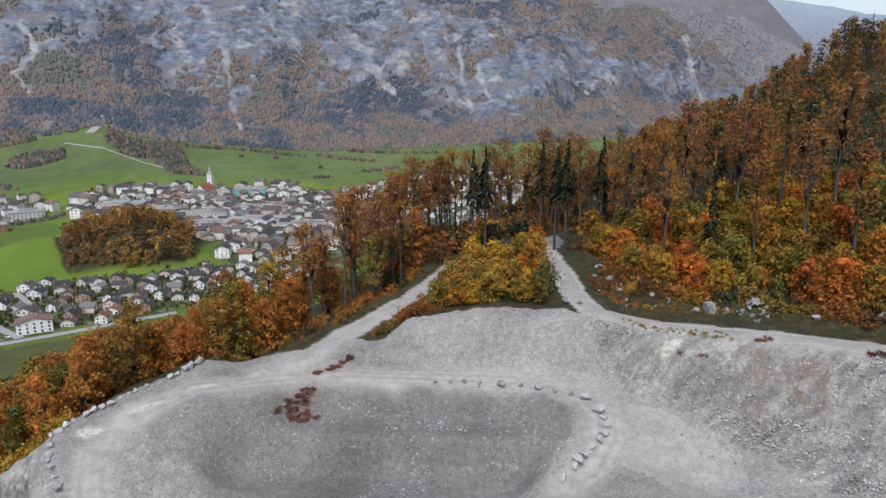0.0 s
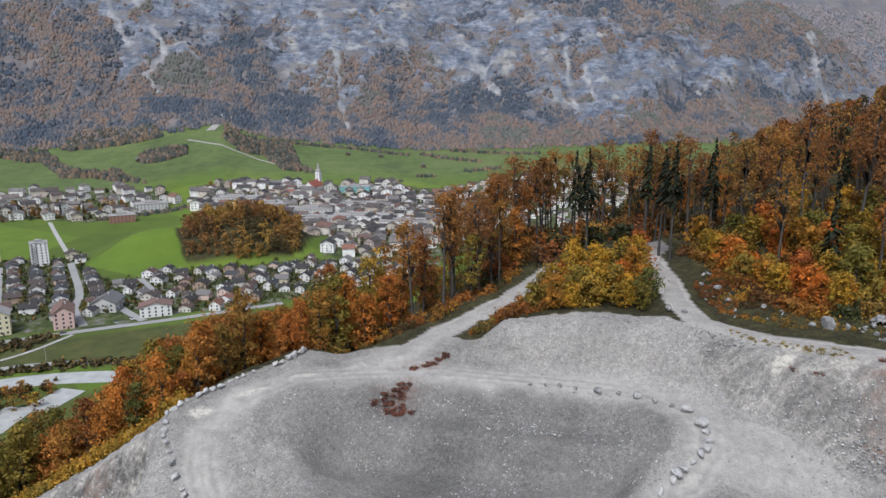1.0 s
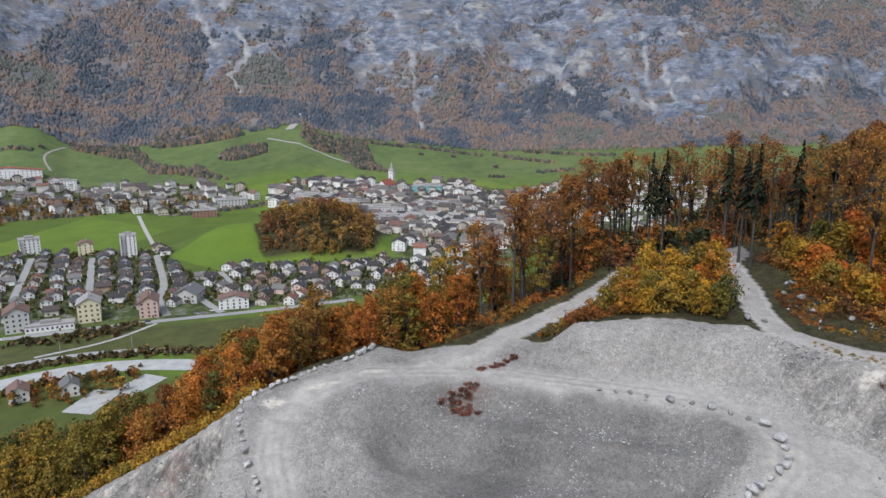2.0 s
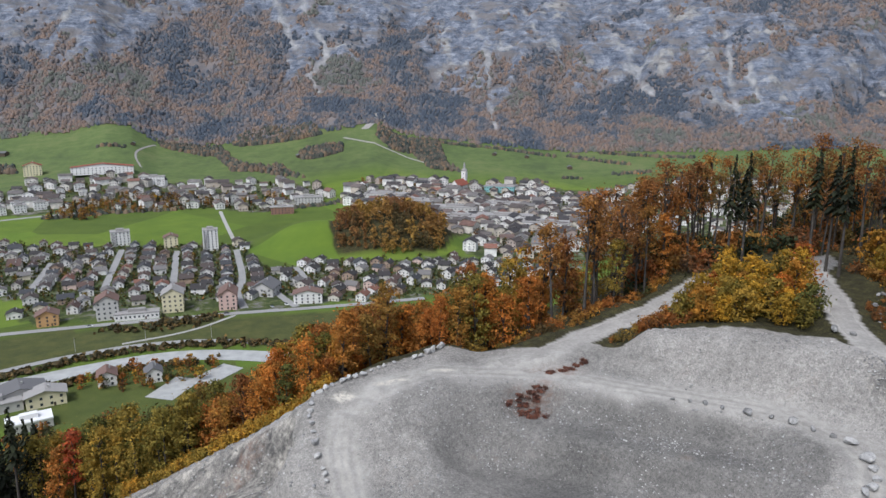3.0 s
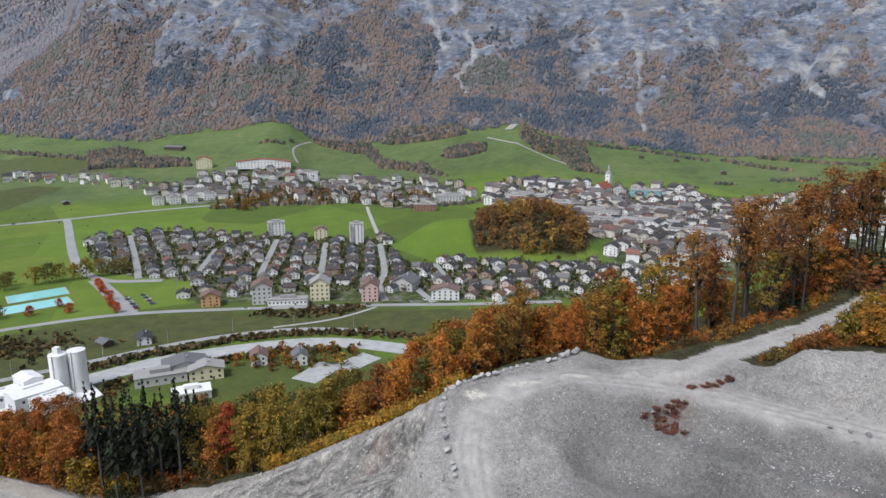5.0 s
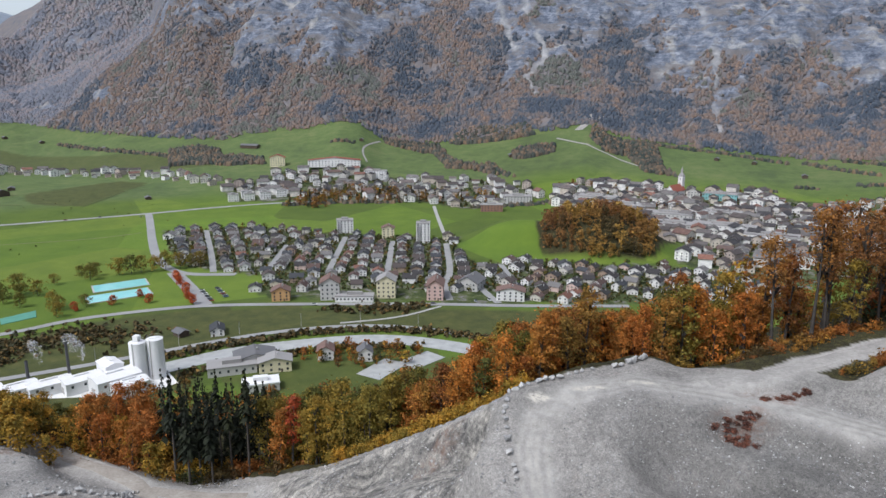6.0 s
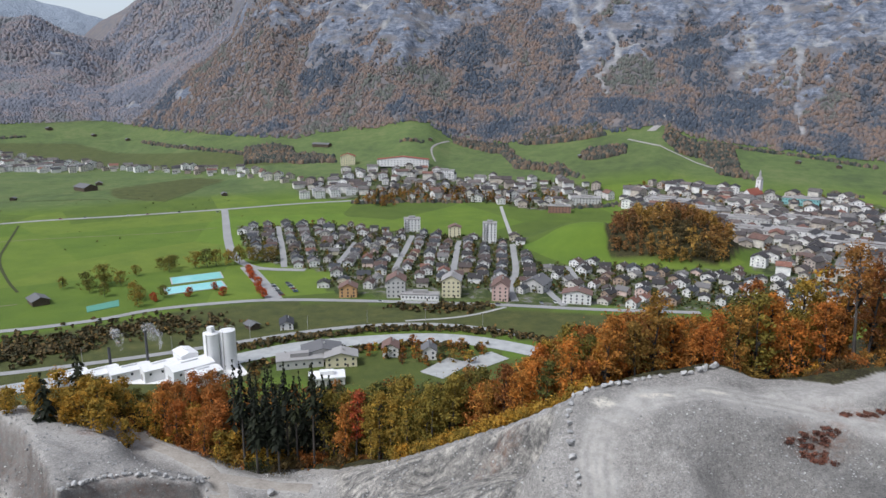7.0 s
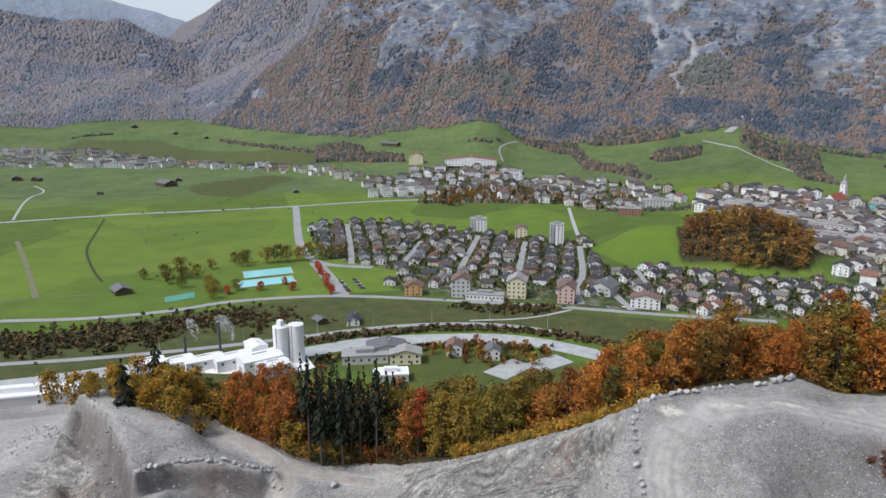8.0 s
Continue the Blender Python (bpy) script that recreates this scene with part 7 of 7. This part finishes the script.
CHIP = (np.array([(1, 0, 0), (-1, 0, 0), (0, 1, 0), (0, -1, 0), (0, 0, 1), (0, 0, -1)], float),
        np.array([(0, 2, 4), (2, 1, 4), (1, 3, 4), (3, 0, 4), (2, 0, 5), (1, 2, 5), (3, 1, 5), (0, 3, 5)]))


def loose_stones(name, poly, count, low, high, label, seed):
    """Stones too many to count, each a small rough lump."""
    rng = np.random.default_rng(seed)
    px, py = np.array(poly).T
    x, y = rng.uniform(px.min(), px.max(), count * 3), rng.uniform(py.min(), py.max(), count * 3)
    pick = inside(x, y, poly) & (off_tracks(x, y) > 2.6) & (rough(x, y, 7, 3, 44) > -0.35)
    x, y = x[pick][:count], y[pick][:count]
    return clumps(name, x, y, low + (high - low) * rng.random(len(x))**3, STONES, label, 0.7, CHIP, seed, "stones", 0.5)


FACES = [(9, 118), (36, 121), (56, 123), (80, 109), (92, 88), (112, 64), (118, 45), (90, 40), (60, 70), (30, 85), (-10, 90), (-8, 112)]
loose_stones("loose_stones", FACES, 7000, 0.05, 0.26, "pale stones strewn over the gravel faces", 61)
loose_stones("face_rubble", [(81, 104), (90, 91), (101, 79), (114, 61), (120, 45), (88, 45), (86, 62), (84, 76), (78, 88)], 4500, 0.08, 0.32, "coarse broken rubble on the steep gravel face", 65)
loose_stones("bowl_stones", [(8, 115), (24, 117), (36, 115), (50, 106), (64, 97), (67, 89), (56, 80), (38, 85), (22, 92), (6, 100)], 4000, 0.05, 0.2, "pale pebbles strewn over the bowl", 66)
loose_stones("scree_stones", [(-11, 118), (-30, 128), (-60, 141), (-90, 148), (-95, 120), (-50, 100), (-8, 92)], 3500, 0.07, 0.36, "angular scree below the quarry rim", 62)
loose_stones("pit_stones", [(-100, 128), (-130, 138), (-165, 132), (-215, 150), (-180, 95), (-110, 92)], 3000, 0.08, 0.4, "rubble on the lower quarry floor", 63)


def brush(name, poly, count, models, material, label, low, high, apart=0.6, seed=1):
    rng = np.random.default_rng(seed)
    return stand(name, scatter(poly, apart, count, rng), models, material, label, low, high)


LOW_BUSH = [broadleaf(170 + k, 2.0, 1.1, 0.02, 13, 11, 0.26, 2, 3) for k in range(3)]
brush("rim_scrub", [(-10, 121.5), (-18, 124.8), (-29, 129.5), (-40, 135.2), (-56, 141.5), (-57, 146), (-38, 140), (-20, 131), (-8, 127)], 150, LOW_BUSH, GOLD, "golden scrub along the quarry rim", 0.7, 1.4, 0.9, 3)
brush("bank_scrub", [(12, 135), (26, 133.5), (40, 136.5), (56, 146), (72, 159), (70, 163), (50, 150), (36, 142), (12, 139)], 110, LOW_BUSH, MIXED, "brown and green undergrowth beside the haul track", 0.5, 1.2, 0.9, 4)
brush("strip_scrub", [(45, 128), (53, 131.5), (66, 141), (78, 150), (88, 148), (80, 138), (66, 127), (57, 124.5)], 130, LOW_BUSH, MIXED, "green and gold scrub between the tracks", 0.5, 1.25, 0.9, 5)
brush("verge_weeds", [(99, 126), (94, 116), (91.5, 106), (97, 96), (108, 85), (117, 73), (124, 62), (130, 64), (120, 80), (108, 96), (106, 110), (112, 130)], 420, LOW_BUSH, MIXED, "low green and brown weeds along the track verge", 0.2, 0.6, 0.8, 6)
brush("scrub_fringe", [(112, 149), (110.5, 137), (103, 119), (99, 108), (102.5, 98), (106.5, 92.5), (111.5, 85), (115, 77.5), (118, 68), (123, 57), (127, 60), (122, 74), (116, 86), (109, 97), (106, 108), (110, 121), (117, 138)], 150, LOW_BUSH, MIXED, "orange and green bushes crowding down to the track", 0.7, 1.6, 1.2, 9)
brush("forest_undergrowth", [(114, 140), (128, 134), (170, 90), (200, 110), (190, 170), (140, 190), (112, 172)], 150, LOW_BUSH, HILL, "bushy undergrowth inside the wood edge", 0.8, 1.7, 2.0, 7)
brush("col_undergrowth", [(64, 160), (80, 164), (96, 168), (118, 170), (130, 168), (140, 190), (110, 198), (84, 190), (66, 176)], 170, LOW_BUSH, HILL, "dark bushy undergrowth between the trunks on the col", 1.2, 2.8, 2.0, 13)
brush("lower_undergrowth", [polar(16, 160), polar(24, 166), polar(34, 173), polar(36.5, 181), polar(42, 200), polar(46, 205), polar(46, 212), polar(34, 186), polar(16, 170)], 150, LOW_BUSH, MIXED, "undergrowth at the foot of the lower wood", 0.8, 1.8, 1.4, 8)


def dry_bush(x, y, size, label, seed):
    """A dead reddish bush: bare twigs and withered leaves."""
    rng = np.random.default_rng(seed)
    twigs, tips = [], []
    for k in range(18):
        a, t = rng.uniform(0, 6.28), rng.uniform(0.5, 1.45)
        tip = np.array([math.sin(t) * math.cos(a), math.sin(t) * math.sin(a), 0.75 * math.cos(t)]) * rng.uniform(0.6, 1.0) * size
        twigs.append(tube([(0, 0, 0), tip * 0.5 + (0, 0, 0.1), tip], [0.04, 0.03, 0.012], 3))
        tips += [tip, tip * 0.7]
    top = tagged(new("dry_bush"), label, "bush")
    part("branchwork", mesh_from_arrays("branchwork", *gather(twigs)), BARK, top)
    part("foliage", mesh_from_arrays("foliage", *sprays(np.array(tips), np.full(len(tips), 0.3), 4, 0.17, rng)), DRY, top)
    top.matrix_world = pose(x, y, ground_z(x, y) - 0.1)
    return top


dead = np.random.default_rng(88)
DEAD = [(27.2 + 2.9 * a + 0.9 * b, 114.2 + 0.9 * a - 1.7 * b, dead.uniform(0.35, 0.8)) for a, b in dead.normal(0, 0.66, (36, 2))]
DEAD += [(32 + 7 * k, 120.3 + 2.4 * k + dead.normal(0, 0.35), dead.uniform(0.25, 0.5)) for k in dead.uniform(0, 1.2, 24)]
for x, y, size in DEAD + [(86.6, 83.6, 1.0), (88.8, 81.0, 1.1), (99.4, 76.8, 1.3), (98.2, 77.6, 0.8), (108.6, 62.8, 1.5), (107.4, 63.9, 0.9)]:
    dry_bush(x, y, size, "withered reddish bush on the gravel slope", int(x * 10))

brush("face_weeds", [(86, 98.5), (92, 88), (97, 82.5), (95, 80), (89, 86), (84, 96)], 40, LOW_BUSH, GREEN, "sparse weeds on the upper gravel face", 0.2, 0.5, 0.8, 12)
loose_stones("verge_stones", [(99, 126), (94, 116), (91.5, 106), (97, 96), (108, 85), (117, 73), (124, 62), (130, 64), (120, 80), (108, 96), (106, 110), (112, 130)], 320, 0.08, 0.4, "stones in the weeds beside the track", 64)


# ---- steam over the lime works ----
def steam(x, y, z, size, seed):
    rng = np.random.default_rng(seed)
    verts, faces = [], []
    v, f = ROUND
    for k in range(24):
        rise = k / 23
        at = np.array([x - 7 * rise**1.5 + rng.normal(0, 1.3 + rise), y + 3 * rise, z + 13 * rise * size + rng.normal(0, 0.8)])
        verts.append(v * (0.7 + 1.7 * rise) * rng.uniform(0.5, 1.3) * size * (1 + rng.uniform(-0.3, 0.3, (len(v), 1))) + at)
        faces.append(f + k * len(v))
    top = tagged(part("steam_plume", mesh_from_arrays("steam_plume", np.concatenate(verts), np.concatenate(faces), True), VAPOUR), "thin white steam plume over the lime works", "steam", kind="stuff")
    return top


VAPOUR = Nodes("vapour", 1.0)
VAPOUR.bsdf.inputs["Base Color"].default_value = (0.8, 0.8, 0.8, 1)
VAPOUR.link(VAPOUR.ramp(VAPOUR.noise(0.45, 4, 0.6), [(0.4, (0.0, 0.0, 0.0)), (0.62, (0.2, 0.2, 0.2))]), VAPOUR.bsdf.inputs["Alpha"])
VAPOUR = VAPOUR.mat
steam(-275, 326, 13, 1.0, 1)
steam(-300, 322, 12, 0.8, 2)
